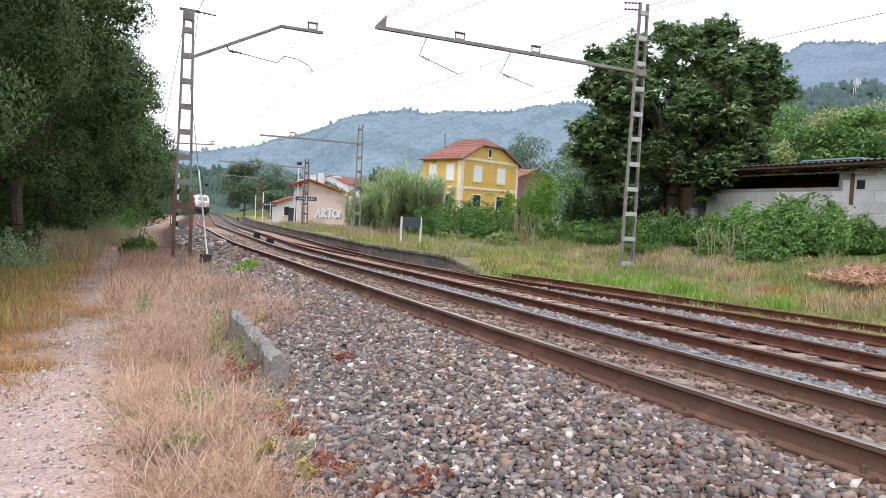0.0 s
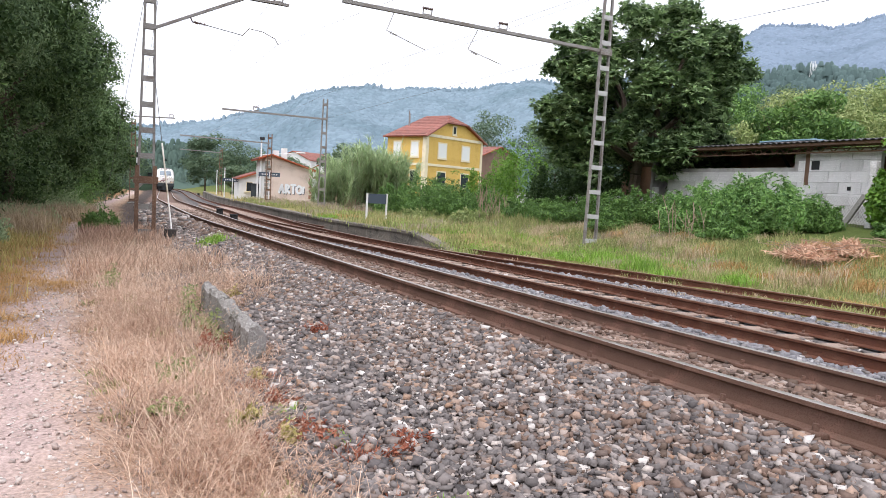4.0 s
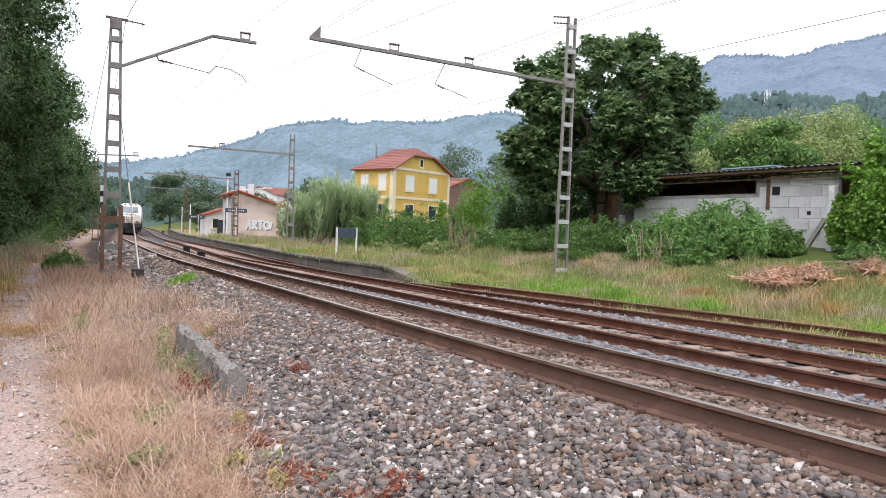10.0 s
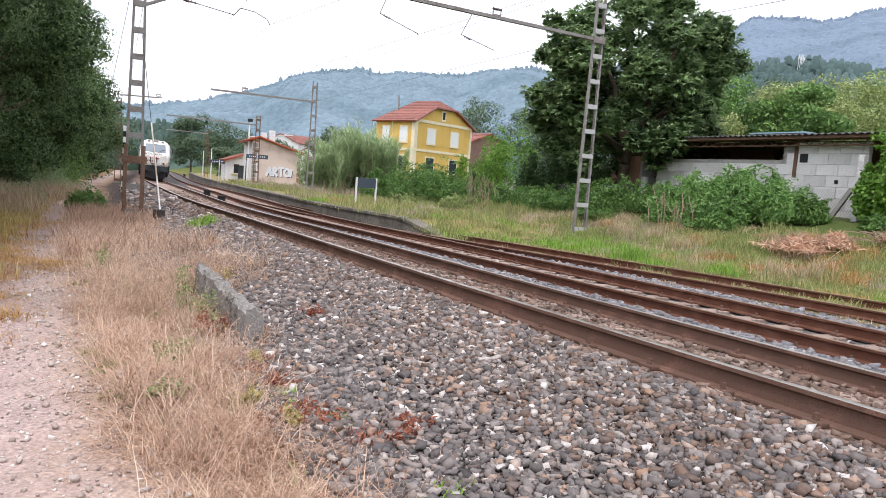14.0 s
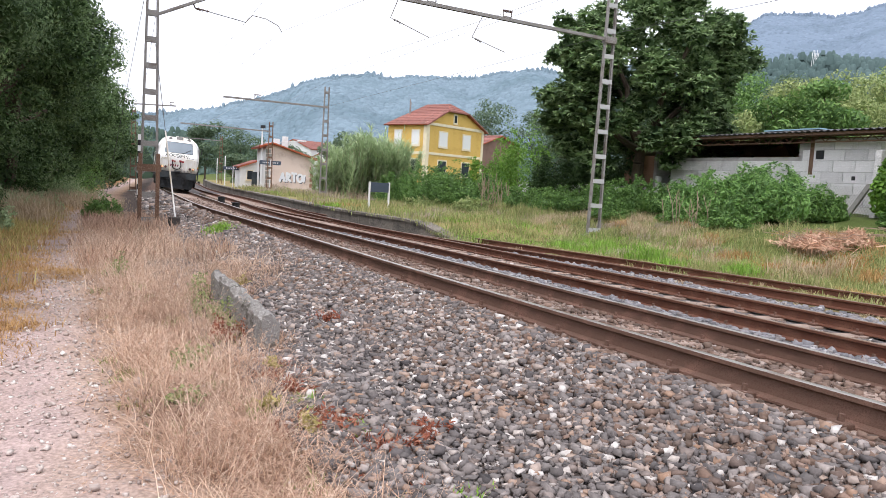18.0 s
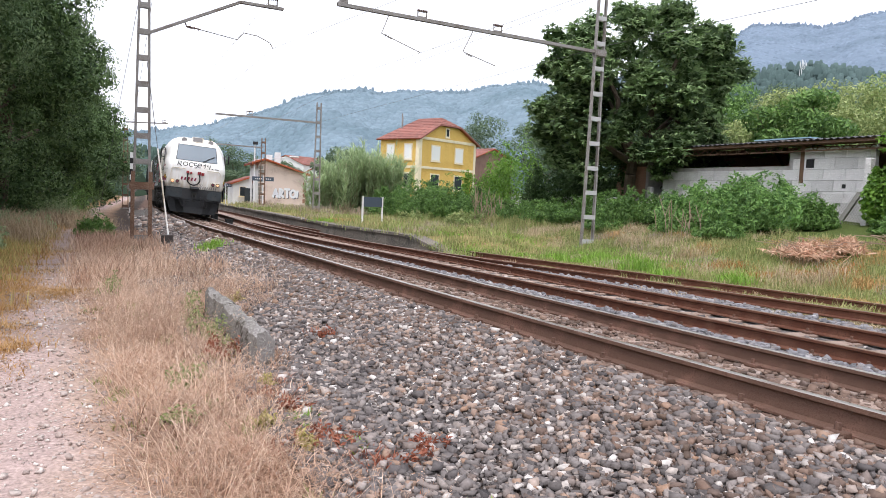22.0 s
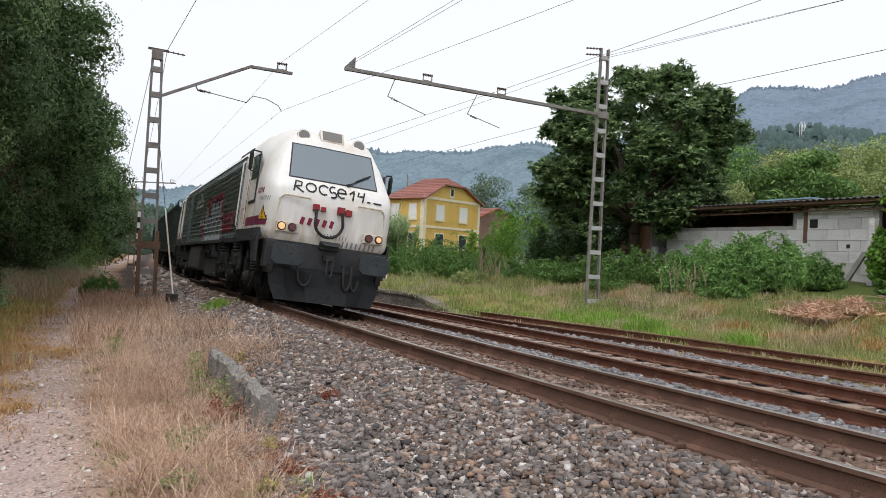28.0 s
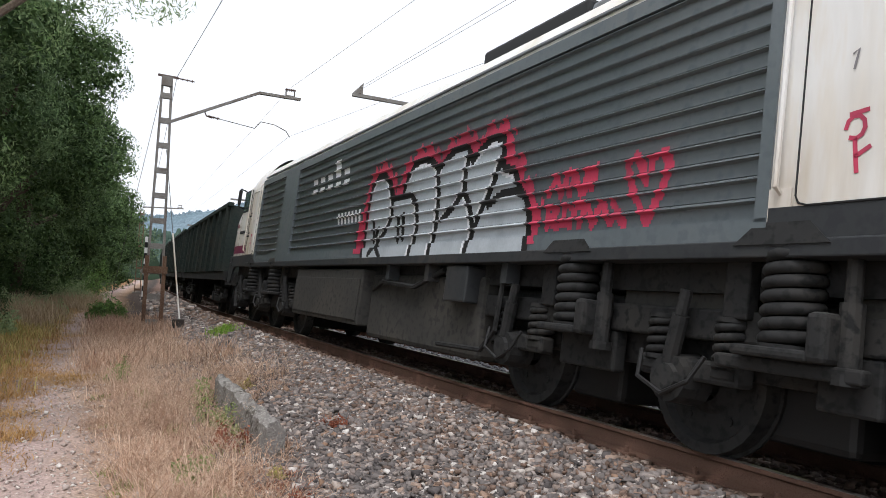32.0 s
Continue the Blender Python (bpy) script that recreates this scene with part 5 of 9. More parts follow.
# the ridge, mountain and valley colours have the air's haze mixed in
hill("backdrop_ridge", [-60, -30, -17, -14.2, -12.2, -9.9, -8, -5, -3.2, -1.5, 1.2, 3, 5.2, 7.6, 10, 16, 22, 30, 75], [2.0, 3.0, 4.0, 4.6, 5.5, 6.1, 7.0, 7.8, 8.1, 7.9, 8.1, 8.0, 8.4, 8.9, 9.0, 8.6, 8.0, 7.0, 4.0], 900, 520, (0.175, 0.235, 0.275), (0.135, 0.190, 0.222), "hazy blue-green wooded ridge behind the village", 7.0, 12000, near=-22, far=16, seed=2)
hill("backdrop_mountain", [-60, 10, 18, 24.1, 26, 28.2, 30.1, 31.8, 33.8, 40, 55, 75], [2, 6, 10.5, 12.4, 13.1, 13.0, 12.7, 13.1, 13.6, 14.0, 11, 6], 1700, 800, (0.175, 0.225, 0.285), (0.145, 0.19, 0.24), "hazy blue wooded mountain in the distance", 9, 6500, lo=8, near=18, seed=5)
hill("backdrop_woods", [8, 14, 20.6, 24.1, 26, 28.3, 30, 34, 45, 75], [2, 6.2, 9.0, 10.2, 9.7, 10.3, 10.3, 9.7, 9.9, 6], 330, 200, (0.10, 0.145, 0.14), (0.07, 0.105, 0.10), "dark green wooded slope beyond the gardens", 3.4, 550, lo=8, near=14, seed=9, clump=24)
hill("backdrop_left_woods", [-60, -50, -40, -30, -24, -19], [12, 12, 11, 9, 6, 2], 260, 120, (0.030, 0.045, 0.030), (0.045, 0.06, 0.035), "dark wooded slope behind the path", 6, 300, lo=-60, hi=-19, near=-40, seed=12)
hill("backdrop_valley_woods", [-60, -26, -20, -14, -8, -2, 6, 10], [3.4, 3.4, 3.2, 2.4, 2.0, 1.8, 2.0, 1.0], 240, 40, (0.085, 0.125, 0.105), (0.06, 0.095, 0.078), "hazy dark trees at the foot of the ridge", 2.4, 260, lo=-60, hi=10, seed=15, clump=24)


def lattice_tower():
    p = Vector((math.sin(radians(29.2)) * 300, math.cos(radians(29.2)) * 300, 30))
    t = thing("radio_tower", Matrix.Translation(p), "distant red and white lattice radio tower on the wooded slope", "radio tower")
    bm = bmesh.new()
    for e in ((-1, -1), (1, -1), (1, 1), (-1, 1)):
        bar(bm, (e[0] * 1.3, e[1] * 1.3, -10), (e[0] * 0.5, e[1] * 0.5, 27), 0.14, 0.14)
    for i in range(18):
        z = -8 + i * 1.9
        w = 1.3 - 0.8 * (z + 10) / 37
        bar(bm, (-w, -w, z), (w, -w, z + 1.9), 0.08, 0.08)
        bar(bm, (w, -w, z), (-w, -w, z + 1.9), 0.08, 0.08)
    part("lattice", bm, M_SIGNWHITE, t)
    for z in (26.0, 21.5):
        for x in (-1.4, -0.3, 0.9):
            boxed("antenna", (x, x + 0.25, -0.6, -0.4, z - 1.2, z), M_SIGNWHITE, t, "white panel antenna")


lattice_tower()
# ---- trees and shrubs ----
M_STEM = material("pale_dead_wood", (0.36, 0.27, 0.20), 0.9, 0, ((0.25, 0.17, 0.12),), 4, 40, 0.3)
M_BARK = material("grey_brown_bark", (0.11, 0.08, 0.06), 0.95, 0, ((0.07, 0.05, 0.04), (0.15, 0.12, 0.09)), 3, 30, 0.8)
M_LOQUAT = leafy("loquat_leaf", (0.030, 0.078, 0.040), (0.20, 0.33, 0.12), 0.45, 0.28, (0.33, 0.45, 0.20))
# fresh willow leaf, a lighter copy with skylight put into its colour
M_SPRAY = leafy("fresh_skylit_willow_leaf", (0.04, 0.095, 0.028), (0.17, 0.30, 0.09), 0.65, 0.35, (0.32, 0.44, 0.20))
M_ROW = leafy("row_leaf", (0.026, 0.058, 0.024), (0.105, 0.185, 0.065), 0.6, 0.25, (0.19, 0.29, 0.11))
M_WILLOW = leafy("willow_leaf", (0.025, 0.065, 0.024), (0.12, 0.21, 0.075), 0.65, 0.3, (0.24, 0.34, 0.16))
# dark leaf with shade put into its colour, for crown insides and gaps
M_DARKLEAF = leafy("shade_toned_leaf", (0.020, 0.044, 0.016), (0.075, 0.13, 0.04), 0.7, 0.25)
M_SHRUB = leafy("bramble_leaf", (0.035, 0.095, 0.028), (0.20, 0.345, 0.09), 0.5, 0.3)
M_HERB = leafy("broad_weed_leaf", (0.035, 0.11, 0.03), (0.20, 0.39, 0.09), 0.5, 0.35, (0.29, 0.48, 0.15))
M_IVY = leafy("ivy_leaf", (0.07, 0.16, 0.025), (0.22, 0.40, 0.06), 0.45, 0.3)
M_CANE = leafy("cane_leaf", (0.20, 0.29, 0.13), (0.46, 0.56, 0.32), 0.55, 0.35)
M_YELLOWGREEN = leafy("garden_leaf", (0.10, 0.17, 0.05), (0.30, 0.39, 0.13), 0.55, 0.35, (0.42, 0.47, 0.20))
# greyed green: the haze of distance is mixed into this leaf colour
M_HAZYLEAF = leafy("haze_tinted_leaf", (0.06, 0.11, 0.065), (0.15, 0.21, 0.12), 0.7, 0.25)


def tree(name, base, top_r, crown_at, crown_r, n_lumps, lump, n_leaves, length, width, mat, label, seed, r0=0.25, droop=0.0, limbs=6, inner=None, low=-0.7, group="", gap=0.0, jitter=0.6, rosette=0, shell=0.45, fill=7):
    rng = np.random.default_rng(seed)
    base = Vector(base)
    t = thing(name, Matrix.Translation(base), label, "tree", group)
    c = Vector(crown_at)
    bm = bmesh.new()
    fork = Vector((c.x * 0.5, c.y * 0.5, max(0.6, c.z * 0.45)))
    trunk(bm, rng, (0, 0, -0.4), fork, r0, r0 * 0.7, 0.08)
    lumps = crown_lumps(rng, c.x, c.y, c.z, *crown_r, n_lumps, lump, low)
    part("trunk", bm, M_BARK, t)
    for k in range(limbs):
        bm = bmesh.new()
        q = lumps[(k * 7) % len(lumps)]
        trunk(bm, rng, fork, (q[0], q[1], q[2]), r0 * 0.55, r0 * 0.12, 0.25, 6, 4)
        part("limb", bm, M_BARK, t)
    if rosette:
        # whorls of long leaves at the twig ends
        p, nr = lump_points(rng, lumps, n_leaves // rosette, 0.5, gap)
        p, out = np.repeat(p, rosette, 0), np.repeat(nr, rosette, 0)
        az = rng.uniform(0, math.tau, len(p))
        d = np.stack([np.cos(az), np.sin(az), rng.normal(0.12, 0.35, len(p))], 1) + out * 0.55
        d /= np.linalg.norm(d, axis=1, keepdims=True)
        up = np.array([[0, 0, 1.0]]) + out * 0.5 + rng.normal(0, 0.18, d.shape)
        up -= d * (up * d).sum(1, keepdims=True)
        up /= np.linalg.norm(up, axis=1, keepdims=True)
        w = np.cross(up, d)
        ln, wd = length * rng.uniform(0.7, 1.2, (len(p), 1)), width * rng.uniform(0.8, 1.2, (len(p), 1))
        v = np.empty((len(p), 4, 3))
        v[:, 0], v[:, 2] = p, p + d * ln - up * ln * 0.12
        v[:, 1], v[:, 3] = p + d * ln * 0.55 + w * wd * 0.5, p + d * ln * 0.55 - w * wd * 0.5
        i = np.arange(len(p))[:, None] * 4
        array_mesh("crown", v.reshape(-1, 3), np.concatenate([i + np.array([0, 1, 2]), i + np.array([0, 2, 3])]), mat, t)
    else:
        p, nr = lump_points(rng, lumps, n_leaves, shell, gap)
        leaves("crown", p, nr, length, width, mat, rng, t, droop=droop, jitter=jitter)
    # larger filling leaves; a dark material here paints the crown's inner shade
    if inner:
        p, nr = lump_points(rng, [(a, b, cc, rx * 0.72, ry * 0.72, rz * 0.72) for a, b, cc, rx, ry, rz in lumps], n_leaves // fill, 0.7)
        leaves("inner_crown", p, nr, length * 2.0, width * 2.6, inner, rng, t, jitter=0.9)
    return t


def shrub(name, s, u, r, h, n, length, width, mat, label, seed, lumps=10, group="", lift=0.0, droop=0.0, jitter=0.7):
    rng = np.random.default_rng(seed)
    base = on_ground(s, u)
    t = thing(name, Matrix.Translation(base + Vector((0, 0, lift))), label, "shrub", group)
    L = []
    for _ in range(int(lumps * 1.7)):
        a, q = rng.uniform(0, math.tau), rng.uniform(0, 1) ** 0.6
        rr = r * rng.uniform(0.16, 0.36)
        hh = h * (1 - 0.5 * q) * rng.uniform(0.45, 1.0)
        L.append((math.cos(a) * r * q * 0.9, math.sin(a) * r * q * 0.9, hh * 0.5, rr, rr, hh * 0.5))
    shoots = int(n * 0.22)
    p, nr = lump_points(rng, L, n - shoots, 0.5)
    # leafy shoots that stand out of the mass
    base_at = np.array(L)[rng.integers(0, len(L), 40)]
    d = np.stack([rng.normal(0, 0.5, 40), rng.normal(0, 0.5, 40), rng.uniform(0.5, 1.1, 40)], 1) * min(r, h) * 0.45
    k = rng.integers(0, 40, shoots)
    f = rng.uniform(0, 1, (shoots, 1))
    q = base_at[k, :3] + np.array([0, 0, 1.0]) * base_at[k, 5:6] * 0.75 + d[k] * f - np.array([0, 0, 0.35]) * min(r, h) * 0.45 * f ** 2 + rng.normal(0, length * 0.3, (shoots, 3))
    p, nr = np.concatenate([p, q]), np.concatenate([nr, np.tile(np.array([[0, 0, 1.0]]), (shoots, 1))])
    p[:, 2] = np.maximum(p[:, 2], 0.0)
    leaves("foliage", p, nr, length, width, mat, rng, t, droop=droop, jitter=jitter)
    bm = bmesh.new()
    for q in L[:6]:
        tube(bm, (q[0] * 0.3, q[1] * 0.3, -0.2), (q[0], q[1], q[2]), 0.02, 0.008, 5)
    part("stems", bm, M_BARK, t)
    return t


# the big loquat over the shed
q = on_ground(25.6, 19.2)
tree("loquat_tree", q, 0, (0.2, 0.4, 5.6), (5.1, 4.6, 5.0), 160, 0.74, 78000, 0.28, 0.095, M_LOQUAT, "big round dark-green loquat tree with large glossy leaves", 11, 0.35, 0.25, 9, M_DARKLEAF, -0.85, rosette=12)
# the dark row beside the path
rows = [(8.0, -9.6, 4.6, (2.4, 2.6, 4.2)), (11.8, -8.3, 5.8, (2.8, 3.0, 5.2)), (15.5, -7.6, 6.2, (2.8, 2.9, 5.6)), (20.0, -7.0, 6.0, (3.0, 3.0, 5.4)), (25.5, -6.75, 5.6, (3.0, 3.0, 5.2)), (32.0, -6.6, 5.0, (3.0, 3.2, 4.7)), (39.5, -6.5, 4.5, (3.0, 3.4, 4.4)), (48.0, -6.1, 4.3, (3.0, 3.6, 4.3)), (58.0, -5.7, 4.2, (3.2, 4.0, 4.2))]
for i, (s, u, cz, cr) in enumerate(rows):
    near = s < 18
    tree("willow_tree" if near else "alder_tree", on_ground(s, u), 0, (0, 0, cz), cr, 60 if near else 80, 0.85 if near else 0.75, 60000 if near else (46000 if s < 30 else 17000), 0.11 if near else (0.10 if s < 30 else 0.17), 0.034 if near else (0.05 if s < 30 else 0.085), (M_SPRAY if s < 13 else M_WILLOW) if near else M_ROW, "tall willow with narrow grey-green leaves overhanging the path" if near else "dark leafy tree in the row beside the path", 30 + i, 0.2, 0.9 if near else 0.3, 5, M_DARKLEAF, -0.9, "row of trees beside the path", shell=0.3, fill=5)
for i, (s, u) in enumerate(((5.0, -13.5), (10, -14), (15, -13.5), (21, -13), (28, -12.5), (36, -12), (46, -12))):
    tree("hedgerow_tree", on_ground(s, u), 0, (0, 0, 5.2), (3.4, 3.4, 5.0), 36, 1.3, 9000, 0.3, 0.12, M_DARKLEAF, "dark broadleaf tree in the second row behind the path", 60 + i, 0.2, 0.2, 3, None, -0.95, "dark trees behind the first row")
# undergrowth below them
for i, (s, u, r, h, mat) in enumerate(((6.5, -7.6, 1.2, 0.9, M_CANE), (8.8, -7.8, 1.2, 1.1, M_CANE), (11, -8.0, 1.3, 1.1, M_CANE), (13.5, -8.0, 1.5, 1.9, M_DARKLEAF), (15.5, -8.2, 1.6, 2.2, M_DARKLEAF), (17.5, -8.0, 1.6, 2.0, M_DARKLEAF), (20, -7.8, 1.6, 2.0, M_DARKLEAF), (22.5, -7.0, 1.2, 0.9, M_CANE), (9.5, -8.6, 1.6, 2.2, M_DARKLEAF), (11.8, -8.6, 1.7, 2.4, M_DARKLEAF), (6.5, -9.5, 1.6, 2.2, M_DARKLEAF), (25.5, -6.0, 1.0, 0.8, M_CANE), (16.0, -6.6, 0.9, 0.9, M_CANE), (33, -6.2, 1.5, 1.6, M_CANE), (38, -5.2, 2.0, 2.6, M_SHRUB), (24.0, -3.9, 0.7, 0.8, M_SHRUB))):
    shrub("path_shrub", s, u, r, h, 5200, 0.11, 0.035, mat, "leafy shrub at the edge of the path", 80 + i, 9, "shrubs beside the path", droop=0.3)
# extra bushes that fill the dark below the trees, shade in their leaf colour
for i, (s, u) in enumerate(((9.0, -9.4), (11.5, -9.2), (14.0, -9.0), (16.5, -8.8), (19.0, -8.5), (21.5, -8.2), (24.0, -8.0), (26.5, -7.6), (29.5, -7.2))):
    shrub("shade_fill_shrub", s, u, 1.7, 3.4, 5200, 0.16, 0.06, M_DARKLEAF, "undergrowth added below the path-side trees, shade put into its dark leaves", 340 + i, 12, "undergrowth below the trees", droop=0.3)
# brambles and bushes on the verge bank
bank = [(24.5, 16.2, 1.6, 1.6), (22.3, 16.4, 1.7, 1.6), (20.2, 16.9, 1.5, 1.5), (18.7, 16.8, 1.6, 1.8), (17.2, 16.7, 1.7, 2.2), (15.9, 16.6, 1.7, 2.2), (14.6, 16.5, 1.4, 1.9), (13.7, 17.4, 0.7, 1.3), (21.5, 14.6, 1.0, 0.6), (17.6, 15.0, 1.2, 0.7), (15.3, 15.0, 1.1, 0.6), (26.5, 15.6, 1.6, 1.3), (29.0, 15.4, 1.6, 1.2), (10.4, 17.0, 0.9, 0.6), (8.5, 16.4, 1.1, 0.6), (6.5, 16.2, 1.5, 1.0)]
for i, (s, u, r, h) in enumerate(bank):
    leafy_kind = M_HERB if 13.8 < s < 19.5 and u > 16 else M_SHRUB
    shrub("bramble_bush", s, u, r, h, 9000 if r > 1.3 else 4500, 0.19 if leafy_kind is M_HERB else 0.13, 0.06, leafy_kind, "tall leafy green weeds before the block wall" if leafy_kind is M_HERB else "dense green bramble bush on the verge bank", 120 + i, 12, "brambles on the verge")
for i, (s, u, r, h, mat) in enumerate(((33.0, 14.8, 1.8, 1.9, M_SHRUB), (35.5, 14.6, 1.9, 2.2, M_SHRUB), (38.0, 14.4, 1.9, 2.8, M_SHRUB), (40.3, 14.2, 1.9, 3.0, M_SHRUB), (43.0, 13.4, 1.7, 2.6, M_SHRUB), (45.5, 12.6, 1.4, 1.5, M_SHRUB), (31.5, 13.2, 1.2, 0.9, M_YELLOWGREEN), (36.5, 12.8, 1.3, 0.9, M_YELLOWGREEN), (34.3, 17.3, 2.1, 6.4, M_IVY), (35.6, 16.6, 1.6, 4.6, M_IVY), (31.2, 18.2, 1.8, 3.4, M_DARKLEAF))):
    shrub("hedge_bush", s, u, r, h, 6500, 0.17, 0.07, mat, "green hedge bush before the yellow house", 150 + i, 12, "hedge beyond the platform")
# cane thicket beside the platform
for i, (s, u, r, h) in enumerate(((46.5, 10.4, 1.6, 4.0), (47.5, 11.7, 1.9, 5.2), (47.0, 13.0, 1.9, 5.6), (46.5, 14.2, 1.5, 4.6), (49, 12.6, 2.0, 5.8))):
    rng = np.random.default_rng(170 + i)
    t = thing("cane_thicket", Matrix.Translation(on_ground(s, u)), "pale grey-green cane thicket beside the platform", "cane", "cane thicket")
    tips = []
    for k in range(40):
        a, q = rng.uniform(0, math.tau), r * rng.uniform(0, 1) ** 0.5
        x, y, hh = math.cos(a) * q, math.sin(a) * q, h * (1 - 0.3 * (q / r) ** 2) * rng.uniform(0.72, 1.0)
        lx, ly = x * 0.35 + rng.normal(0, 0.2), y * 0.35 + rng.normal(0, 0.2)
        bm = bmesh.new()
        tube(bm, (x, y, -0.2), (x + lx, y + ly, hh), 0.02, 0.006, 4)
        part("cane", bm, M_STEM, t)
        tips.append((x, y, lx, ly, hh))
    c = np.array(tips)[rng.integers(0, len(tips), 3600)]
    f = rng.uniform(0.12, 1.0, 3600)
    at = np.stack([c[:, 0] + c[:, 2] * f, c[:, 1] + c[:, 3] * f, c[:, 4] * f], 1) + rng.normal(0, 0.06, (3600, 3))
    blades("foliage", at, rng.uniform(0.30, 0.62, 3600), 2.4, 0.03, M_CANE, rng, t)
# growth added under and behind the big tree, the shade there painted as dark leaves
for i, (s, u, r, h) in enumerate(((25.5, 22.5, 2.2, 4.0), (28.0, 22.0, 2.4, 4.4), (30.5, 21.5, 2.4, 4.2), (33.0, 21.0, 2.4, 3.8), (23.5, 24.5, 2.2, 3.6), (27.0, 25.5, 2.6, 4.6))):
    shrub("shade_fill_shrub", s, u, r, h, 5000, 0.26, 0.10, M_DARKLEAF, "shrub added under the big tree, shade put into its dark leaves", 300 + i, 12, "shrubs in the shade")
# ivy heap at the wall's end
for i, (s, u, r, h) in enumerate(((11.7, 19.2, 1.25, 4.5), (10.1, 19.2, 1.7, 4.8), (8.4, 18.9, 2.0, 4.8), (6.5, 19.0, 2.0, 4.4))):
    shrub("ivy_heap", s, u, r, h, 13000, 0.15, 0.13, M_IVY, "bright green ivy smothering a ruined shed", 180 + i, 16, "ivy heaps")
# willow boughs that hang over the path
tree("willow_tree", on_ground(7.0, -7.4), 0, (1.6, 0.4, 5.0), (2.2, 2.2, 1.1), 24, 0.42, 13000, 0.075, 0.017, M_SPRAY, "willow with thin boughs hanging over the path", 29, 0.16, 1.2, 8, None, -0.9, "row of trees beside the path")
# garden trees beyond the shed
for i, (x, y, cz, r, mat) in enumerate(((20, 39, 3.4, 2.4, M_YELLOWGREEN), (24, 41, 3.9, 2.7, M_YELLOWGREEN), (28, 44, 4.4, 3.0, M_YELLOWGREEN), (33, 46, 4.4, 3.1, M_SHRUB), (21, 47, 4.6, 3.0, M_SHRUB), (30, 55, 5.4, 3.4, M_HAZYLEAF), (38, 55, 5.6, 3.6, M_SHRUB), (22, 60, 5.4, 3.6, M_HAZYLEAF), (17.5, 31.5, 3.4, 1.8, M_SHRUB), (36, 40, 4.0, 2.8, M_SHRUB))):
    tree("garden_tree", Vector((x, y, ground_z(x, y))), 0, (0, 0, cz), (r, r, r * 1.05), 30, r * 0.36, 9000, 0.26, 0.11, mat, "light green garden tree beyond the shed", 200 + i, 0.16, 0.1, 4, None, -0.8, "garden trees")
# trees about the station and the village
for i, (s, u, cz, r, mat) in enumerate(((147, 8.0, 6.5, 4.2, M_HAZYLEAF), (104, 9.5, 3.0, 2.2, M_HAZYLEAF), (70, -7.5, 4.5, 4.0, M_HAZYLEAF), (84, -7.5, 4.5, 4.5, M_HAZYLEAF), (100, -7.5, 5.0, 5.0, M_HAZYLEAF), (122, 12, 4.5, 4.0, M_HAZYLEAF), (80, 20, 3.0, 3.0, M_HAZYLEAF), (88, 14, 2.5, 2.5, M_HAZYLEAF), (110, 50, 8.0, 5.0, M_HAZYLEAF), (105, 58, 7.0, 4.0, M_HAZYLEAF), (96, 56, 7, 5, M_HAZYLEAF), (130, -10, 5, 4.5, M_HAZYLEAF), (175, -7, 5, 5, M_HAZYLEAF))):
    tree("village_tree", on_ground(s, u), 0, (0, 0, cz), (r, r, r * 1.2), 26, r * 0.36, 5000, 0.45, 0.2, mat, "distant green tree near the station, haze put into its leaf colour", 230 + i, 0.22, 0.0, 3, M_HAZYLEAF if i == 0 else None, -0.9, "distant trees")
# ---- ballast, grass and small things on the ground ----
def stone_material(name, stops):
    m = bpy.data.materials.new(name)
    m.use_nodes = True
    n, l = m.node_tree.nodes, m.node_tree.links
    b = n["Principled BSDF"]
    b.inputs["Roughness"].default_value = 0.85
    b.inputs["Specular IOR Level"].default_value = 0.3
    g, ramp = n.new("ShaderNodeNewGeometry"), n.new("ShaderNodeValToRGB")
    cr = ramp.color_ramp
    while len(cr.elements) < len(stops):
        cr.elements.new(0.5)
    for e, (q, c) in zip(cr.elements, stops):
        e.position = q
    for e, (q, c) in zip(cr.elements, stops):
        e.color = (*c, 1)
    l.new(g.outputs["Random Per Island"], ramp.inputs[0])
    tx = n.new("ShaderNodeTexNoise")
    tx.inputs["Scale"].default_value, tx.inputs["Detail"].default_value = 55, 4
    l.new(g.outputs["Position"], tx.inputs["Vector"])
    mr = n.new("ShaderNodeMapRange")
    mr.inputs[3].default_value, mr.inputs[4].default_value = 0.65, 1.35
    l.new(tx.outputs[0], mr.inputs[0])
    hs = n.new("ShaderNodeHueSaturation")
    l.new(ramp.outputs[0], hs.inputs["Color"])
    l.new(mr.outputs[0], hs.inputs["Value"])
    l.new(hs.outputs[0], b.inputs["Base Color"])
    bp = n.new("ShaderNodeBump")
    bp.inputs["Strength"].default_value, bp.inputs["Distance"].default_value = 0.3, 0.008
    l.new(tx.outputs[0], bp.inputs["Height"])
    l.new(bp.outputs[0], b.inputs["Normal"])
    return m


M_STONE = stone_material("mixed_grey_ballast", [(0.0, (0.065, 0.058, 0.058)), (0.2, (0.19, 0.168, 0.158)), (0.36, (0.105, 0.092, 0.09)), (0.55, (0.27, 0.236, 0.22)), (0.68, (0.13, 0.095, 0.08)), (0.80, (0.37, 0.325, 0.30)), (0.88, (0.29, 0.18, 0.12)), (0.95, (0.46, 0.42, 0.39)), (1.0, (0.62, 0.58, 0.55))])
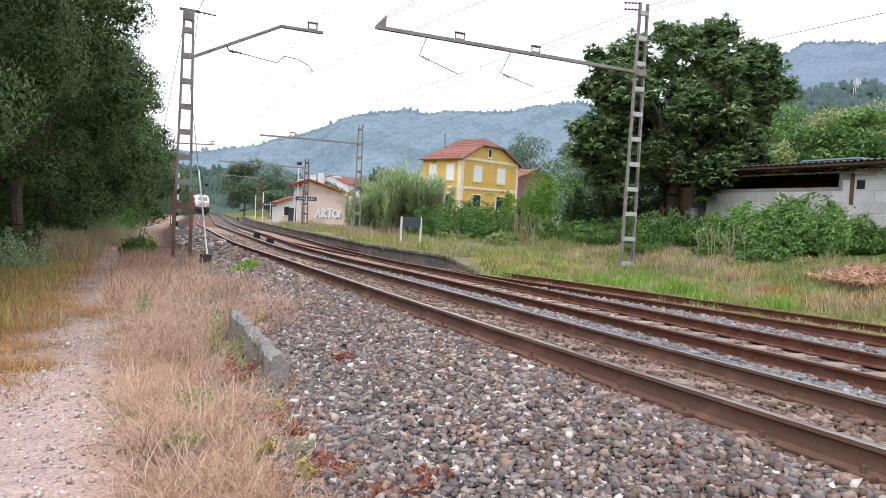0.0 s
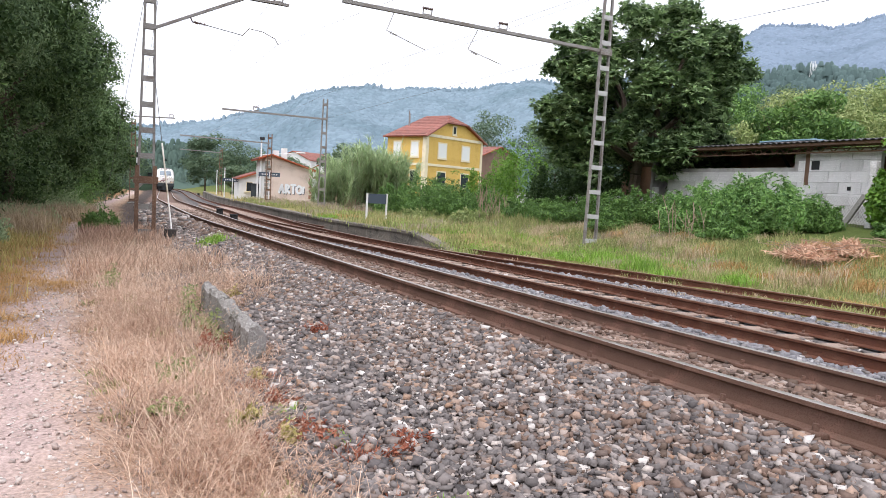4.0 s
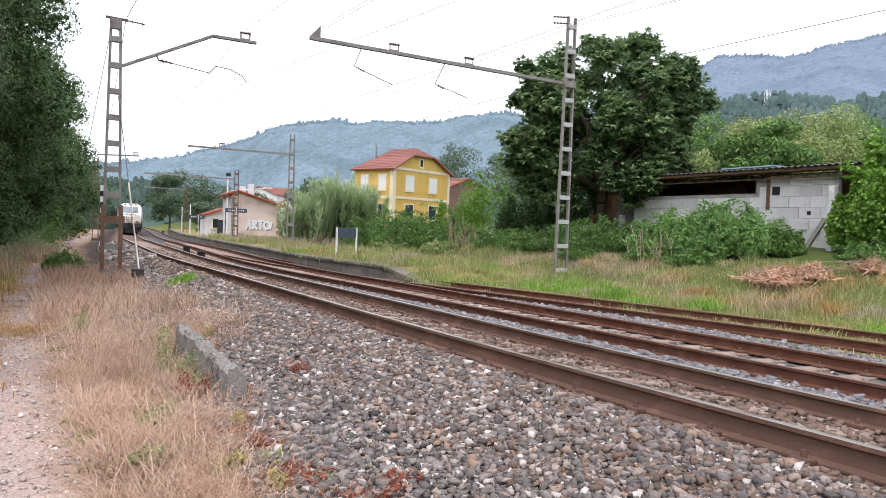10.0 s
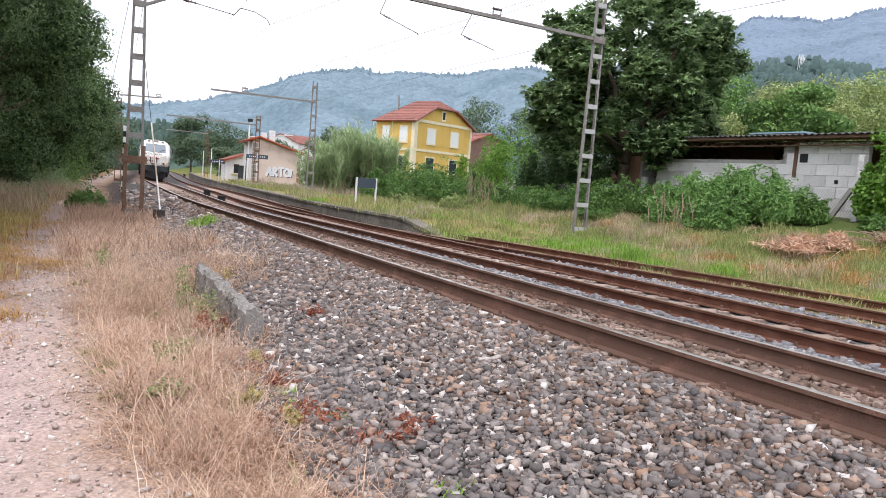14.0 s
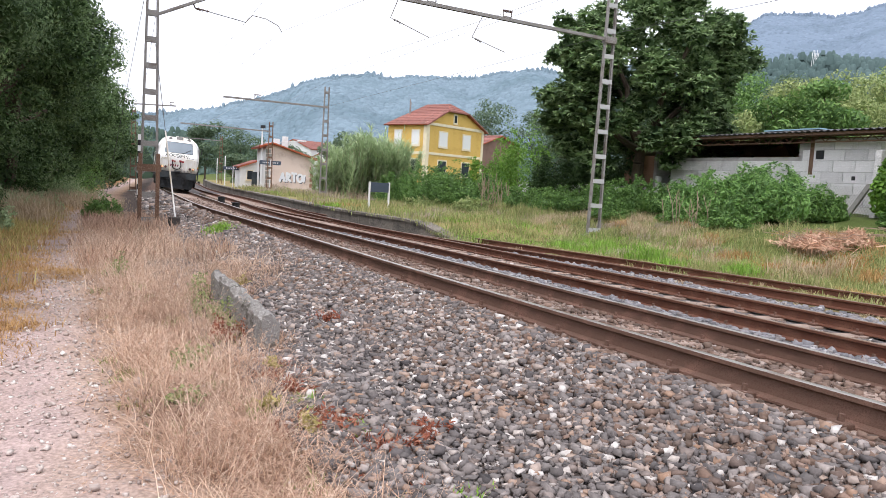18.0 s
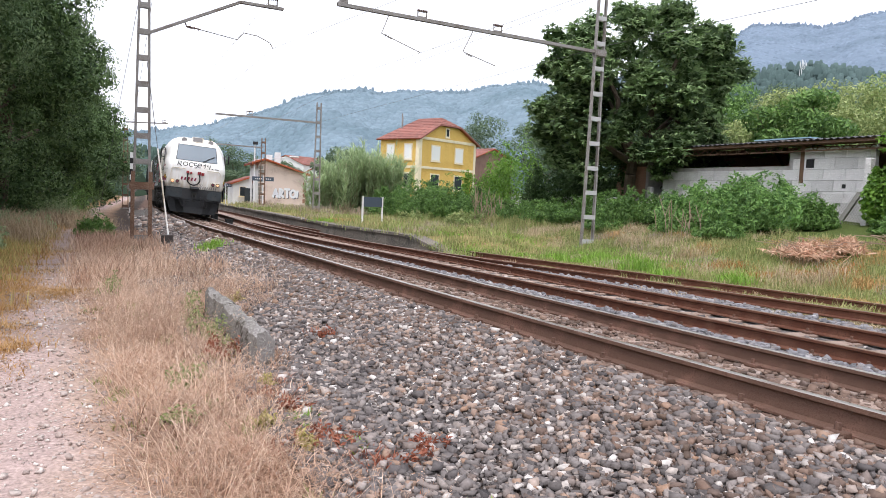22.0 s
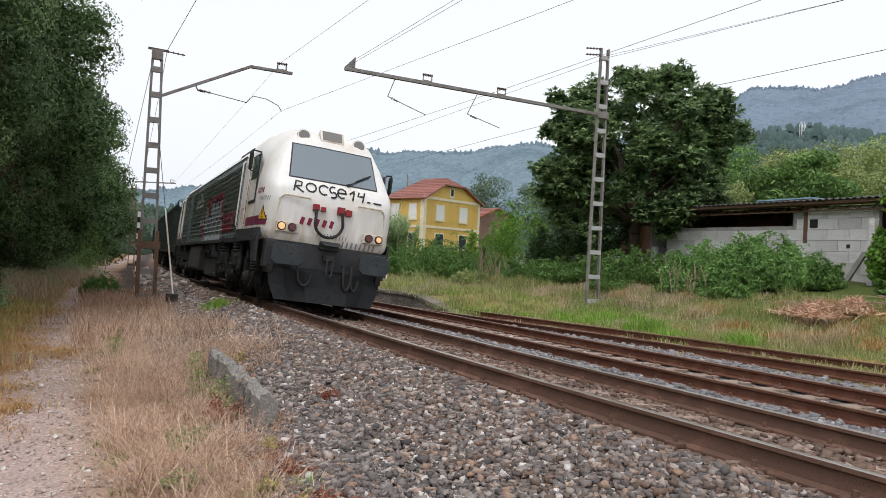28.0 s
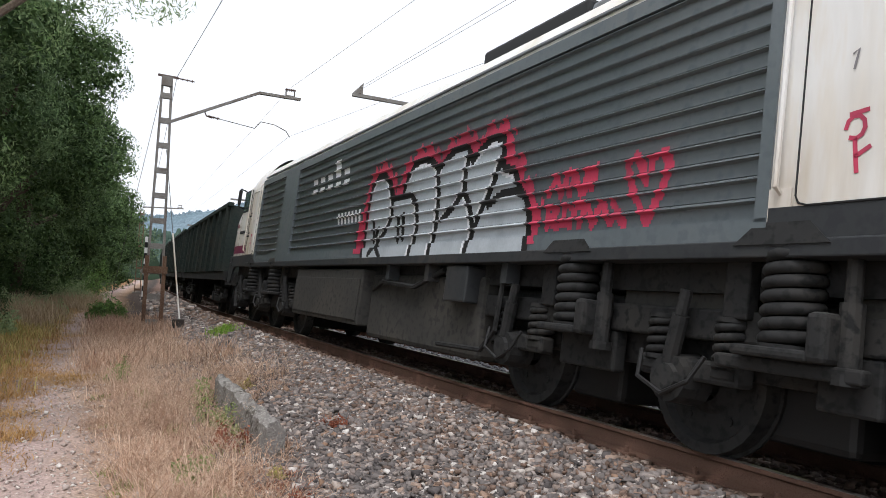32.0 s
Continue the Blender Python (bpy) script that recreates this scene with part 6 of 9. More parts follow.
M_STONE_RUST = stone_material("rust_stained_ballast", [(0.0, (0.09, 0.065, 0.05)), (0.3, (0.19, 0.125, 0.095)), (0.6, (0.13, 0.095, 0.08)), (0.8, (0.25, 0.17, 0.13)), (1.0, (0.33, 0.28, 0.25))])
M_STONE_BLUE = stone_material("clean_bluish_ballast", [(0.0, (0.12, 0.118, 0.125)), (0.4, (0.20, 0.196, 0.208)), (0.7, (0.26, 0.25, 0.258)), (0.9, (0.19, 0.165, 0.155)), (1.0, (0.40, 0.39, 0.39))])


def stones(name, s0, s1, u0, u1, count, r0, r1, mat, label, seed, lift=0.0):
    """Angular loose stones over a stretch of the ground."""
    rng = np.random.default_rng(seed)
    s, u = rng.uniform(s0, s1, count), rng.uniform(u0, u1, count)
    x, y, z, th, c = on_line(s)
    px, py = x + np.cos(th) * u, y + np.sin(th) * u
    pz = ground_height(px, py)
    r = rng.uniform(r0, r1, count) * rng.choice([0.75, 1.0, 1.0, 1.25], count)
    bv = np.array([(a, b, c2) for c2 in (-1, 1) for a, b in ((-1, -1), (1, -1), (1, 1), (-1, 1))], float) * 0.68
    bf = np.array([(3, 2, 1, 0), (4, 5, 6, 7), (0, 1, 5, 4), (1, 2, 6, 5), (2, 3, 7, 6), (3, 0, 4, 7)])
    k = len(bv)
    v = (bv[None] * (1 + rng.uniform(-0.22, 0.22, (count, k, 1))) + rng.uniform(-0.36, 0.36, (count, k, 3))) * (r[:, None] * rng.uniform([0.95, 0.7, 0.5], [1.5, 1.15, 0.9], (count, 3)))[:, None, :]
    a, b2 = rng.uniform(0, math.tau, count), rng.normal(0, 0.7, count)
    ca, sa, cb, sb = np.cos(a)[:, None], np.sin(a)[:, None], np.cos(b2)[:, None], np.sin(b2)[:, None]
    y1, z1 = v[:, :, 1] * cb - v[:, :, 2] * sb, v[:, :, 1] * sb + v[:, :, 2] * cb
    out = np.stack([v[:, :, 0] * ca - y1 * sa + px[:, None], v[:, :, 0] * sa + y1 * ca + py[:, None], z1 + (pz + lift + r * rng.uniform(-0.5, 0.8, count))[:, None]], 2)
    f = (bf[None] + (np.arange(count) * k)[:, None, None]).reshape(-1, bf.shape[1])
    return tagged(array_mesh(name, out.reshape(-1, 3), f, mat), label, "ballast", kind="stuff")


stones("ballast_shoulder", -1.0, 10.5, -3.45, -1.25, 23000, 0.014, 0.027, M_STONE, "loose grey and brown ballast stones beside the track", 1, 0.0)
stones("ballast_shoulder", -1.0, 10.5, -3.45, -1.25, 25000, 0.015, 0.031, M_STONE, "loose grey and brown broken stones beside the track", 101, 0.004)
stones("ballast_shoulder", 10.5, 23, -2.7, -1.2, 11000, 0.024, 0.042, M_STONE, "loose grey and brown ballast stones beside the track", 2, 0)
stones("ballast_shoulder", 23, 48, -2.6, -1.1, 4500, 0.06, 0.09, M_STONE, "loose grey ballast stones along the far track", 3, 0)
stones("track_ballast", -1.0, 14, -1.75, -1.02, 7500, 0.016, 0.031, M_STONE_RUST, "rust-stained ballast along the rail foot", 4, -0.01)
stones("track_ballast", 14, 34, -1.7, -1.02, 2200, 0.04, 0.06, M_STONE_RUST, "rust-stained ballast along the rail foot", 44, -0.01)
stones("track_ballast", -6, 16, -0.76, 0.76, 11000, 0.017, 0.034, M_STONE_RUST, "rust-stained ballast between the rails", 5, 0.005)
stones("track_ballast", -1.0, 13, -2.3, -1.3, 7000, 0.014, 0.028, M_STONE_RUST, "rust-dusted ballast near the rail", 205, 0.004)
stones("ballast_shoulder", -6, -1.0, -3.45, -1.05, 3000, 0.022, 0.04, M_STONE, "loose ballast stones behind the viewpoint", 206, 0.0)
stones("track_ballast", 16, 40, -0.76, 0.76, 2200, 0.035, 0.055, M_STONE_RUST, "rust-stained ballast between the far rails", 6, -0.02)
stones("middle_ballast", -0.5, 28, 1.02, 2.42, 13500, 0.026, 0.042, M_STONE_BLUE, "pale grey ballast between the two tracks", 7, 0)
stones("loop_ballast", 0, 24, 2.75, 4.1, 5200, 0.024, 0.04, M_STONE, "grey ballast between the rails of the second track", 8, -0.015)
stones("siding_ballast", 0, 18, 4.45, 6.3, 9500, 0.028, 0.045, M_STONE_BLUE, "bluish grey ballast beside the siding", 9, 0)
M_GRIT = stone_material("pinkish_path_grit", [(0.0, (0.33, 0.265, 0.235)), (0.4, (0.40, 0.325, 0.29)), (0.8, (0.52, 0.45, 0.41)), (1.0, (0.68, 0.63, 0.59))])
stones("path_pebbles", 1.2, 14, -5.4, -4.1, 6000, 0.005, 0.013, M_GRIT, "small pebbles on the dusty path", 10, 0.0)
stones("path_pebbles", 1.2, 12, -5.2, -3.3, 900, 0.010, 0.022, M_GRIT, "small pebbles at the edge of the path", 13, 0.0)

M_STRAW = leafy("dry_straw", (0.17, 0.082, 0.05), (0.50, 0.31, 0.21), 0.8, 0.3, (0.70, 0.50, 0.37))
M_RUSTGRASS = leafy("russet_grass", (0.31, 0.17, 0.06), (0.60, 0.39, 0.18), 0.8, 0.35)
M_VERGE = leafy("verge_grass", (0.11, 0.175, 0.042), (0.30, 0.40, 0.12), 0.7, 0.4, (0.46, 0.42, 0.20))
M_LUSH = leafy("lush_grass", (0.11, 0.22, 0.03), (0.30, 0.50, 0.08), 0.6, 0.4)
M_DRYVERGE = leafy("dry_verge_grass", (0.30, 0.21, 0.10), (0.54, 0.43, 0.26), 0.8, 0.35, (0.64, 0.52, 0.38))
M_OLIVE = leafy("olive_grass", (0.20, 0.19, 0.045), (0.48, 0.43, 0.13), 0.75, 0.4, (0.62, 0.52, 0.22))
M_MAUVE = leafy("flowering_grass", (0.22, 0.16, 0.10), (0.46, 0.35, 0.26), 0.8, 0.35, (0.50, 0.43, 0.36))
M_FOX = leafy("fox_red_grass", (0.30, 0.12, 0.04), (0.52, 0.26, 0.09), 0.8, 0.3)
M_REDWEED = leafy("red_weed", (0.20, 0.05, 0.03), (0.38, 0.15, 0.09), 0.7, 0.3)


def grass(name, s0, s1, u0, u1, count, h0, h1, width, mat, label, seed, lean=0.6, clump=0.12, per=26, edge=None, top=None, patch=None):
    """Grass in clumps over a stretch; edge(s) may narrow it to u below a border, patch (size, share, shift) to uneven patches."""
    rng = np.random.default_rng(seed)
    nc = max(1, count // per)
    cs, cu = rng.uniform(s0, s1, nc), rng.uniform(u0, u1, nc)
    if edge:
        lim = np.array([edge(q) for q in cs])
        keep = cu < lim + rng.normal(0, 0.12, nc)
        cs, cu = cs[keep], cu[keep]
    if edge is dry_edge:
        keep = cu > np.array([grass_edge(q) for q in cs]) + rng.exponential(0.16, len(cs))
        cs, cu = cs[keep], cu[keep]
    if patch:
        k, share, ph = patch
        val = np.sin(cs / k * 2.1 + ph) * np.sin(cu / k * 2.9 - ph * 1.7) + 0.5 * np.sin(cs / k * 5.3 - cu / k * 3.1 + ph) + rng.normal(0, 0.15, len(cs))
        keep = val > np.quantile(val, 1 - share)
        cs, cu = cs[keep], cu[keep]
    ch = rng.uniform(h0, h1, len(cs)) * rng.choice([0.55, 0.8, 1.0, 1.25], len(cs))
    i = rng.integers(0, len(cs), count)
    s, u = cs[i] + rng.normal(0, clump, count), cu[i] + rng.normal(0, clump, count)
    x, y, z, th, c = on_line(s)
    px, py = x + np.cos(th) * u, y + np.sin(th) * u
    pz = ground_height(px, py)
    if top:
        pz = np.maximum(pz, z + np.array([PLATFORM_TOP(q) for q in s]) - 0.03 - 0.26 * np.clip((u - 9.0) / 3, 0, 1))
    ob = blades(name, np.stack([px, py, pz - 0.02], 1), ch[i] * rng.uniform(0.5, 1.1, count), lean, width, mat, rng)
    return tagged(ob, label, "grass", kind="stuff")


dry_edge = lambda s: float(np.interp(s, [0, 2, 3.6, 4.2, 6.2, 6.9, 8, 10, 14, 18], [-3.5, -3.4, -3.3, -3.32, -3.25, -2.6, -2.0, -2.2, -2.3, -2.5]))
grass_edge = lambda s: float(np.interp(s, [0, 3, 8, 12, 17, 24], [-4.25, -4.25, -4.32, -4.4, -4.5, -4.4]))
path_edge = lambda s: float(np.interp(s, [0, 10, 16, 24], [-5.35, -5.05, -5.0, -4.9]))


def straws(name, s0, s1, u0, u1, count, l0, l1, e0, e1, droop, width, mat, label, seed, heads=0, clump=0.10, per=22):
    """Dry stalks thrown every way: each a thin bent strip, some with a loose seed head of small spikelets."""
    rng = np.random.default_rng(seed)
    nc = max(1, count // per)
    cs, cu = rng.uniform(s0, s1, nc), rng.uniform(u0, u1, nc)
    keep = (cu < np.array([dry_edge(q) for q in cs]) + rng.normal(0, 0.13, nc)) & (cu > np.array([grass_edge(q) for q in cs]) + rng.exponential(0.12, nc))
    cs, cu = cs[keep], cu[keep]
    i = rng.integers(0, len(cs), count)
    size = rng.choice([0.5, 0.75, 1.0, 1.2], len(cs))[i]
    s, u = cs[i] + rng.normal(0, clump, count), cu[i] + rng.normal(0, clump, count)
    x, y, z, th, c = on_line(s)
    px, py = x + np.cos(th) * u, y + np.sin(th) * u
    p = np.stack([px, py, ground_height(px, py) - 0.01], 1)
    az, el = rng.uniform(0, math.tau, count), np.radians(rng.uniform(e0, e1, count))
    side = np.stack([-np.sin(az), np.cos(az), np.zeros(count)], 1) * (width * rng.uniform(0.6, 1.4, (count, 1)))
    ln = rng.uniform(l0, l1, count) * size / 3
    bend = np.radians(rng.uniform(0.2, 1.0, count) * droop) / 3
    turn = rng.normal(0, 0.25, count)
    v = np.empty((count, 7, 3))
    ends = []
    for k in range(3):
        v[:, 2 * k], v[:, 2 * k + 1] = p - side * (1 - 0.25 * k), p + side * (1 - 0.25 * k)
        d = np.stack([np.cos(az) * np.cos(el), np.sin(az) * np.cos(el), np.sin(el)], 1)
        ends.append((p.copy(), d * ln[:, None]))
        p = p + d * ln[:, None]
        el, az = el - bend, az + turn
    v[:, 6] = p
    i = np.arange(count)[:, None] * 7
    tri = [i + np.array(q) for q in ((0, 1, 3), (0, 3, 2), (2, 3, 5), (2, 5, 4), (4, 5, 6))]
    verts = [v.reshape(-1, 3)]
    if heads:
        a, d = ends[2]
        k = np.repeat(np.arange(count), heads)
        f = rng.uniform(0.1, 1.1, (len(k), 1))
        c = a[k] + d[k] * f
        o = rng.normal(0, 1, (len(k), 3))
        o /= np.linalg.norm(o, axis=1, keepdims=True)
        c = c + o * (0.022 * (1.15 - f))
        q = d[k] / np.linalg.norm(d[k], axis=1, keepdims=True) + o * 0.7
        q *= rng.uniform(0.006, 0.013, (len(k), 1))
        w = np.cross(q, rng.normal(0, 1, (len(k), 3)))
        w *= 0.0022 / (np.linalg.norm(w, axis=1, keepdims=True) + 1e-9)
        h = np.stack([c - q, c + w, c + q, c - w], 1)
        j = np.arange(len(k))[:, None] * 4 + count * 7
        verts.append(h.reshape(-1, 3))
        tri += [j + np.array((0, 1, 2)), j + np.array((0, 2, 3))]
    return tagged(array_mesh(name, np.concatenate(verts), np.concatenate(tri), mat), label, "grass", kind="stuff")


M_STRAW_PALE = leafy("bleached_straw", (0.36, 0.215, 0.145), (0.70, 0.50, 0.37), 0.8, 0.35, (0.88, 0.70, 0.55))
grass("dry_grass", 0.8, 10, -4.5, -2.0, 12000, 0.05, 0.20, 0.0034, M_STRAW, "dry straw-coloured grass between path and ballast", 20, 2.4, 0.12, 34, dry_edge)
grass("dry_grass", 0.8, 11, -4.45, -2.0, 22000, 0.03, 0.12, 0.0032, M_STRAW, "matted dry straw lying over the ground", 120, 4.2, 0.16, 40, dry_edge)
straws("dry_grass", 0.8, 7, -4.4, -2.0, 6500, 0.16, 0.42, 5, 65, 75, 0.0027, M_STRAW_PALE, "bleached bent straw stalks lying across each other", 520)
straws("dry_grass", 0.8, 8, -4.3, -2.0, 3400, 0.20, 0.46, 15, 80, 80, 0.0022, M_STRAW, "dry grass with loose pinkish seed heads", 521, 9)
straws("dry_grass", 1.0, 9, -4.2, -2.0, 900, 0.28, 0.52, 30, 85, 70, 0.0018, M_STRAW_PALE, "tall pale dry grass with loose seed heads", 522, 11, 0.07, 14)
straws("dry_grass", 7, 14, -4.5, -2.0, 5000, 0.2, 0.48, 10, 80, 75, 0.004, M_STRAW_PALE, "bleached bent straw stalks lying across each other", 523, 5, 0.16)
grass("dry_grass", 10, 24, -4.6, -2.0, 12000, 0.12, 0.38, 0.006, M_STRAW, "dry straw-coloured grass between path and ballast", 22, 0.9, 0.16, 30, dry_edge)
grass("dry_grass", 3, 30, -7.4, -4.9, 22000, 0.06, 0.24, 0.006, M_RUSTGRASS, "russet dry grass on the far edge of the path", 23, 0.8, 0.16, 30, path_edge)
grass("path_grass", 16, 40, -6.5, -3.2, 8000, 0.06, 0.20, 0.007, M_DRYVERGE, "sparse dry grass across the far path", 24, 0.8, 0.2, 20)
grass("green_weeds", 1.5, 9, -4.3, -3.0, 900, 0.05, 0.15, 0.006, M_VERGE, "scattered green weeds in the dry grass", 25, 0.9, 0.06, 40)
grass("green_tuft", 13.6, 14.5, -1.90, -1.45, 520, 0.14, 0.36, 0.008, M_LUSH, "bright green grass tuft in the ballast", 26, 0.7, 0.10, 100)
grass("red_weeds", 4.7, 4.95, -2.3, -2.15, 260, 0.03, 0.09, 0.006, M_REDWEED, "small red weed among the stones", 27, 1.4, 0.06, 130)
grass("red_weeds", 1.45, 1.75, -3.0, -2.8, 320, 0.04, 0.10, 0.006, M_REDWEED, "small red weed among the stones", 28, 1.4, 0.06, 160)
grass("green_weeds", 1.0, 7.5, -4.2, -3.15, 1500, 0.04, 0.13, 0.006, M_VERGE, "small yellow-green weeds in the dry grass", 225, 1.1, 0.05, 75)
grass("green_weeds", 0.8, 3.5, -3.6, -2.9, 700, 0.03, 0.10, 0.007, M_LUSH, "small fresh green weeds at the ballast edge", 226, 1.1, 0.05, 70)
grass("red_weeds", 1.0, 3.6, -3.5, -3.0, 1500, 0.03, 0.10, 0.005, M_REDWEED, "low red weeds at the edge of the ballast", 227, 1.4, 0.08, 90)
grass("tall_dry_grass", 19, 25, -6.6, -5.4, 5000, 0.4, 0.9, 0.008, M_DRYVERGE, "tall pale dry grass mound under the trees", 150, 0.8, 0.25, 50)
grass("shade_grass", 5, 20, -8.6, -6.3, 12000, 0.15, 0.5, 0.007, M_VERGE, "green and brown grass under the trees", 151, 0.9, 0.2, 40)
grass("tall_dry_grass", 29, 36, -5.9, -4.7, 3000, 0.4, 0.9, 0.010, M_DRYVERGE, "tall pale dry grass mound at the end of the path", 152, 0.8, 0.25, 60)
# verge beyond the siding
grass("verge_grass", 1, 32, 9.2, 15.5, 46000, 0.10, 0.40, 0.007, M_VERGE, "uneven green and yellow verge grass", 30, 0.9, 0.22, 40)
grass("verge_grass", 2, 32, 9.4, 15.5, 14000, 0.2, 0.55, 0.006, M_DRYVERGE, "pale dry seed grass in the verge", 31, 0.9, 0.25, 60, patch=(2.2, 0.4, 0.6))
grass("verge_grass", 2, 30, 9.4, 15.5, 9000, 0.15, 0.42, 0.006, M_MAUVE, "pinkish brown flowering grass in the verge", 131, 0.9, 0.25, 60, patch=(2.6, 0.35, 2.4))
grass("lush_grass", 1, 30, 8.9, 12.5, 12000, 0.06, 0.26, 0.009, M_LUSH, "fresh bright green grass near the siding", 32, 0.8, 0.25, 120, patch=(1.8, 0.42, 1.2))
grass("lush_grass", 12.5, 19, 9.0, 11.0, 4500, 0.15, 0.40, 0.009, M_LUSH, "fresh bright green grass near the mast", 33, 0.7, 0.22, 120)
grass("russet_grass", 3, 24, 9.0, 15, 9000, 0.1, 0.34, 0.007, M_RUSTGRASS, "russet patches in the verge grass", 34, 1.0, 0.25, 90, patch=(1.6, 0.3, 4.0))
grass("russet_grass", 7.5, 12, 10.5, 13, 3500, 0.1, 0.3, 0.007, M_FOX, "fox-red dock and grass patches in the verge", 134, 1.0, 0.25, 140, patch=(1.1, 0.4, 1.0))
grass("siding_grass", 0, 26, 5.9, 9.2, 9000, 0.04, 0.13, 0.008, M_DRYVERGE, "low dry grass between the siding rails", 35, 1.2, 0.12, 30)
grass("siding_grass", 0, 26, 7.6, 9.4, 6000, 0.06, 0.2, 0.008, M_VERGE, "grass creeping over the siding rail", 36, 1.0, 0.12, 30)
grass("platform_grass", 17.5, 25, 5.9, 12.5, 16000, 0.12, 0.4, 0.010, M_VERGE, "grass at the platform ramp", 37, 0.8, 0.2, 40, None, "turf")
grass("lush_grass", 18, 27, 6.5, 12.5, 9000, 0.10, 0.32, 0.010, M_LUSH, "fresh green grass at the platform ramp", 137, 0.8, 0.3, 90, None, "turf")
grass("platform_grass", 21, 62, 5.4, 11.5, 22000, 0.15, 0.5, 0.014, M_VERGE, "tall grass on the overgrown platform", 38, 0.7, 0.35, 60, None, "turf")
grass("platform_grass", 21, 62, 6.2, 11.5, 9000, 0.25, 0.7, 0.010, M_MAUVE, "tall pinkish dry grass on the overgrown platform", 39, 0.6, 0.4, 120, None, "turf", (2.5, 0.5, 0.4))
grass("platform_grass", 30, 66, 5.5, 11.5, 5000, 0.15, 0.45, 0.012, M_RUSTGRASS, "russet grass on the overgrown platform", 139, 0.8, 0.4, 90, None, "turf", (2.0, 0.35, 2.9))
grass("lush_grass", 24, 50, 5.5, 11.5, 6000, 0.12, 0.32, 0.012, M_LUSH, "fresh green patches on the platform", 239, 0.8, 0.3, 100, None, "turf", (2.0, 0.35, 5.0))
grass("bank_grass", 24, 50, 11.5, 15, 14000, 0.2, 0.7, 0.013, M_VERGE, "tall grass below the hedge", 40, 0.6, 0.3, 60)


def concrete_kerb():
    """The old concrete beam that sticks out of the dry grass, its top chipped."""
    a, b = spot(4.1, -3.03), spot(6.5, -3.0)
    d = b - a
    t = thing("concrete_beam", Matrix.Translation((a.x, a.y, -0.52)) @ Matrix.Rotation(math.atan2(d.y, d.x), 4, "Z"), "weathered chipped concrete beam in the dry grass", "concrete beam")
    bm = bmesh.new()
    n = 22
    ln = Vector((d.x, d.y)).length
    rng = random.Random(4)
    rings = []
    for i in range(n + 1):
        x = ln * i / n
        h = 0.25 + 0.06 * i / n
        rr = [(-0.075, -0.25), (-0.075, h - 0.03), (-0.05, h), (0.0, h + 0.01), (0.05, h), (0.075, h - 0.03), (0.075, -0.25)]
        rings.append([bm.verts.new((x, y + rng.uniform(-0.012, 0.012), z + (rng.uniform(-0.05, 0.012) if z > 0 else 0))) for y, z in rr])
    for i in range(n):
        for k in range(6):
            bm.faces.new((rings[i][k], rings[i][k + 1], rings[i + 1][k + 1], rings[i + 1][k])[::-1])
    bm.faces.new(rings[0])
    bm.faces.new(rings[-1][::-1])
    bmesh.ops.recalc_face_normals(bm, faces=bm.faces[:])
    part("beam", bm, material("mossy_old_concrete", (0.23, 0.215, 0.20), 0.95, 0, ((0.09, 0.08, 0.065), (0.33, 0.315, 0.295)), 6, 45, 0.8), t)


concrete_kerb()
grass("dry_grass", 4.0, 6.6, -3.4, -3.2, 700, 0.06, 0.18, 0.0034, M_STRAW, "dry grass leaning on the concrete beam", 140, 1.3, 0.06, 30)
grass("dry_grass", 4.0, 4.6, -3.05, -2.85, 400, 0.10, 0.22, 0.0034, M_STRAW, "dry grass leaning on the concrete beam", 141, 1.3, 0.06, 30)
grass("green_weeds", 4.4, 6.8, -3.35, -3.1, 300, 0.06, 0.18, 0.005, M_VERGE, "yellow-green weeds beside the beam", 142, 0.8, 0.08, 40)


for i, (s, u, r, h, mat) in enumerate(((3.75, -3.72, 0.16, 0.16, M_YELLOWGREEN), (5.6, -3.22, 0.18, 0.30, M_YELLOWGREEN), (6.4, -3.2, 0.2, 0.34, M_YELLOWGREEN), (4.6, -3.25, 0.16, 0.22, M_REDWEED), (5.1, -3.2, 0.18, 0.26, M_YELLOWGREEN), (2.6, -3.45, 0.07, 0.10, M_OLIVE), (2.15, -3.35, 0.06, 0.10, M_OLIVE), (3.5, -3.2, 0.06, 0.09, M_OLIVE), (2.9, -3.9, 0.10, 0.12, M_YELLOWGREEN), (8.6, -3.9, 0.14, 0.3, M_YELLOWGREEN), (7.4, -2.55, 0.10, 0.15, M_OLIVE), (4.7, -2.25, 0.11, 0.06, M_REDWEED), (1.75, -2.75, 0.14, 0.08, M_REDWEED), (2.2, -3.15, 0.16, 0.08, M_REDWEED), (2.9, -3.1, 0.12, 0.07, M_REDWEED))):
    shrub("wild_weed", s, u, r * 1.35, h * 1.35, 300, 0.045, 0.018, mat, "low red weed in the ballast" if mat is M_REDWEED else "small yellow-green weed in the dry grass", 400 + i, 6, "weeds in the dry grass")
# dry orange grass that creeps over the path
grass("path_grass", 8, 24, -7.6, -5.3, 15000, 0.10, 0.34, 0.007, M_OLIVE, "yellow-green grass along the outer edge of the path", 532, 0.9, 0.2, 40)
grass("russet_grass", 4.8, 10.5, -5.9, -4.88, 15000, 0.02, 0.09, 0.004, M_RUSTGRASS, "low orange dry grass matted over the path edge", 533, 2.6, 0.12, 40)
grass("russet_grass", 8.8, 10.4, -4.85, -4.45, 2600, 0.02, 0.09, 0.004, M_RUSTGRASS, "low orange dry grass matted across the path", 534, 2.6, 0.12, 60)
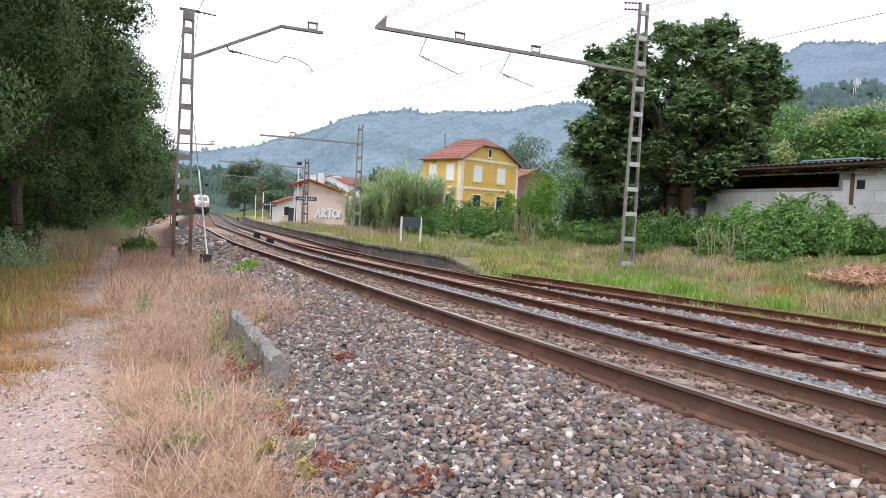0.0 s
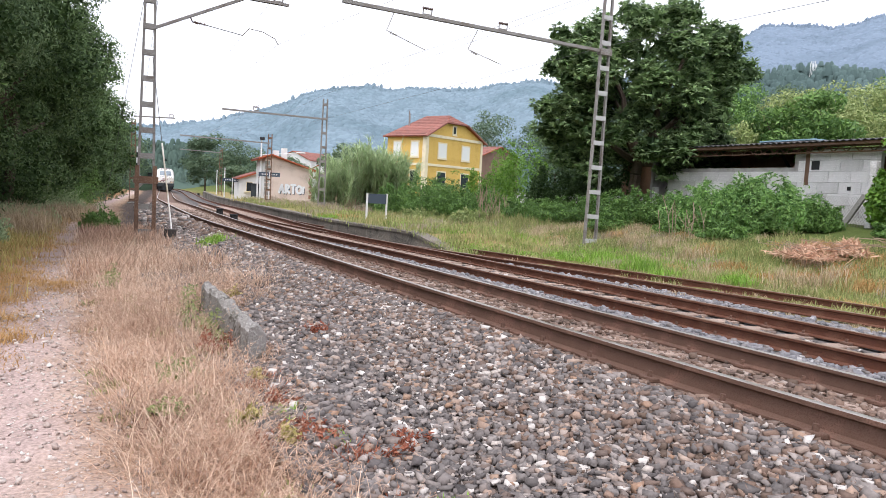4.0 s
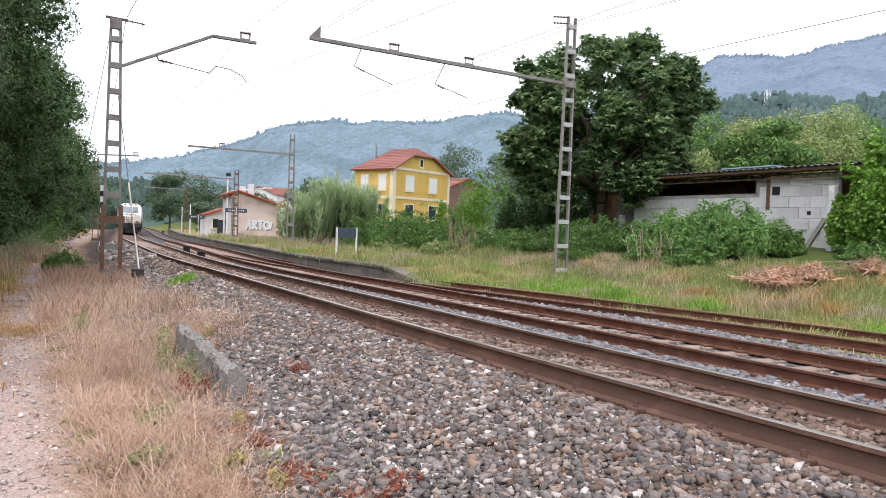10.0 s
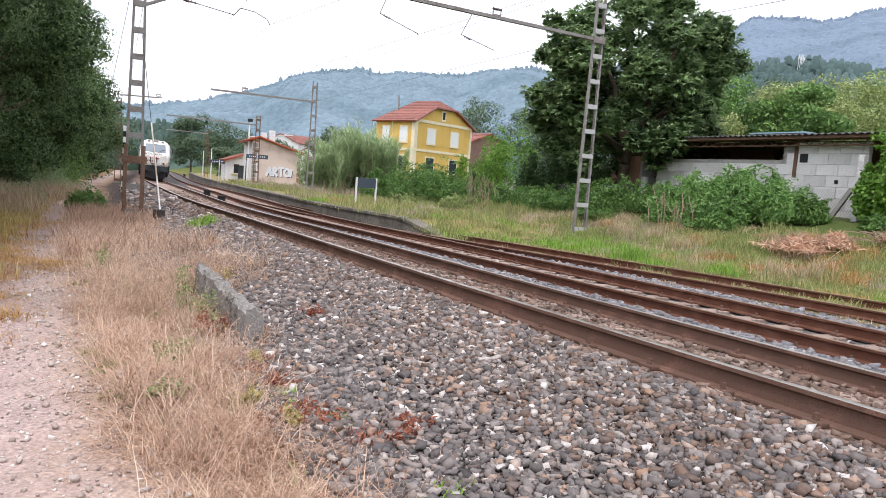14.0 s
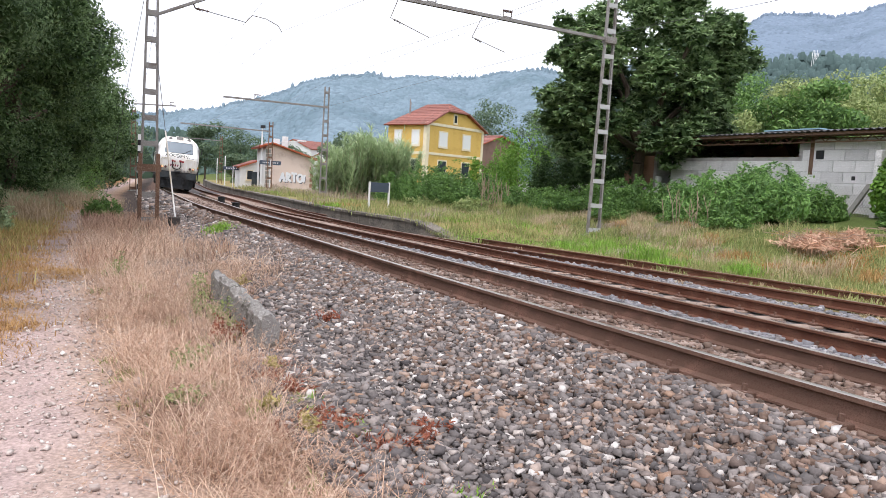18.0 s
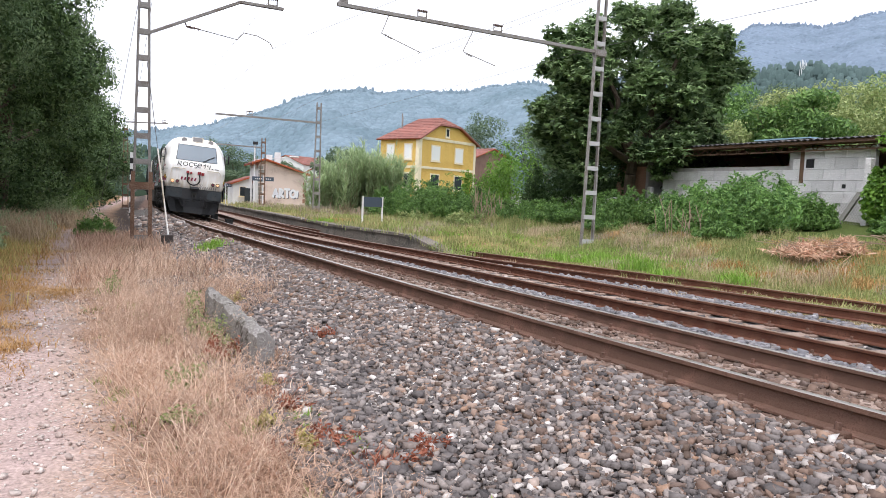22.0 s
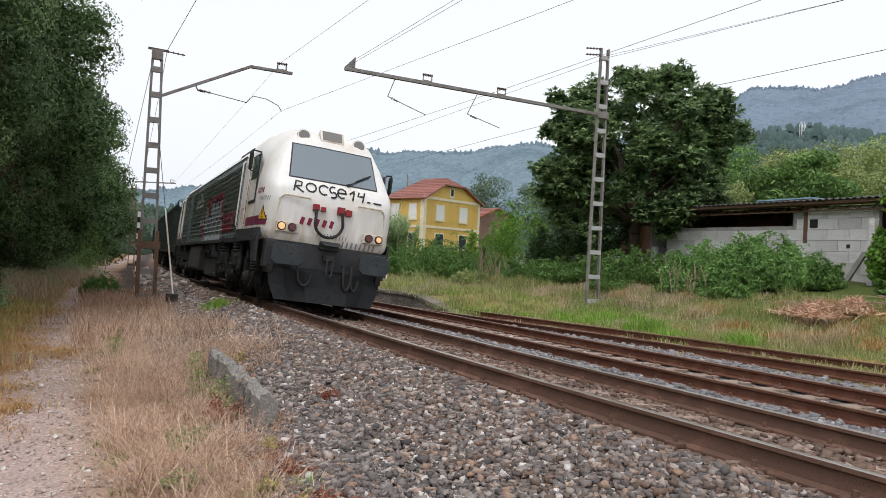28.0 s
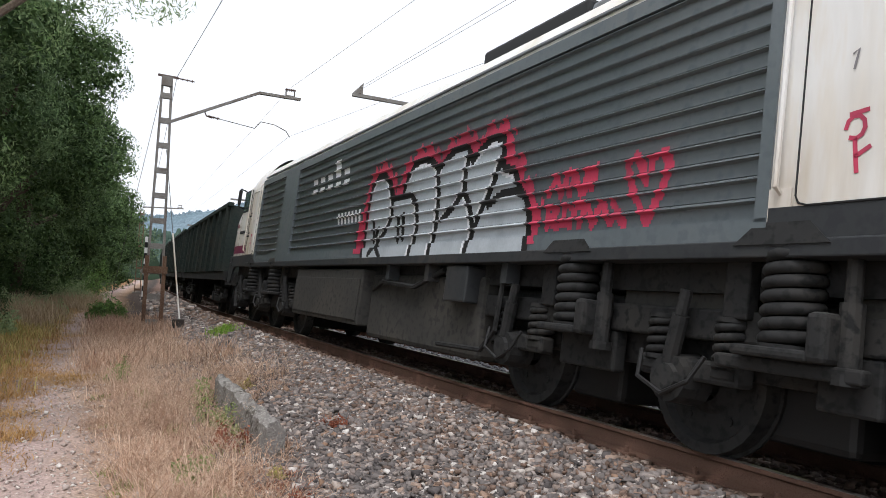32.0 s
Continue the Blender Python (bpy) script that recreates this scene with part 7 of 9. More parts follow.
grass("russet_grass", 4.6, 11.5, -6.6, -4.9, 9000, 0.04, 0.14, 0.005, M_RUSTGRASS, "orange dry grass on the outer edge of the path", 530, 1.4, 0.16, 60)
grass("russet_grass", 8.2, 17, -5.2, -4.3, 5000, 0.03, 0.12, 0.006, M_RUSTGRASS, "orange dry grass creeping across the path", 531, 1.4, 0.18, 160)


def brush_pile():
    rng = np.random.default_rng(77)
    for s, u, ls, lu, h, cnt in ((10.9, 13.5, 0.7, 0.6, 0.30, 900), (10.5, 14.5, 0.6, 0.35, 0.30, 600), (9.2, 15.3, 0.4, 0.3, 0.28, 350)):
        base = on_ground(s, u)
        t = thing("brush_pile", Matrix.Translation(base), "heap of withered russet fern and cut brush on the verge", "brush pile", "heaps of cut brush")
        th = on_line(s)[3] - 0.9
        a, b = rng.normal(0, ls, cnt), rng.normal(0, lu * 0.6, cnt)
        z = np.maximum(0.03, h * np.exp(-(a / ls) ** 2 * 0.5 - (b / lu) ** 2) * rng.uniform(0.2, 1.1, cnt))
        p = np.stack([-math.sin(th) * a + math.cos(th) * b, math.cos(th) * a + math.sin(th) * b, z], 1)
        nr = np.tile(np.array([[0, 0, 1.0]]), (cnt, 1))
        leaves("withered_fronds", p, nr, 0.5, 0.06, M_FERN, rng, t, jitter=0.6)
        bm = bmesh.new()
        for k in range(14):
            x, y, q = rng.normal(0, ls * 0.6), rng.normal(0, lu * 0.4), rng.uniform(0, math.tau)
            pipe(bm, [(x, y, 0.06), (x + 0.5 * math.cos(q), y + 0.5 * math.sin(q), h * 0.8), (x + math.cos(q), y + math.sin(q), h * rng.uniform(0.6, 1.2))], 0.012, 4)
        part("cut_sticks", bm, M_STEM, t, "cut grey-brown sticks")


M_FERN = leafy("withered_fern", (0.32, 0.14, 0.08), (0.62, 0.36, 0.23), 0.8, 0.3, (0.70, 0.50, 0.36))
brush_pile()


def dead_stems():
    """Bare pale stems by the hedge and thin dry stalks beside the path."""
    rng = random.Random(9)
    for s, u, n, h, r, nm, lb in ((30.8, 14.4, 26, 1.7, 0.014, "dead_thicket", "bare pale dead stems in the hedge"), (43.5, 10.2, 22, 1.5, 0.014, "dead_thicket", "bare pale dead stems in the hedge"), (16.8, 14.4, 14, 1.3, 0.012, "dead_thicket", "bare pale dead stems in the brambles"), (8.2, -2.9, 9, 0.7, 0.004, "dry_stalks", "thin dark dry stalks beside the beam"), (9.5, -3.6, 6, 0.6, 0.004, "dry_stalks", "thin dark dry stalks beside the path")):
        base = on_ground(s, u)
        t = thing(nm, Matrix.Translation(base), lb, "dead plant", "dead stems")
        for k in range(n):
            bm = bmesh.new()
            x, y = rng.uniform(-1, 1) * (0.9 if h > 1 else 0.35), rng.uniform(-1, 1) * (0.5 if h > 1 else 0.3)
            dx, dy = rng.uniform(-0.35, 0.35), rng.uniform(-0.35, 0.35)
            hh = h * rng.uniform(0.5, 1.1)
            pipe(bm, [(x, y, -0.05), (x + dx * 0.3, y + dy * 0.3, hh * 0.5), (x + dx, y + dy, hh)], r, 4)
            if h > 1:
                pipe(bm, [(x + dx * 0.3, y + dy * 0.3, hh * 0.5), (x - dx * 0.5, y + dy, hh * 0.85)], r * 0.6, 4)
            part("stem", bm, M_STEM, t)


dead_stems()
# ---- the train: one locomotive and its wagons; x to the right of the nose as it comes, y backwards, z up from the rails ----
HALF = [(1.28, 1.27), (1.34, 1.34), (1.37, 1.46), (1.37, 2.2), (1.37, 2.95), (1.335, 3.15), (1.22, 3.36), (0.95, 3.55), (0.55, 3.66), (0.0, 3.70)]


def sharp(ob, deg=32):
    ob.data.polygons.foreach_set("use_smooth", [True] * len(ob.data.polygons))
    ob.data.set_sharp_from_angle(angle=radians(deg))
    return ob


def nose_y(z):
    return float(np.interp(z, [1.2, 1.35, 1.6, 2.25, 2.45, 2.56, 3.30, 3.48, 3.62, 3.70], [0.07, 0.02, 0.0, 0.0, 0.10, 0.21, 0.66, 0.78, 0.98, 1.25]))


def half_width(z):
    return float(np.interp(z, [h[1] for h in HALF], [h[0] for h in HALF]))


def cab_width(z):
    return float(np.interp(z, [1.27, 1.34, 1.46, 2.95, 3.15, 3.36, 3.52, 3.62, 3.68], [1.28, 1.34, 1.37, 1.37, 1.335, 1.23, 1.10, 0.99, 0.86]))


def front_width(z):
    """Half the nose's width: upright to the waist, then leaning in to the brow."""
    return cab_width(z) * float(np.interp(z, [2.30, 2.56, 3.18, 3.40, 3.56, 3.68], [1.0, 0.965, 0.845, 0.845, 0.875, 0.92]))


def cab_body(parent):
    """The cab's shell: front corners drawn in, raked windscreen, rounded brow."""
    levels = [1.27, 1.34, 1.46, 1.72, 2.0, 2.25, 2.36, 2.46, 2.56, 2.8, 3.05, 3.18, 3.30, 3.40, 3.50, 3.58, 3.64, 3.68]
    plan = [(1.0, 2.90), (1.0, 1.2), (1.0, 0.75), (0.985, 0.45), (0.95, 0.24), (0.89, 0.09), (0.80, 0.02), (0.55, -0.01), (0.2, -0.03)]
    verts, faces = [], []
    row = []
    for z in levels:
        f, w0, w1 = nose_y(z), cab_width(z), front_width(z)
        ring = [(-(w0 + (w1 - w0) * float(np.interp(b, [0.24, 1.2], [1, 0]))) * a, (f + b if b < 2 else 2.90)) for a, b in plan]
        ring = ring + [(-x, y) for x, y in ring[::-1]]
        for x, y in ring:
            row.append((x, min(y, 2.90), z))
        verts = row
    n = len(plan) * 2
    for i in range(len(levels) - 1):
        for k in range(n - 1):
            faces.append((i * n + k, i * n + k + 1, (i + 1) * n + k + 1, (i + 1) * n + k))
    top = (len(levels) - 1) * n
    for k in range(n // 2 - 1):
        faces.append((top + k, top + k + 1, top + n - 2 - k, top + n - 1 - k))
    faces.append(tuple(range(n - 1, -1, -1)))
    return sharp(link_mesh("cab", verts, faces, M_WHITE, parent, "white cab shell with a raked windscreen"))


def on_nose(x, z, out=0.0):
    return Vector((x, nose_y(z) + float(np.interp(abs(x) / front_width(z), [0, 0.2, 0.55, 0.8, 0.89, 0.95], [-0.03, -0.03, -0.01, 0.02, 0.09, 0.24])) - out, z))


def panel_on_nose(name, x0, x1, z0, z1, mat, parent, out=0.02, grow=0.0, label="", taper=0.0):
    n, m = 8, 4
    vs, fs = [], []
    for d in (-0.02, out):
        for j in range(m + 1):
            f = j / m
            z = z0 + (z1 - z0) * f
            for i in range(n + 1):
                vs.append(on_nose((x0 + taper * f) + (x1 - x0 - 2 * taper * f) * i / n, z, d))
    k = (n + 1) * (m + 1)
    for j in range(m):
        for i in range(n):
            a = k + j * (n + 1) + i
            fs.append((a, a + 1, a + n + 2, a + n + 1))
    edge = [i for i in range(n + 1)] + [j * (n + 1) + n for j in range(1, m + 1)] + [m * (n + 1) + i for i in range(n - 1, -1, -1)] + [j * (n + 1) for j in range(m - 1, 0, -1)]
    for a, b in zip(edge, edge[1:] + edge[:1]):
        fs.append((a, b, k + b, k + a))
    return link_mesh(name, vs, fs, mat, parent, label)


def coil(name, x, y, z0, z1, r, wire, turns, parent, mat):
    bm = bmesh.new()
    n = turns * 12
    pts = [(x + r * math.cos(i * math.tau / 12), y + r * math.sin(i * math.tau / 12), z0 + (z1 - z0) * i / n) for i in range(n + 1)]
    pipe(bm, pts, wire, 8)
    tube(bm, (x, y, z0), (x, y, z1), r * 0.55, r * 0.55, 10)
    tube(bm, (x, y, z0 - 0.03), (x, y, z0), r * 1.2, r * 1.2, 12)
    tube(bm, (x, y, z1), (x, y, z1 + 0.03), r * 1.2, r * 1.2, 12)
    return sharp(part(name, bm, mat, parent), 50)


def wheelset(y, r, parent, gauge=0.87):
    """Two wheels on an axle, turning about x."""
    ob = new("wheelset")
    ob.parent = parent
    ob.location = (0, y, r)
    for e in (-1, 1):
        bm = bmesh.new()
        prof = [(0.09, r * 0.28), (0.075, r * 0.30), (0.02, r * 0.45), (0.02, r * 0.80), (0.065, r * 0.86), (0.065, r), (-0.06, r * 1.005), (-0.06, r * 1.06), (-0.09, r * 1.05), (-0.09, r * 0.84), (-0.03, r * 0.8), (-0.03, r * 0.3), (-0.09, r * 0.28)]
        seg = 28
        rings = [[bm.verts.new((e * (gauge + a), q * math.cos(k * math.tau / seg), q * math.sin(k * math.tau / seg))) for k in range(seg)] for a, q in prof]
        for i in range(len(prof) - 1):
            for k in range(seg):
                f = (rings[i][k], rings[i][(k + 1) % seg], rings[i + 1][(k + 1) % seg], rings[i + 1][k])
                bm.faces.new(f if e < 0 else f[::-1])
        for k in range(5):
            a = k * math.tau / 5
            tube(bm, (e * (gauge + 0.02), r * 0.62 * math.cos(a), r * 0.62 * math.sin(a)), (e * (gauge + 0.03), r * 0.62 * math.cos(a), r * 0.62 * math.sin(a)), 0.03, 0.03, 8)
        sharp(part("wheel", bm, M_DARK, ob))
    bm = bmesh.new()
    tube(bm, (-gauge - 0.12, 0, 0), (gauge + 0.12, 0, 0), 0.085, 0.085, 12)
    part("axle", bm, M_DARK, ob)
    return ob


def loco_bogie(parent, y0, flip, wheels):
    """A three-axle bogie; y0 its middle; flip turns it end for end."""
    g = new("bogie")
    g.parent = parent
    g.matrix_basis = pose(0, y0, 0, 0, 0, 180 if flip else 0)
    for y in (-2.05, 0.0, 1.99):
        wheels.append((wheelset(y, 0.46, g), 0.46, -1 if flip else 1))
    for e in (-1, 1):
        bm = bmesh.new()
        box(bm, e * 1.12 - 0.07, e * 1.12 + 0.07, -2.75, 2.55, 0.72, 0.92, 0.02)
        box(bm, e * 1.12 - 0.06, e * 1.12 + 0.06, -1.30, -0.95, 0.42, 0.72, 0.02)
        box(bm, e * 1.12 - 0.06, e * 1.12 + 0.06, 0.65, 1.30, 0.42, 0.72, 0.02)
        box(bm, e * 1.12 - 0.05, e * 1.12 + 0.05, -2.80, -2.62, 0.36, 1.0, 0.02)
        part("side_frame", bm, M_DARK, g)
        for y in (-2.05, 0.0, 1.99):
            bm = bmesh.new()
            x = e * 1.16
            tube(bm, (x - e * 0.1, y, 0.46), (x + e * 0.13, y, 0.46), 0.17, 0.15, 14)
            box(bm, x - 0.07, x + 0.07, y - 0.50, y + 0.32, 0.46, 0.60, 0.025)
            tube(bm, (x + e * 0.13, y, 0.46), (x + e * 0.16, y, 0.46), 0.10, 0.09, 10)
            for q in (-0.38, 0.20):
                box(bm, x - 0.08, x + 0.08, y + q - 0.09, y + q + 0.09, 0.5, 0.56, 0.01)
            part("axle_box", bm, M_DARK, g)
            coil("primary_spring", x, y - 0.38, 0.60, 0.84, 0.095, 0.026, 4, g, M_DARK)
            coil("primary_spring", x, y + 0.20, 0.60, 0.84, 0.085, 0.024, 4, g, M_DARK)
            bm = bmesh.new()
            tube(bm, (x + e * 0.10, y + 0.02, 0.56), (x + e * 0.12, y - 0.06, 0.86), 0.055, 0.055, 10)
            tube(bm, (x + e * 0.12, y - 0.06, 0.86), (x + e * 0.12, y - 0.09, 1.02), 0.04, 0.04, 10)
            part("damper", bm, M_DARK, g)
        for y in (-0.82, 1.07):
            coil("secondary_spring", e * 1.24, y, 0.74, 1.26, 0.135, 0.036, 7, g, M_DARK)
            bm = bmesh.new()
            box(bm, e * 1.24 - 0.19, e * 1.24 + 0.19, y - 0.24, y + 0.24, 0.66, 0.72, 0.02)
            box(bm, e * 1.24 - 0.19, e * 1.24 + 0.19, y - 0.34, y - 0.22, 0.66, 0.92, 0.03)
            part("spring_seat", bm, M_DARK, g)
            bm = bmesh.new()
            v = [bm.verts.new((e * (1.24 + a) , y + b, z)) for a, b, z in ((-0.2, -0.3, 1.27), (0.16, -0.3, 1.27), (0.16, 0.3, 1.27), (-0.2, 0.3, 1.27), (-0.15, -0.16, 1.40), (0.14, -0.16, 1.40), (0.14, 0.16, 1.40), (-0.15, 0.16, 1.40))]
            for q in ((3, 2, 1, 0), (4, 5, 6, 7), (0, 1, 5, 4), (1, 2, 6, 5), (2, 3, 7, 6), (3, 0, 4, 7)):
                bm.faces.new([v[i] for i in (q if e > 0 else q[::-1])])
            part("spring_cap", bm, M_DARK, g)
        for y in (-0.40, 1.50):
            bm = bmesh.new()
            box(bm, e * 1.2 - 0.05, e * 1.2 + 0.05, y - 0.13, y + 0.05, 0.86, 1.26, 0.015)
            part("guide_bracket", bm, M_DARK, g)
        bm = bmesh.new()
        hs = [(e * 1.30, -0.30, 0.62), (e * 1.34, -0.22, 0.46), (e * 1.33, 0.0, 0.36), (e * 1.33, 0.22, 0.44), (e * 1.28, 0.26, 0.62)]
        pipe(bm, hs, 0.016, 6)
        part("brake_hose", bm, M_BLACK, g)
        bm = bmesh.new()
        pipe(bm, [(e * 1.30, 1.70, 0.62), (e * 1.34, 1.78, 0.46), (e * 1.33, 2.0, 0.36), (e * 1.33, 2.22, 0.44), (e * 1.28, 2.26, 0.62)], 0.016, 6)
        part("brake_hose", bm, M_BLACK, g)
        bm = bmesh.new()
        bar(bm, (e * 1.2, -2.92, 0.66), (e * 1.24, -2.55, 0.26), 0.07, 0.05)
        bar(bm, (e * 1.2, -2.92, 0.66), (e * 1.16, -3.0, 0.85), 0.06, 0.05)
        part("sand_pipe", bm, M_DARK, g)
        for y in (-1.18, 0.70):
            bm = bmesh.new()
            tube(bm, (e * 1.27, y, 0.62), (e * 1.27, y, 0.98), 0.06, 0.06, 12)
            tube(bm, (e * 1.27, y, 0.98), (e * 1.27, y, 1.24), 0.042, 0.042, 10)
            tube(bm, (e * 1.27, y, 0.57), (e * 1.27, y, 0.63), 0.08, 0.08, 10)
            part("body_damper", bm, M_DARK, g, "sooty upright damper")
        bm = bmesh.new()
        box(bm, e * 1.06 - 0.03, e * 1.06 + 0.03, -2.6, -1.1, 0.86, 1.10, 0.01)
        box(bm, e * 1.06 - 0.03, e * 1.06 + 0.03, -0.4, 0.7, 0.86, 1.08, 0.01)
        part("frame_plate", bm, M_DUSTY, g, "dusty frame plate behind the springs")
        bm = bmesh.new()
        box(bm, e * 1.30 - 0.04, e * 1.30 + 0.04, -1.3, -0.4, 0.58, 0.66, 0.015)
        part("foot_step", bm, M_DARK, g)
    # low cross frame and added black boxes block the light between the wheels
    bm = bmesh.new()
    box(bm, -1.0, 1.0, -2.5, 2.4, 0.5, 1.0, 0.03)
    part("cross_frame", bm, M_DARK, g)
    for y in (-1.40, -0.62, 1.30):
        bm = bmesh.new()
        box(bm, -0.78, 0.78, y - 0.32, y + 0.32, 0.16, 0.62, 0.05)
        part("motor_filler_box", bm, M_BLACK, g, "black box added in the traction motor's place to darken the bogie")
    return g


# the sprayed piece: the letters' upper outline, the strokes inside them, the scrawl and heart beside them
GRAF_TOP = [(5.28, 1.25), (5.32, 1.60), (5.40, 1.76), (5.52, 1.85), (5.64, 2.04), (5.84, 2.09), (5.90, 2.38), (6.10, 2.42), (6.33, 2.34), (6.47, 2.24), (6.62, 2.42), (6.85, 2.42), (7.07, 2.35), (7.24, 2.25), (7.42, 2.37), (7.65, 2.42), (7.92, 2.39), (8.08, 2.25), (8.16, 2.04), (8.42, 2.02), (8.60, 2.24), (8.82, 2.37), (9.06, 2.38), (9.24, 2.25), (9.30, 1.90), (9.24, 1.25)]
GRAF_INNER = [[(8.64, 2.26), (8.48, 2.03), (8.42, 1.80), (8.58, 1.62), (8.80, 1.50)], [(8.16, 2.04), (7.90, 2.03), (7.72, 1.90), (7.62, 1.64), (7.70, 1.30)], [(7.26, 2.25), (7.16, 1.95), (7.13, 1.62), (7.18, 1.30)], [(6.56, 2.30), (6.60, 2.15), (6.57, 1.95), (6.76, 1.80), (7.02, 1.68)],
              [(6.57, 1.95), (6.42, 1.76), (6.29, 1.52), (6.36, 1.30)], [(5.90, 2.20), (6.01, 1.94), (6.16, 1.74), (6.29, 1.52)], [(6.05, 1.76), (5.80, 1.85), (5.52, 1.84)], [(9.02, 1.76), (8.92, 1.52), (8.82, 1.66)], [(8.20, 1.76), (8.14, 1.50)], [(8.06, 1.80), (8.00, 1.52)], [(9.0, 1.34), (8.8, 1.45), (8.6, 1.30)]]
GRAF_PINK = [[(5.06, 1.75), (4.96, 1.92), (4.90, 1.74), (4.82, 1.92)], [(4.78, 1.73), (4.72, 1.92), (4.64, 1.74)], [(4.60, 1.74), (4.58, 1.91), (4.50, 1.76), (4.47, 1.92)], [(5.05, 1.48), (5.04, 1.66), (4.92, 1.62), (5.02, 1.57), (4.90, 1.48)], [(4.84, 1.50), (4.80, 1.65), (4.70, 1.60), (4.74, 1.49), (4.84, 1.50)],
             [(4.66, 1.64), (4.56, 1.64), (4.60, 1.48)], [(4.52, 1.62), (4.46, 1.48), (4.38, 1.62)], [(4.34, 1.60), (4.26, 1.48), (4.18, 1.54), (4.24, 1.62), (4.10, 1.46)], [(3.88, 1.46), (4.06, 1.72), (4.12, 1.88), (4.04, 1.95), (3.96, 1.86), (3.92, 1.74), (3.86, 1.90), (3.76, 1.94), (3.70, 1.84), (3.76, 1.66), (3.88, 1.46)]]


def near_line(Y, Z, pts):
    """The distance from many places to a polyline."""
    best = np.full(Y.shape, 9.0)
    for (a, b), (c, d) in zip(pts[:-1], pts[1:]):
        ly, lz = c - a, d - b
        f = np.clip(((Y - a) * ly + (Z - b) * lz) / (ly * ly + lz * lz), 0, 1)
        best = np.minimum(best, np.hypot(Y - a - f * ly, Z - b - f * lz))
    return best


def graffiti_map(Y, Z):
    """What paint covers the flank: 0 none, 1 silver, 2 black, 3 pink, 4 white."""
    kind = np.zeros(Y.shape, int)
    ragged = 0.03 * np.sin(Y * 23 + Z * 9) + 0.02 * np.sin(Y * 51 - Z * 31)
    rim = near_line(Y, Z, GRAF_TOP)
    inside = Z < np.interp(Y, [q[0] for q in GRAF_TOP], [q[1] for q in GRAF_TOP], 0, 0)
    kind[(rim < 0.15 + ragged * 1.6) & ~inside & (Z > 1.34)] = 3
    kind[(np.abs(Y - 9.42) < 0.16) & (Z < 1.78 + ragged) & (Z > 1.34)] = 3
    kind[inside] = 1
    shine = near_line(Y, Z + 0.055, GRAF_TOP)
    kind[inside & (shine < 0.022) & (np.sin(Y * 4.2 + 1.0) > -0.35)] = 4
    inner = np.min([near_line(Y, Z, q) for q in GRAF_INNER], axis=0)
    bright = np.min([near_line(Y - 0.065, Z, q) for q in GRAF_INNER[:7]], axis=0)
    kind[inside & (bright < 0.024)] = 4
    kind[inside & (inner < 0.042)] = 2
    kind[(rim < 0.040) & (Z > 1.28)] = 2
    scrawl = np.min([near_line(Y, Z, q) for q in GRAF_PINK], axis=0)
    kind[scrawl < 0.034 + ragged * 0.3] = 3
    # plain white bars of the lettering farther back
    for k in range(5):
        c0 = 10.42 + k * 0.40 + (Z - 2.55) * 0.3
        kind[(np.abs(Y - c0) < 0.12) & (Z > 2.42) & (Z < (2.86 if k == 1 else 2.68)) & (np.abs(Z - 2.55) > 0.035)] = 4
    for k in range(7):
        kind[(np.abs(Y - 9.62 - k * 0.15 - (Z - 1.9) * 0.3) < 0.035) & (Z > 1.80) & (Z < 2.0) & (kind != 2)] = 4
    return kind


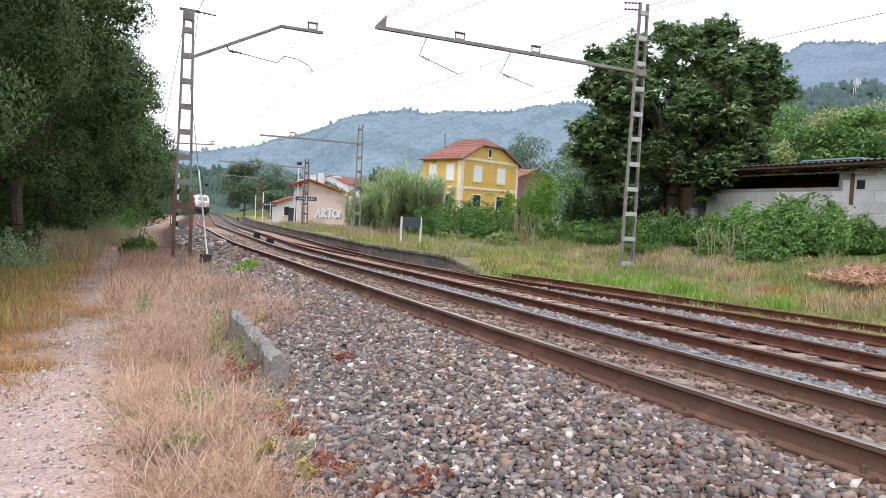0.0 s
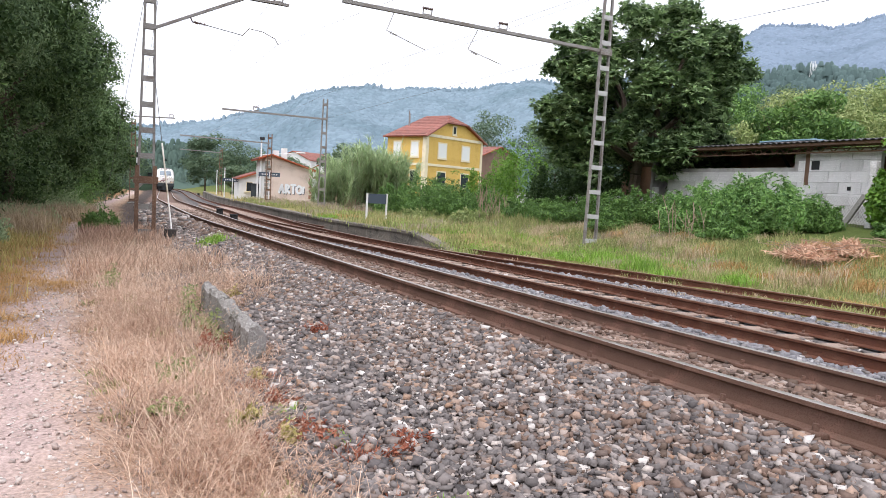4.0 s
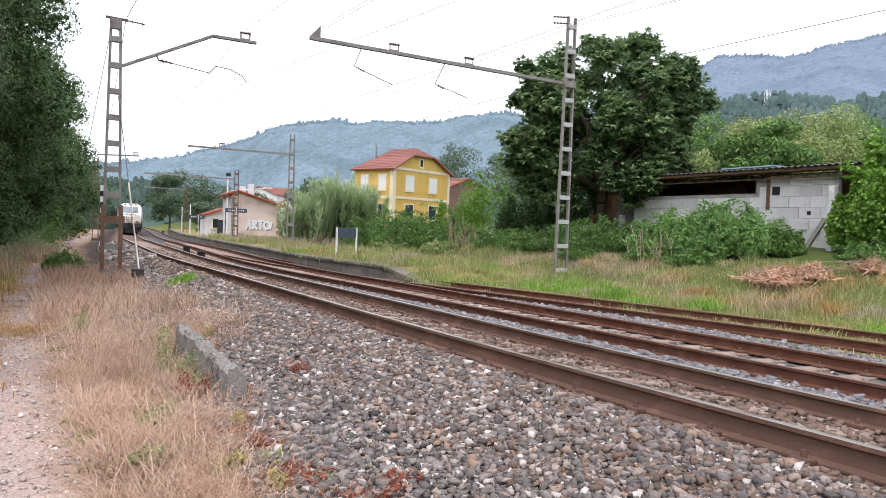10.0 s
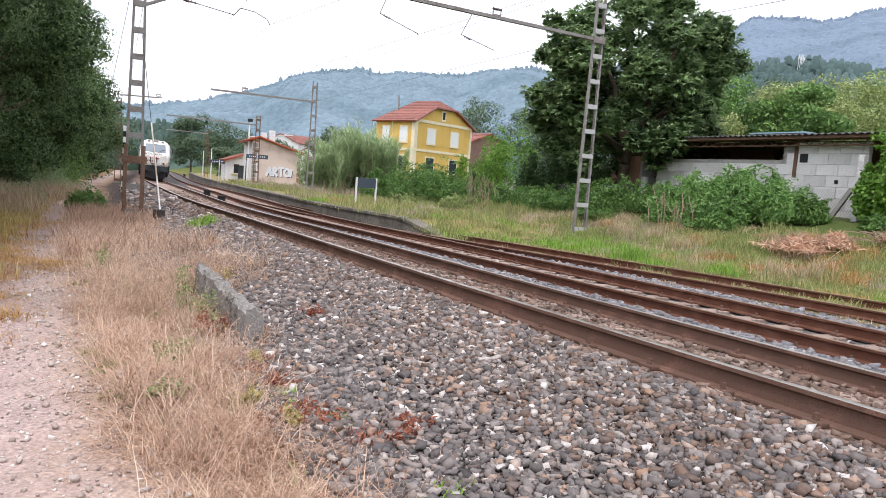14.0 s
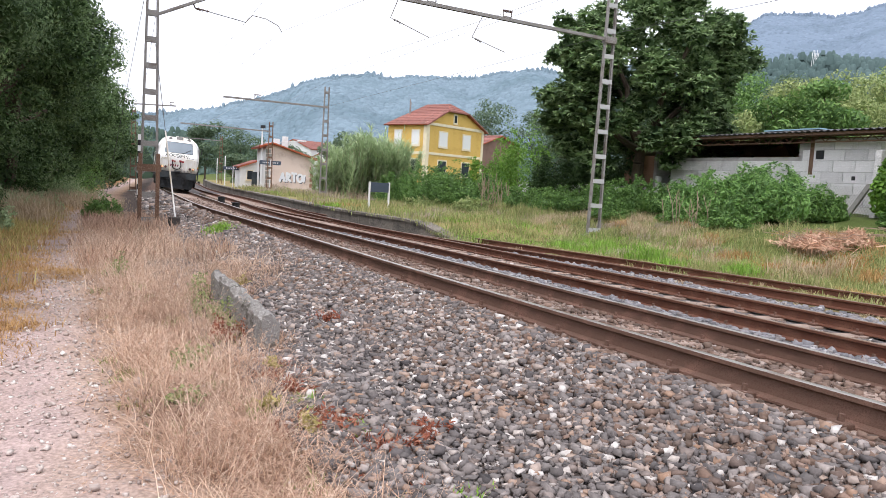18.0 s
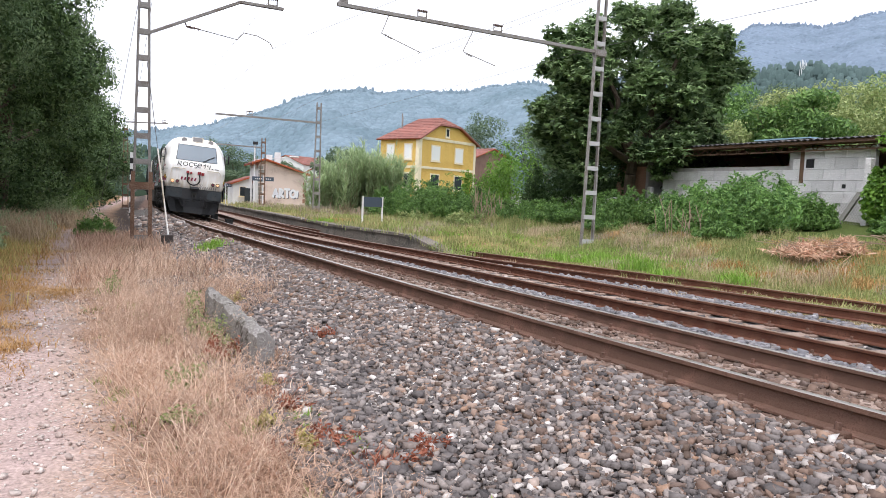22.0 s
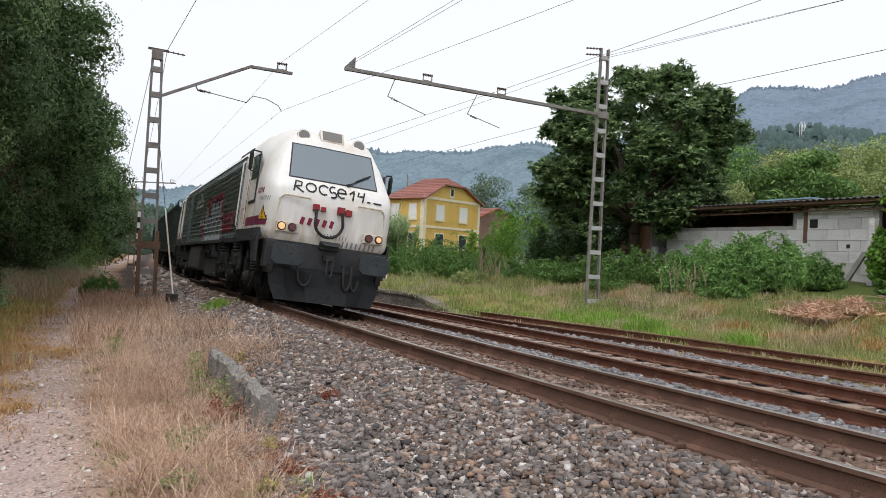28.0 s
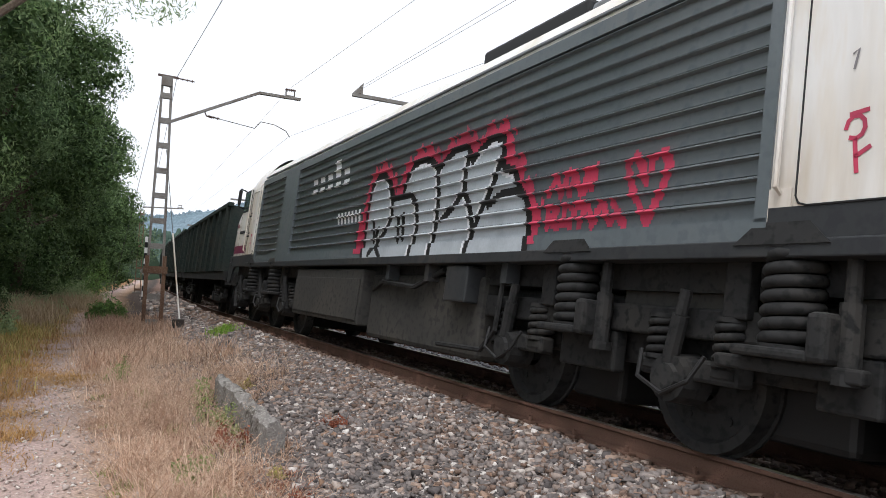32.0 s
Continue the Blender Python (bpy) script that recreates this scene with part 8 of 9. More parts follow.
def louvre_panel(parent, e, y0, y1, z0, z1, paint):
    """A side panel of slanting slats, each a piece of its own."""
    boxed("louvre_backing", (min(e * 1.30, e * 1.335), max(e * 1.30, e * 1.335), y0, y1, z0 - 0.03, z1 + 0.03), M_GRILLE, parent)
    pitch = 0.125
    n = int((z1 - z0) / pitch)
    pitch = (z1 - z0) / n
    # a flat strip with a narrow proud lip along its upper edge
    pr = [(1.338, pitch * 0.985), (1.350, pitch * 0.985), (1.386, pitch * 0.82), (1.386, pitch * 0.79), (1.350, pitch * 0.72), (1.348, 0.004), (1.338, 0.004)]
    verts = [(e * a, y, b) for y in (0, y1 - y0) for a, b in pr]
    k = len(pr)
    faces = [(i, (i + 1) % k, k + (i + 1) % k, k + i) for i in range(k)] + [tuple(range(k))[::-1], tuple(range(k, 2 * k))]
    if e < 0:
        faces = [f[::-1] for f in faces]
    first = None
    cells = {"silver": [], "black": [], "pink": [], "white": []}
    bands = []
    for i in range(n):
        z = z0 + i * pitch
        if first is None:
            first = link_mesh("louvre_slat", verts, faces, M_GRILLE, parent)
            ob = first
        else:
            ob = new("louvre_slat", first.data)
            ob.parent = parent
        ob.location = (0, y0, z)
        if paint:
            for fa, fb, qa, qb in ((0.02, 0.20, 1.3515, 1.352), (0.20, 0.38, 1.352, 1.353), (0.38, 0.56, 1.353, 1.354), (0.56, 0.72, 1.354, 1.3555), (0.72, 0.79, 1.3555, 1.390), (0.79, 0.82, 1.390, 1.390), (0.82, 0.99, 1.390, 1.355)):
                bands.append((z + pitch * fa, z + pitch * fb, qa, qb))
    if paint:
        bands += [(1.28 + k * 0.0235, 1.28 + (k + 1) * 0.0235, 1.3885, 1.3885) for k in range(6)]
        ys = np.arange(3.3, 12.4, 0.015)
        for za, zb, xa, xb in bands:
            row = graffiti_map(ys, np.full(ys.shape, (za + zb) / 2))
            cut = np.flatnonzero(np.diff(row)) + 1
            for i, j in zip(np.concatenate([[0], cut]), np.concatenate([cut, [len(ys) - 1]])):
                if row[i]:
                    cells[("", "silver", "black", "pink", "white")[row[i]]].append((ys[i], ys[j], xa, xb, za, zb))
    if paint:
        for kd, mat in (("silver", M_SILVER), ("black", M_BLACK), ("pink", M_PINK), ("white", M_WHITELINE)):
            vs, fs = [], []
            for a, b, xa, xb, za, zb in cells[kd]:
                i = len(vs)
                vs += [(e * xa, a, za), (e * xa, b, za), (e * xb, b, zb), (e * xb, a, zb)]
                fs.append((i + 3, i + 2, i + 1, i))
            tagged(link_mesh("graffiti", vs, fs, mat, parent), kd + " graffiti paint over the louvre slats", kind="stuff")


def side_at(e, out=0.004):
    return lambda y, z: Vector((e * (cab_width(z) * float(np.interp(y, [0.02, 0.09, 0.24, 0.45, 0.75], [0.80, 0.89, 0.95, 0.985, 1.0])) + out), y, z))


def cab_details(loco, e):
    """Door, window, band and rails on one flank of a cab."""
    X = 1.37
    bx = lambda name, y0, y1, z0, z1, d, mat, label="", bev=0.0: boxed(name, (min(e * (X - 0.02), e * (X + d)), max(e * (X - 0.02), e * (X + d)), y0, y1, z0, z1), mat, loco, label, bev)
    ys = [0.16, 0.24, 0.34, 0.45, 0.6, 0.75, 1.84]
    at = side_at(e, 0.005)
    link_mesh("purple_band", [at(y, z) for z in (1.53, 1.71) for y in ys], [(k, k + 1, k + 8, k + 7) for k in range(6)], M_PURPLE, loco, "purple band along the cab side")
    bx("door", 1.95, 2.74, 1.47, 2.93, 0.012, M_WHITE, "white cab door with rounded corners", 0.006)
    bx("window_frame", 1.03, 1.76, 2.00, 3.02, 0.02, M_SKIRT, "dark cab window frame", 0.008)
    bx("window_glass", 1.09, 1.70, 2.54, 2.97, 0.026, M_GLASS)
    bx("window_blind", 1.09, 1.70, 2.06, 2.50, 0.026, M_WHITE)
    bx("window_bar", 1.06, 1.73, 2.505, 2.535, 0.034, M_SKIRT)
    for z in (1.82, 2.28):
        bx("door_handle", 1.99, 2.11, z + 0.07, z + 0.10, 0.045, M_BLACK, "black bar handle", 0.008)
    bx("step_plate", 2.76, 2.92, 1.40, 1.58, 0.01, M_WHITE)
    for y in (1.885, 2.83):
        bm = bmesh.new()
        pipe(bm, [(e * X, y, 1.55), (e * (X + 0.05), y, 1.58), (e * (X + 0.05), y, 3.0), (e * X, y, 3.05)], 0.016, 6)
        part("grab_rail", bm, M_WHITE, loco, "white vertical grab rail")
    outline = [(1.97, 1.53), (1.99, 1.49), (2.04, 1.475), (2.66, 1.475), (2.71, 1.49), (2.73, 1.53), (2.73, 2.90), (1.97, 2.90), (1.97, 1.53)]
    bm = bmesh.new()
    pipe(bm, [(e * (X + 0.012), y, z) for y, z in outline], 0.007, 5)
    part("door_seal", bm, M_BLACK, loco, "thin dark door seal")
    for z in (1.80, 2.26):
        bx("handle_recess", 1.985, 2.115, z, z + 0.19, 0.016, M_CREAM)
        # dark strip that paints the shade under the recess's upper edge
        bx("recess_shade", 1.985, 2.115, z + 0.155, z + 0.19, 0.019, M_SKIRT)
    bx("panel_seam", 0.98, 0.995, 1.42, 3.0, 0.003, M_GREYTEXT)
    bx("panel_seam", 0.78, 1.84, 1.455, 1.463, 0.004, M_BLACK)
    bm = bmesh.new()
    pipe(bm, [(e * X, 1.02, 3.04), (e * (X + 0.15), 1.10, 3.07), (e * (X + 0.17), 1.16, 3.03)], 0.016, 6)
    pipe(bm, [(e * X, 1.02, 2.62), (e * (X + 0.15), 1.10, 2.64), (e * (X + 0.17), 1.16, 2.68)], 0.016, 6)
    box(bm, e * (X + 0.17) - 0.035, e * (X + 0.17) + 0.035, 1.08, 1.25, 2.66, 3.05, 0.045)
    part("mirror", bm, M_BLACK, loco, "black folded rear-view mirror")
    at = side_at(e)
    strokes("logo_mark", blob_word(0.36, 0.80, 2.22, 0.075, 5, -0.3), 0.05, M_MAROON, loco, at, label="plain maroon dashes of the side mark")
    strokes("small_lettering", blob_word(0.12, 0.62, 2.06, 0.07, 10, -0.2), 0.016, M_GREYTEXT, loco, at)
    pts = [(0.32, 1.93), (0.50, 1.62), (0.13, 1.62)]
    for nm, sc, out, mat, lb in (("warning_sign", 1.0, 0.007, M_BLACK, "black edge of the warning triangle"), ("warning_face", 0.80, 0.011, M_YELLOW, "yellow warning triangle with a black sign")):
        n, vs, fs, idx = 8, [], [], {}
        p3 = [(0.3167 + (y - 0.3167) * sc, 1.723 + (z - 1.723) * sc) for y, z in pts]
        lay = side_at(e, out)
        for i in range(n + 1):
            for j in range(n + 1 - i):
                k = n - i - j
                idx[i, j] = len(vs)
                vs.append(lay((p3[0][0] * i + p3[1][0] * j + p3[2][0] * k) / n, (p3[0][1] * i + p3[1][1] * j + p3[2][1] * k) / n))
        for i in range(n):
            for j in range(n - i):
                fs.append((idx[i, j], idx[i + 1, j], idx[i, j + 1]))
                if i + j < n - 1:
                    fs.append((idx[i + 1, j], idx[i + 1, j + 1], idx[i, j + 1]))
        link_mesh(nm, vs, fs, mat, loco, lb)
    strokes("warning_symbol", [arc(0.31, 1.785, 0.035, 0.03, 0, 300, 7), [(0.30, 1.755), (0.34, 1.72)], [(0.34, 1.72), (0.29, 1.70)], [(0.37, 1.672), (0.27, 1.672)]], 0.016, M_BLACK, loco, side_at(e, 0.015))
    strokes("rose_tag", [arc(2.42, 1.85, 0.05, 0.06, 0, 300, 8), [(2.42, 1.79), (2.40, 1.62)], [(2.41, 1.70), (2.34, 1.74)], [(2.45, 1.92), (2.36, 1.93)]], 0.024, M_PINK, loco, lambda y, z: Vector((e * 1.386, y, z)), label="small red sprayed rose on the door")["kind"] = "stuff"
    strokes("door_number", [[(2.45, 2.16), (2.43, 2.26), (2.46, 2.24)]], 0.014, M_GREYTEXT, loco, lambda y, z: Vector((e * 1.386, y, z)))


def nose_details(loco):
    panel_on_nose("windscreen_seal", -0.93, 0.93, 2.545, 3.31, M_BLACK, loco, 0.010, taper=0.075)
    panel_on_nose("windscreen", -0.905, 0.905, 2.57, 3.285, M_GLASS, loco, 0.016, label="tinted raked windscreen", taper=0.073)
    bm = bmesh.new()
    a, b, c = on_nose(0.30, 2.58, 0.05), on_nose(0.78, 2.86, 0.06), on_nose(0.62, 2.77, 0.06)
    pipe(bm, [a, b], 0.012, 6)
    pipe(bm, [on_nose(0.45, 2.68, 0.055), b], 0.018, 6)
    tube(bm, on_nose(0.28, 2.56, 0.0), on_nose(0.28, 2.56, 0.06), 0.04, 0.035, 8)
    part("wiper", bm, M_BLACK, loco, "black windscreen wiper")
    # brow lamps
    for x, r, mat in ((-0.60, 0.15, M_LENS), (0.60, 0.15, M_LENS)):
        p = on_nose(x, 3.52, 0.0)
        d = Vector((0, -1, 0.35)).normalized()
        disc("brow_lamp", p - d * 0.04, d, r, 0.07, M_WHITE, loco, 18)
        disc("lens", p + d * 0.03, d, r * 0.78, 0.006, mat, loco, 18, "grey brow lamp lens")
    p = on_nose(0, 3.55, 0.0)
    ob = boxed("middle_lamp_frame", (-0.26, 0.26, -0.05, 0.14, -0.13, 0.20), M_WHITE, loco, "", 0.03)
    ob.matrix_basis = Matrix.Translation(p) @ pose(0, 0, 0, -34)
    ob = boxed("middle_lamp_glass", (-0.21, 0.21, -0.056, -0.03, -0.09, 0.16), M_LENS, loco, "rectangular grey marker lamp glass")
    ob.matrix_basis = Matrix.Translation(p) @ pose(0, 0, 0, -34)
    # lamp clusters
    for e in (-1, 1):
        boxed("lamp_box", (min(e * 0.66, e * 1.10), max(e * 0.66, e * 1.10), -0.05, 0.10, 1.435, 1.63), M_CREAM, loco, "dirty cream lamp housing", 0.015)
        for x, mat in ((e * 1.0, M_LAMP if e < 0 else M_LENS), (e * 0.79, M_REDLENS)):
            disc("lamp_ring", (x, -0.047, 1.54), (0, -1, 0), 0.085, 0.03, M_BLACK, loco, 18)
            disc("lamp", (x, -0.076, 1.54), (0, -1, 0), 0.066, 0.006, mat, loco, 18)
        disc("headlight", (e * 1.0, -0.077, 1.54), (0, -1, 0), 0.055, 0.008, M_LAMP, loco, 18, "lit warm headlight")
        bm = bmesh.new()
        pipe(bm, [on_nose(e * 0.50, 2.15, 0.0), on_nose(e * 0.50, 2.15, 0.06), on_nose(e * 1.0, 2.16, 0.03), on_nose(e * 1.08, 2.08, 0.0), on_nose(e * 1.10, 1.70, -0.02)], 0.018, 6)
        part("front_rail", bm, M_CREAM, loco, "bent white front handrail")
    # jumper sockets and cable
    for x, z, r in ((-0.37, 2.0, 0.062), (-0.22, 1.98, 0.045), (0.14, 2.0, 0.075), (0.30, 1.98, 0.065)):
        if r > 0.08 and x != 0.30:
            disc("jumper_plug", on_nose(x, z, 0.0), (0, -1, 0), r, 0.12, M_RED, loco, 14, "faded red jumper cable plug")
        else:
            boxed("socket_cover", (x - r, x + r, nose_y(z) - 0.10, nose_y(z), z - r, z + r), M_RED, loco, "faded red socket cover", 0.012)
    bm = bmesh.new()
    pts = [(-0.37, -0.12, 1.96)] + [(-0.10 + 0.28 * math.cos(a), -0.17, 1.70 + 0.27 * math.sin(a)) for a in np.linspace(math.pi * 0.96, math.pi * 2.04, 14)] + [(0.15, -0.13, 1.96)]
    pipe(bm, pts, 0.03, 8)
    part("jumper_cable", bm, M_BLACK, loco, "black hanging jumper cable")
    at = lambda x, z: on_nose(x, z, 0.010)
    logo = blob_word(-0.68, 0.06, 1.70, 0.10, 5, 0.25)
    strokes("logo_mark", logo, 0.075, M_MAROON, loco, at, label="plain maroon dashes of the front mark")
    strokes("small_lettering", blob_word(-0.30, 0.35, 1.46, 0.085, 10, 0.15), 0.018, M_GREYTEXT, loco, at)
    strokes("fleet_number", blob_word(0.22, 0.98, 1.345, 0.10, 8, 0.1), 0.034, M_GREYTEXT, loco, at, label="dark dashes of the fleet number")
    tag = [[(-0.84, 2.27), (-0.80, 2.48), (-0.68, 2.46), (-0.70, 2.38), (-0.82, 2.37), (-0.66, 2.26)], arc(-0.50, 2.38, 0.10, 0.09, 0, 360, 10), arc(-0.24, 2.37, 0.10, 0.10, 40, 300), arc(-0.05, 2.40, 0.07, 0.07, 60, 250), arc(-0.06, 2.30, 0.08, 0.06, 80, -110),
           arc(0.13, 2.36, 0.09, 0.10, 0, 300), [(0.05, 2.36), (0.22, 2.37)], [(0.30, 2.38), (0.40, 2.46), (0.36, 2.26)], [(0.50, 2.44), (0.47, 2.36), (0.60, 2.37)], [(0.62, 2.45), (0.57, 2.25)], [(0.68, 2.27), (0.73, 2.27)], [(0.82, 2.27), (0.98, 2.27)]]
    for letter in tag:
        strokes("sprayed_letter", [letter], 0.034, M_BLACK, loco, at, label="black sprayed stroke below the windscreen")
    # coupler, buffers, plough
    bm = bmesh.new()
    box(bm, -0.20, 0.20, -0.08, 0.1, 1.18, 1.34, 0.02)
    v = [bm.verts.new(p) for p in ((-0.22, -0.02, 1.36), (0.22, -0.02, 1.36), (0.18, -0.30, 1.27), (-0.18, -0.30, 1.27))]
    bm.faces.new(v)
    part("coupler_shelf", bm, M_SKIRT, loco, "dark shelf over the coupling")
    boxed("buffer_beam", (-1.24, 1.24, 0.02, 0.30, 0.72, 1.26), M_SKIRT, loco, "dark buffer beam", 0.02)
    for e in (-1, 1):
        bm = bmesh.new()
        tube(bm, (e * 0.87, 0.05, 1.0), (e * 0.87, -0.30, 1.0), 0.12, 0.10, 14)
        box(bm, e * 0.87 - 0.15, e * 0.87 + 0.15, -0.02, 0.06, 0.83, 1.17, 0.02)
        part("buffer_stem", bm, M_DARK, loco)
        bm = bmesh.new()
        vs = [bm.verts.new((e * 0.87 + x, -0.36 if i == 0 else -0.30, 1.0 + z)) for i in (0, 1) for x, z in ((-0.31, -0.12), (-0.31, 0.12), (-0.22, 0.20), (0.22, 0.20), (0.31, 0.12), (0.31, -0.12), (0.22, -0.20), (-0.22, -0.20))]
        bm.faces.new(vs[:8])
        bm.faces.new(vs[8:][::-1])
        for k in range(8):
            bm.faces.new((vs[k], vs[8 + k], vs[8 + (k + 1) % 8], vs[(k + 1) % 8]))
        bmesh.ops.recalc_face_normals(bm, faces=bm.faces[:])
        bmesh.ops.bevel(bm, geom=list(bm.edges), offset=0.012, segments=2, affect="EDGES", profile=0.5)
        part("buffer_head", bm, M_BUFFER, loco, "broad slate-grey buffer plate")
        # no real opening: a black disc paints the hole's dark inside
        disc("buffer_hole", (e * 0.87 + 0.06, -0.362, 1.02), (0, -1, 0), 0.025, 0.004, M_BLACK, loco, 10)
    bm = bmesh.new()
    pr = [(1.16, 0.10, 0.80), (1.16, -0.02, 0.72), (1.10, -0.06, 0.42), (0.98, -0.14, 0.13)]
    rows = []
    for w, y, z in pr:
        rows.append([bm.verts.new((x * w, y - (0.16 if abs(x) < 0.5 else 0.0) * (1 if z < 0.75 else 0.2), z)) for x in (-1, -0.72, -0.4, 0, 0.4, 0.72, 1)])
    for i in range(len(rows) - 1):
        for k in range(6):
            bm.faces.new((rows[i][k], rows[i][k + 1], rows[i + 1][k + 1], rows[i + 1][k])[::-1])
    bmesh.ops.solidify(bm, geom=bm.faces[:], thickness=0.03)
    part("snow_plough", bm, M_SKIRT, loco, "sooty black track plough")
    for e in (-1, 1):
        boxed("plough_bracket", (e * 1.1 - 0.06, e * 1.1 + 0.06, -0.05, 0.4, 0.62, 0.80), M_DARK, loco, "", 0.01)
    for x0, x1 in ((-0.62, -0.34), (0.30, 0.46), (0.46, 0.62)):
        bm = bmesh.new()
        mid, hw = (x0 + x1) / 2, abs(x1 - x0) / 2
        pts = [(x0, -0.06, 0.92), (x0, -0.20, 0.88)] + [(mid - hw * math.cos(k), -0.24 - 0.02 * math.sin(k), 0.70 - 0.26 * math.sin(k)) for k in np.linspace(0, 3.0, 10)]
        pipe(bm, pts, 0.027, 8)
        part("air_hose", bm, M_BLACK, loco, "black drooping air hose")
    bm = bmesh.new()
    for q in (-0.05, 0.05):
        pipe(bm, [(q, -0.10, 1.02), (q * 1.2, -0.24, 0.98), (q * 1.1, -0.25, 0.72), (q * 0.4, -0.24, 0.66)], 0.02, 6)
    box(bm, -0.09, 0.09, -0.22, 0.0, 0.96, 1.08, 0.02)
    part("screw_coupling", bm, M_DUSTY, loco, "grey screw coupling link")


def locomotive():
    wheels = []
    loco = thing("locomotive", Matrix(), "white and charcoal diesel freight locomotive with graffiti on its louvres", "locomotive")
    cab_body(loco)
    rear = cab_body(loco)
    rear.matrix_basis = pose(0, 18.9, 0, 0, 0, 180)
    for e in (-1, 1):
        cab_details(rear, e)
    L = 18.9
    # the engine room's shell: white roof shoulders and charcoal flanks
    prof = [(x, z) for x, z in HALF[1:]]
    ring = [(-x, z) for x, z in prof] + [(x, z) for x, z in prof[-2::-1]]
    n = len(ring)
    verts = [(x, y, z) for y in (2.90, L - 2.90) for x, z in ring]
    faces = [(k, k + 1, n + k + 1, n + k)[::-1] for k in range(n - 1)] + [tuple(range(n))[::-1], tuple(range(n, 2 * n)), (0, n, 2 * n - 1, n - 1)]
    body = sharp(link_mesh("engine_room", [(x * (0.97 if z < 3.0 else 1), y, z) for x, y, z in verts], faces, [M_WHITE, M_GRILLE], loco, "engine room with white roof shoulders"), 25)
    for p in body.data.polygons:
        if p.center.z < 3.0:
            p.material_index = 1
    for e in (-1, 1):
        louvre_panel(loco, e, 2.97, 13.1, 1.424, 2.972, e < 0)
        louvre_panel(loco, e, 14.05, 15.95, 1.424, 2.972, False)
        for y0, y1, z0, z1 in ((2.90, 2.985, 1.40, 3.05), (13.1, 14.05, 1.40, 3.05), (15.95, 16.0, 1.4, 3.05), (2.9, 16.0, 2.975, 3.09), (2.9, 16.0, 1.27, 1.422)):
            boxed("flank_panel", (min(e * 1.30, e * 1.385), max(e * 1.30, e * 1.385), y0, y1, z0, z1), M_GRILLE, loco)
        boxed("gutter", (min(e * 1.33, e * 1.36), max(e * 1.33, e * 1.36), 2.9, 16.0, 3.16, 3.18), M_ROOF, loco)
        boxed("solebar", (min(e * 1.22, e * 1.39), max(e * 1.22, e * 1.39), 2.2, 16.7, 1.20, 1.30), M_SKIRT, loco, "dark sill along the body", 0.01)
        cab_details(loco, e)
        # skirt with its wheel arch beside each cab
        for flip in (0, 1):
            pts = [(0.28, 1.465), (0.28, 0.80), (0.58, 0.80), (0.66, 0.86), (0.71, 0.98), (0.75, 1.08), (0.81, 1.15), (0.90, 1.20), (1.02, 1.22), (2.895, 1.22), (2.895, 1.475)]
            bm = bmesh.new()
            a = [bm.verts.new((e * 1.33, (L - y) if flip else y, z)) for y, z in pts]
            b = [bm.verts.new((e * 1.381, (L - y) if flip else y, z)) for y, z in pts]
            bm.faces.new(a)
            bm.faces.new(b[::-1])
            for k in range(len(pts)):
                bm.faces.new((a[k], a[(k + 1) % len(pts)], b[(k + 1) % len(pts)], b[k]))
            bmesh.ops.recalc_face_normals(bm, faces=bm.faces[:])
            part("skirt", bm, M_SKIRT, loco, "dark grey skirt with a wheel arch")
            y = L - 0.5 if flip else 0.5
            boxed("skirt_box", (min(e * 1.36, e * 1.40), max(e * 1.36, e * 1.40), y - 0.12, y + 0.12, 1.22, 1.42), M_SKIRT, loco, "", 0.01)
            boxed("label_strip", (min(e * 1.39, e * 1.404), max(e * 1.39, e * 1.404), y - 0.06, y + 0.06, 1.31, 1.325), M_GREYTEXT, loco, "pale worn label strip")
        # tank and boxes under the floor
        boxed("battery_box", (min(e * 0.95, e * 1.34), max(e * 0.95, e * 1.34), 9.2, 12.4, 0.40, 1.15), M_DUSTY, loco, "dusty grey box under the floor", 0.02)
        boxed("box_lid", (min(e * 1.34, e * 1.36), max(e * 1.34, e * 1.36), 9.25, 12.35, 0.46, 1.02), M_DUSTY, loco, "", 0.006)
        boxed("valve_box", (min(e * 1.1, e * 1.36), max(e * 1.1, e * 1.36), 6.3, 6.75, 0.82, 1.18), M_SKIRT, loco, "", 0.02)
        for y in (5.6, 7.2, 8.3):
            boxed("floor_bracket", (min(e * 1.2, e * 1.34), max(e * 1.2, e * 1.34), y, y + 0.1, 1.02, 1.22), M_SKIRT, loco)
        bm = bmesh.new()
        pipe(bm, [(e * 1.3, 5.7, 1.1), (e * 1.3, 5.75, 0.6), (e * 1.28, 6.0, 0.4), (e * 1.28, 6.9, 0.38)], 0.025, 6)
        pipe(bm, [(e * 1.25, 7.0, 1.15), (e * 1.3, 7.6, 0.95), (e * 1.28, 8.6, 1.0), (e * 1.2, 9.1, 0.9)], 0.03, 6)
        part("pipework", bm, M_DARK, loco)
    boxed("fuel_tank", (-1.2, 1.2, 6.2, 9.2, 0.28, 1.1), M_DUSTY, loco, "sooty fuel tank", 0.05)
    boxed("underframe", (-1.15, 1.15, 0.35, L - 0.35, 1.02, 1.30), M_DARK, loco)
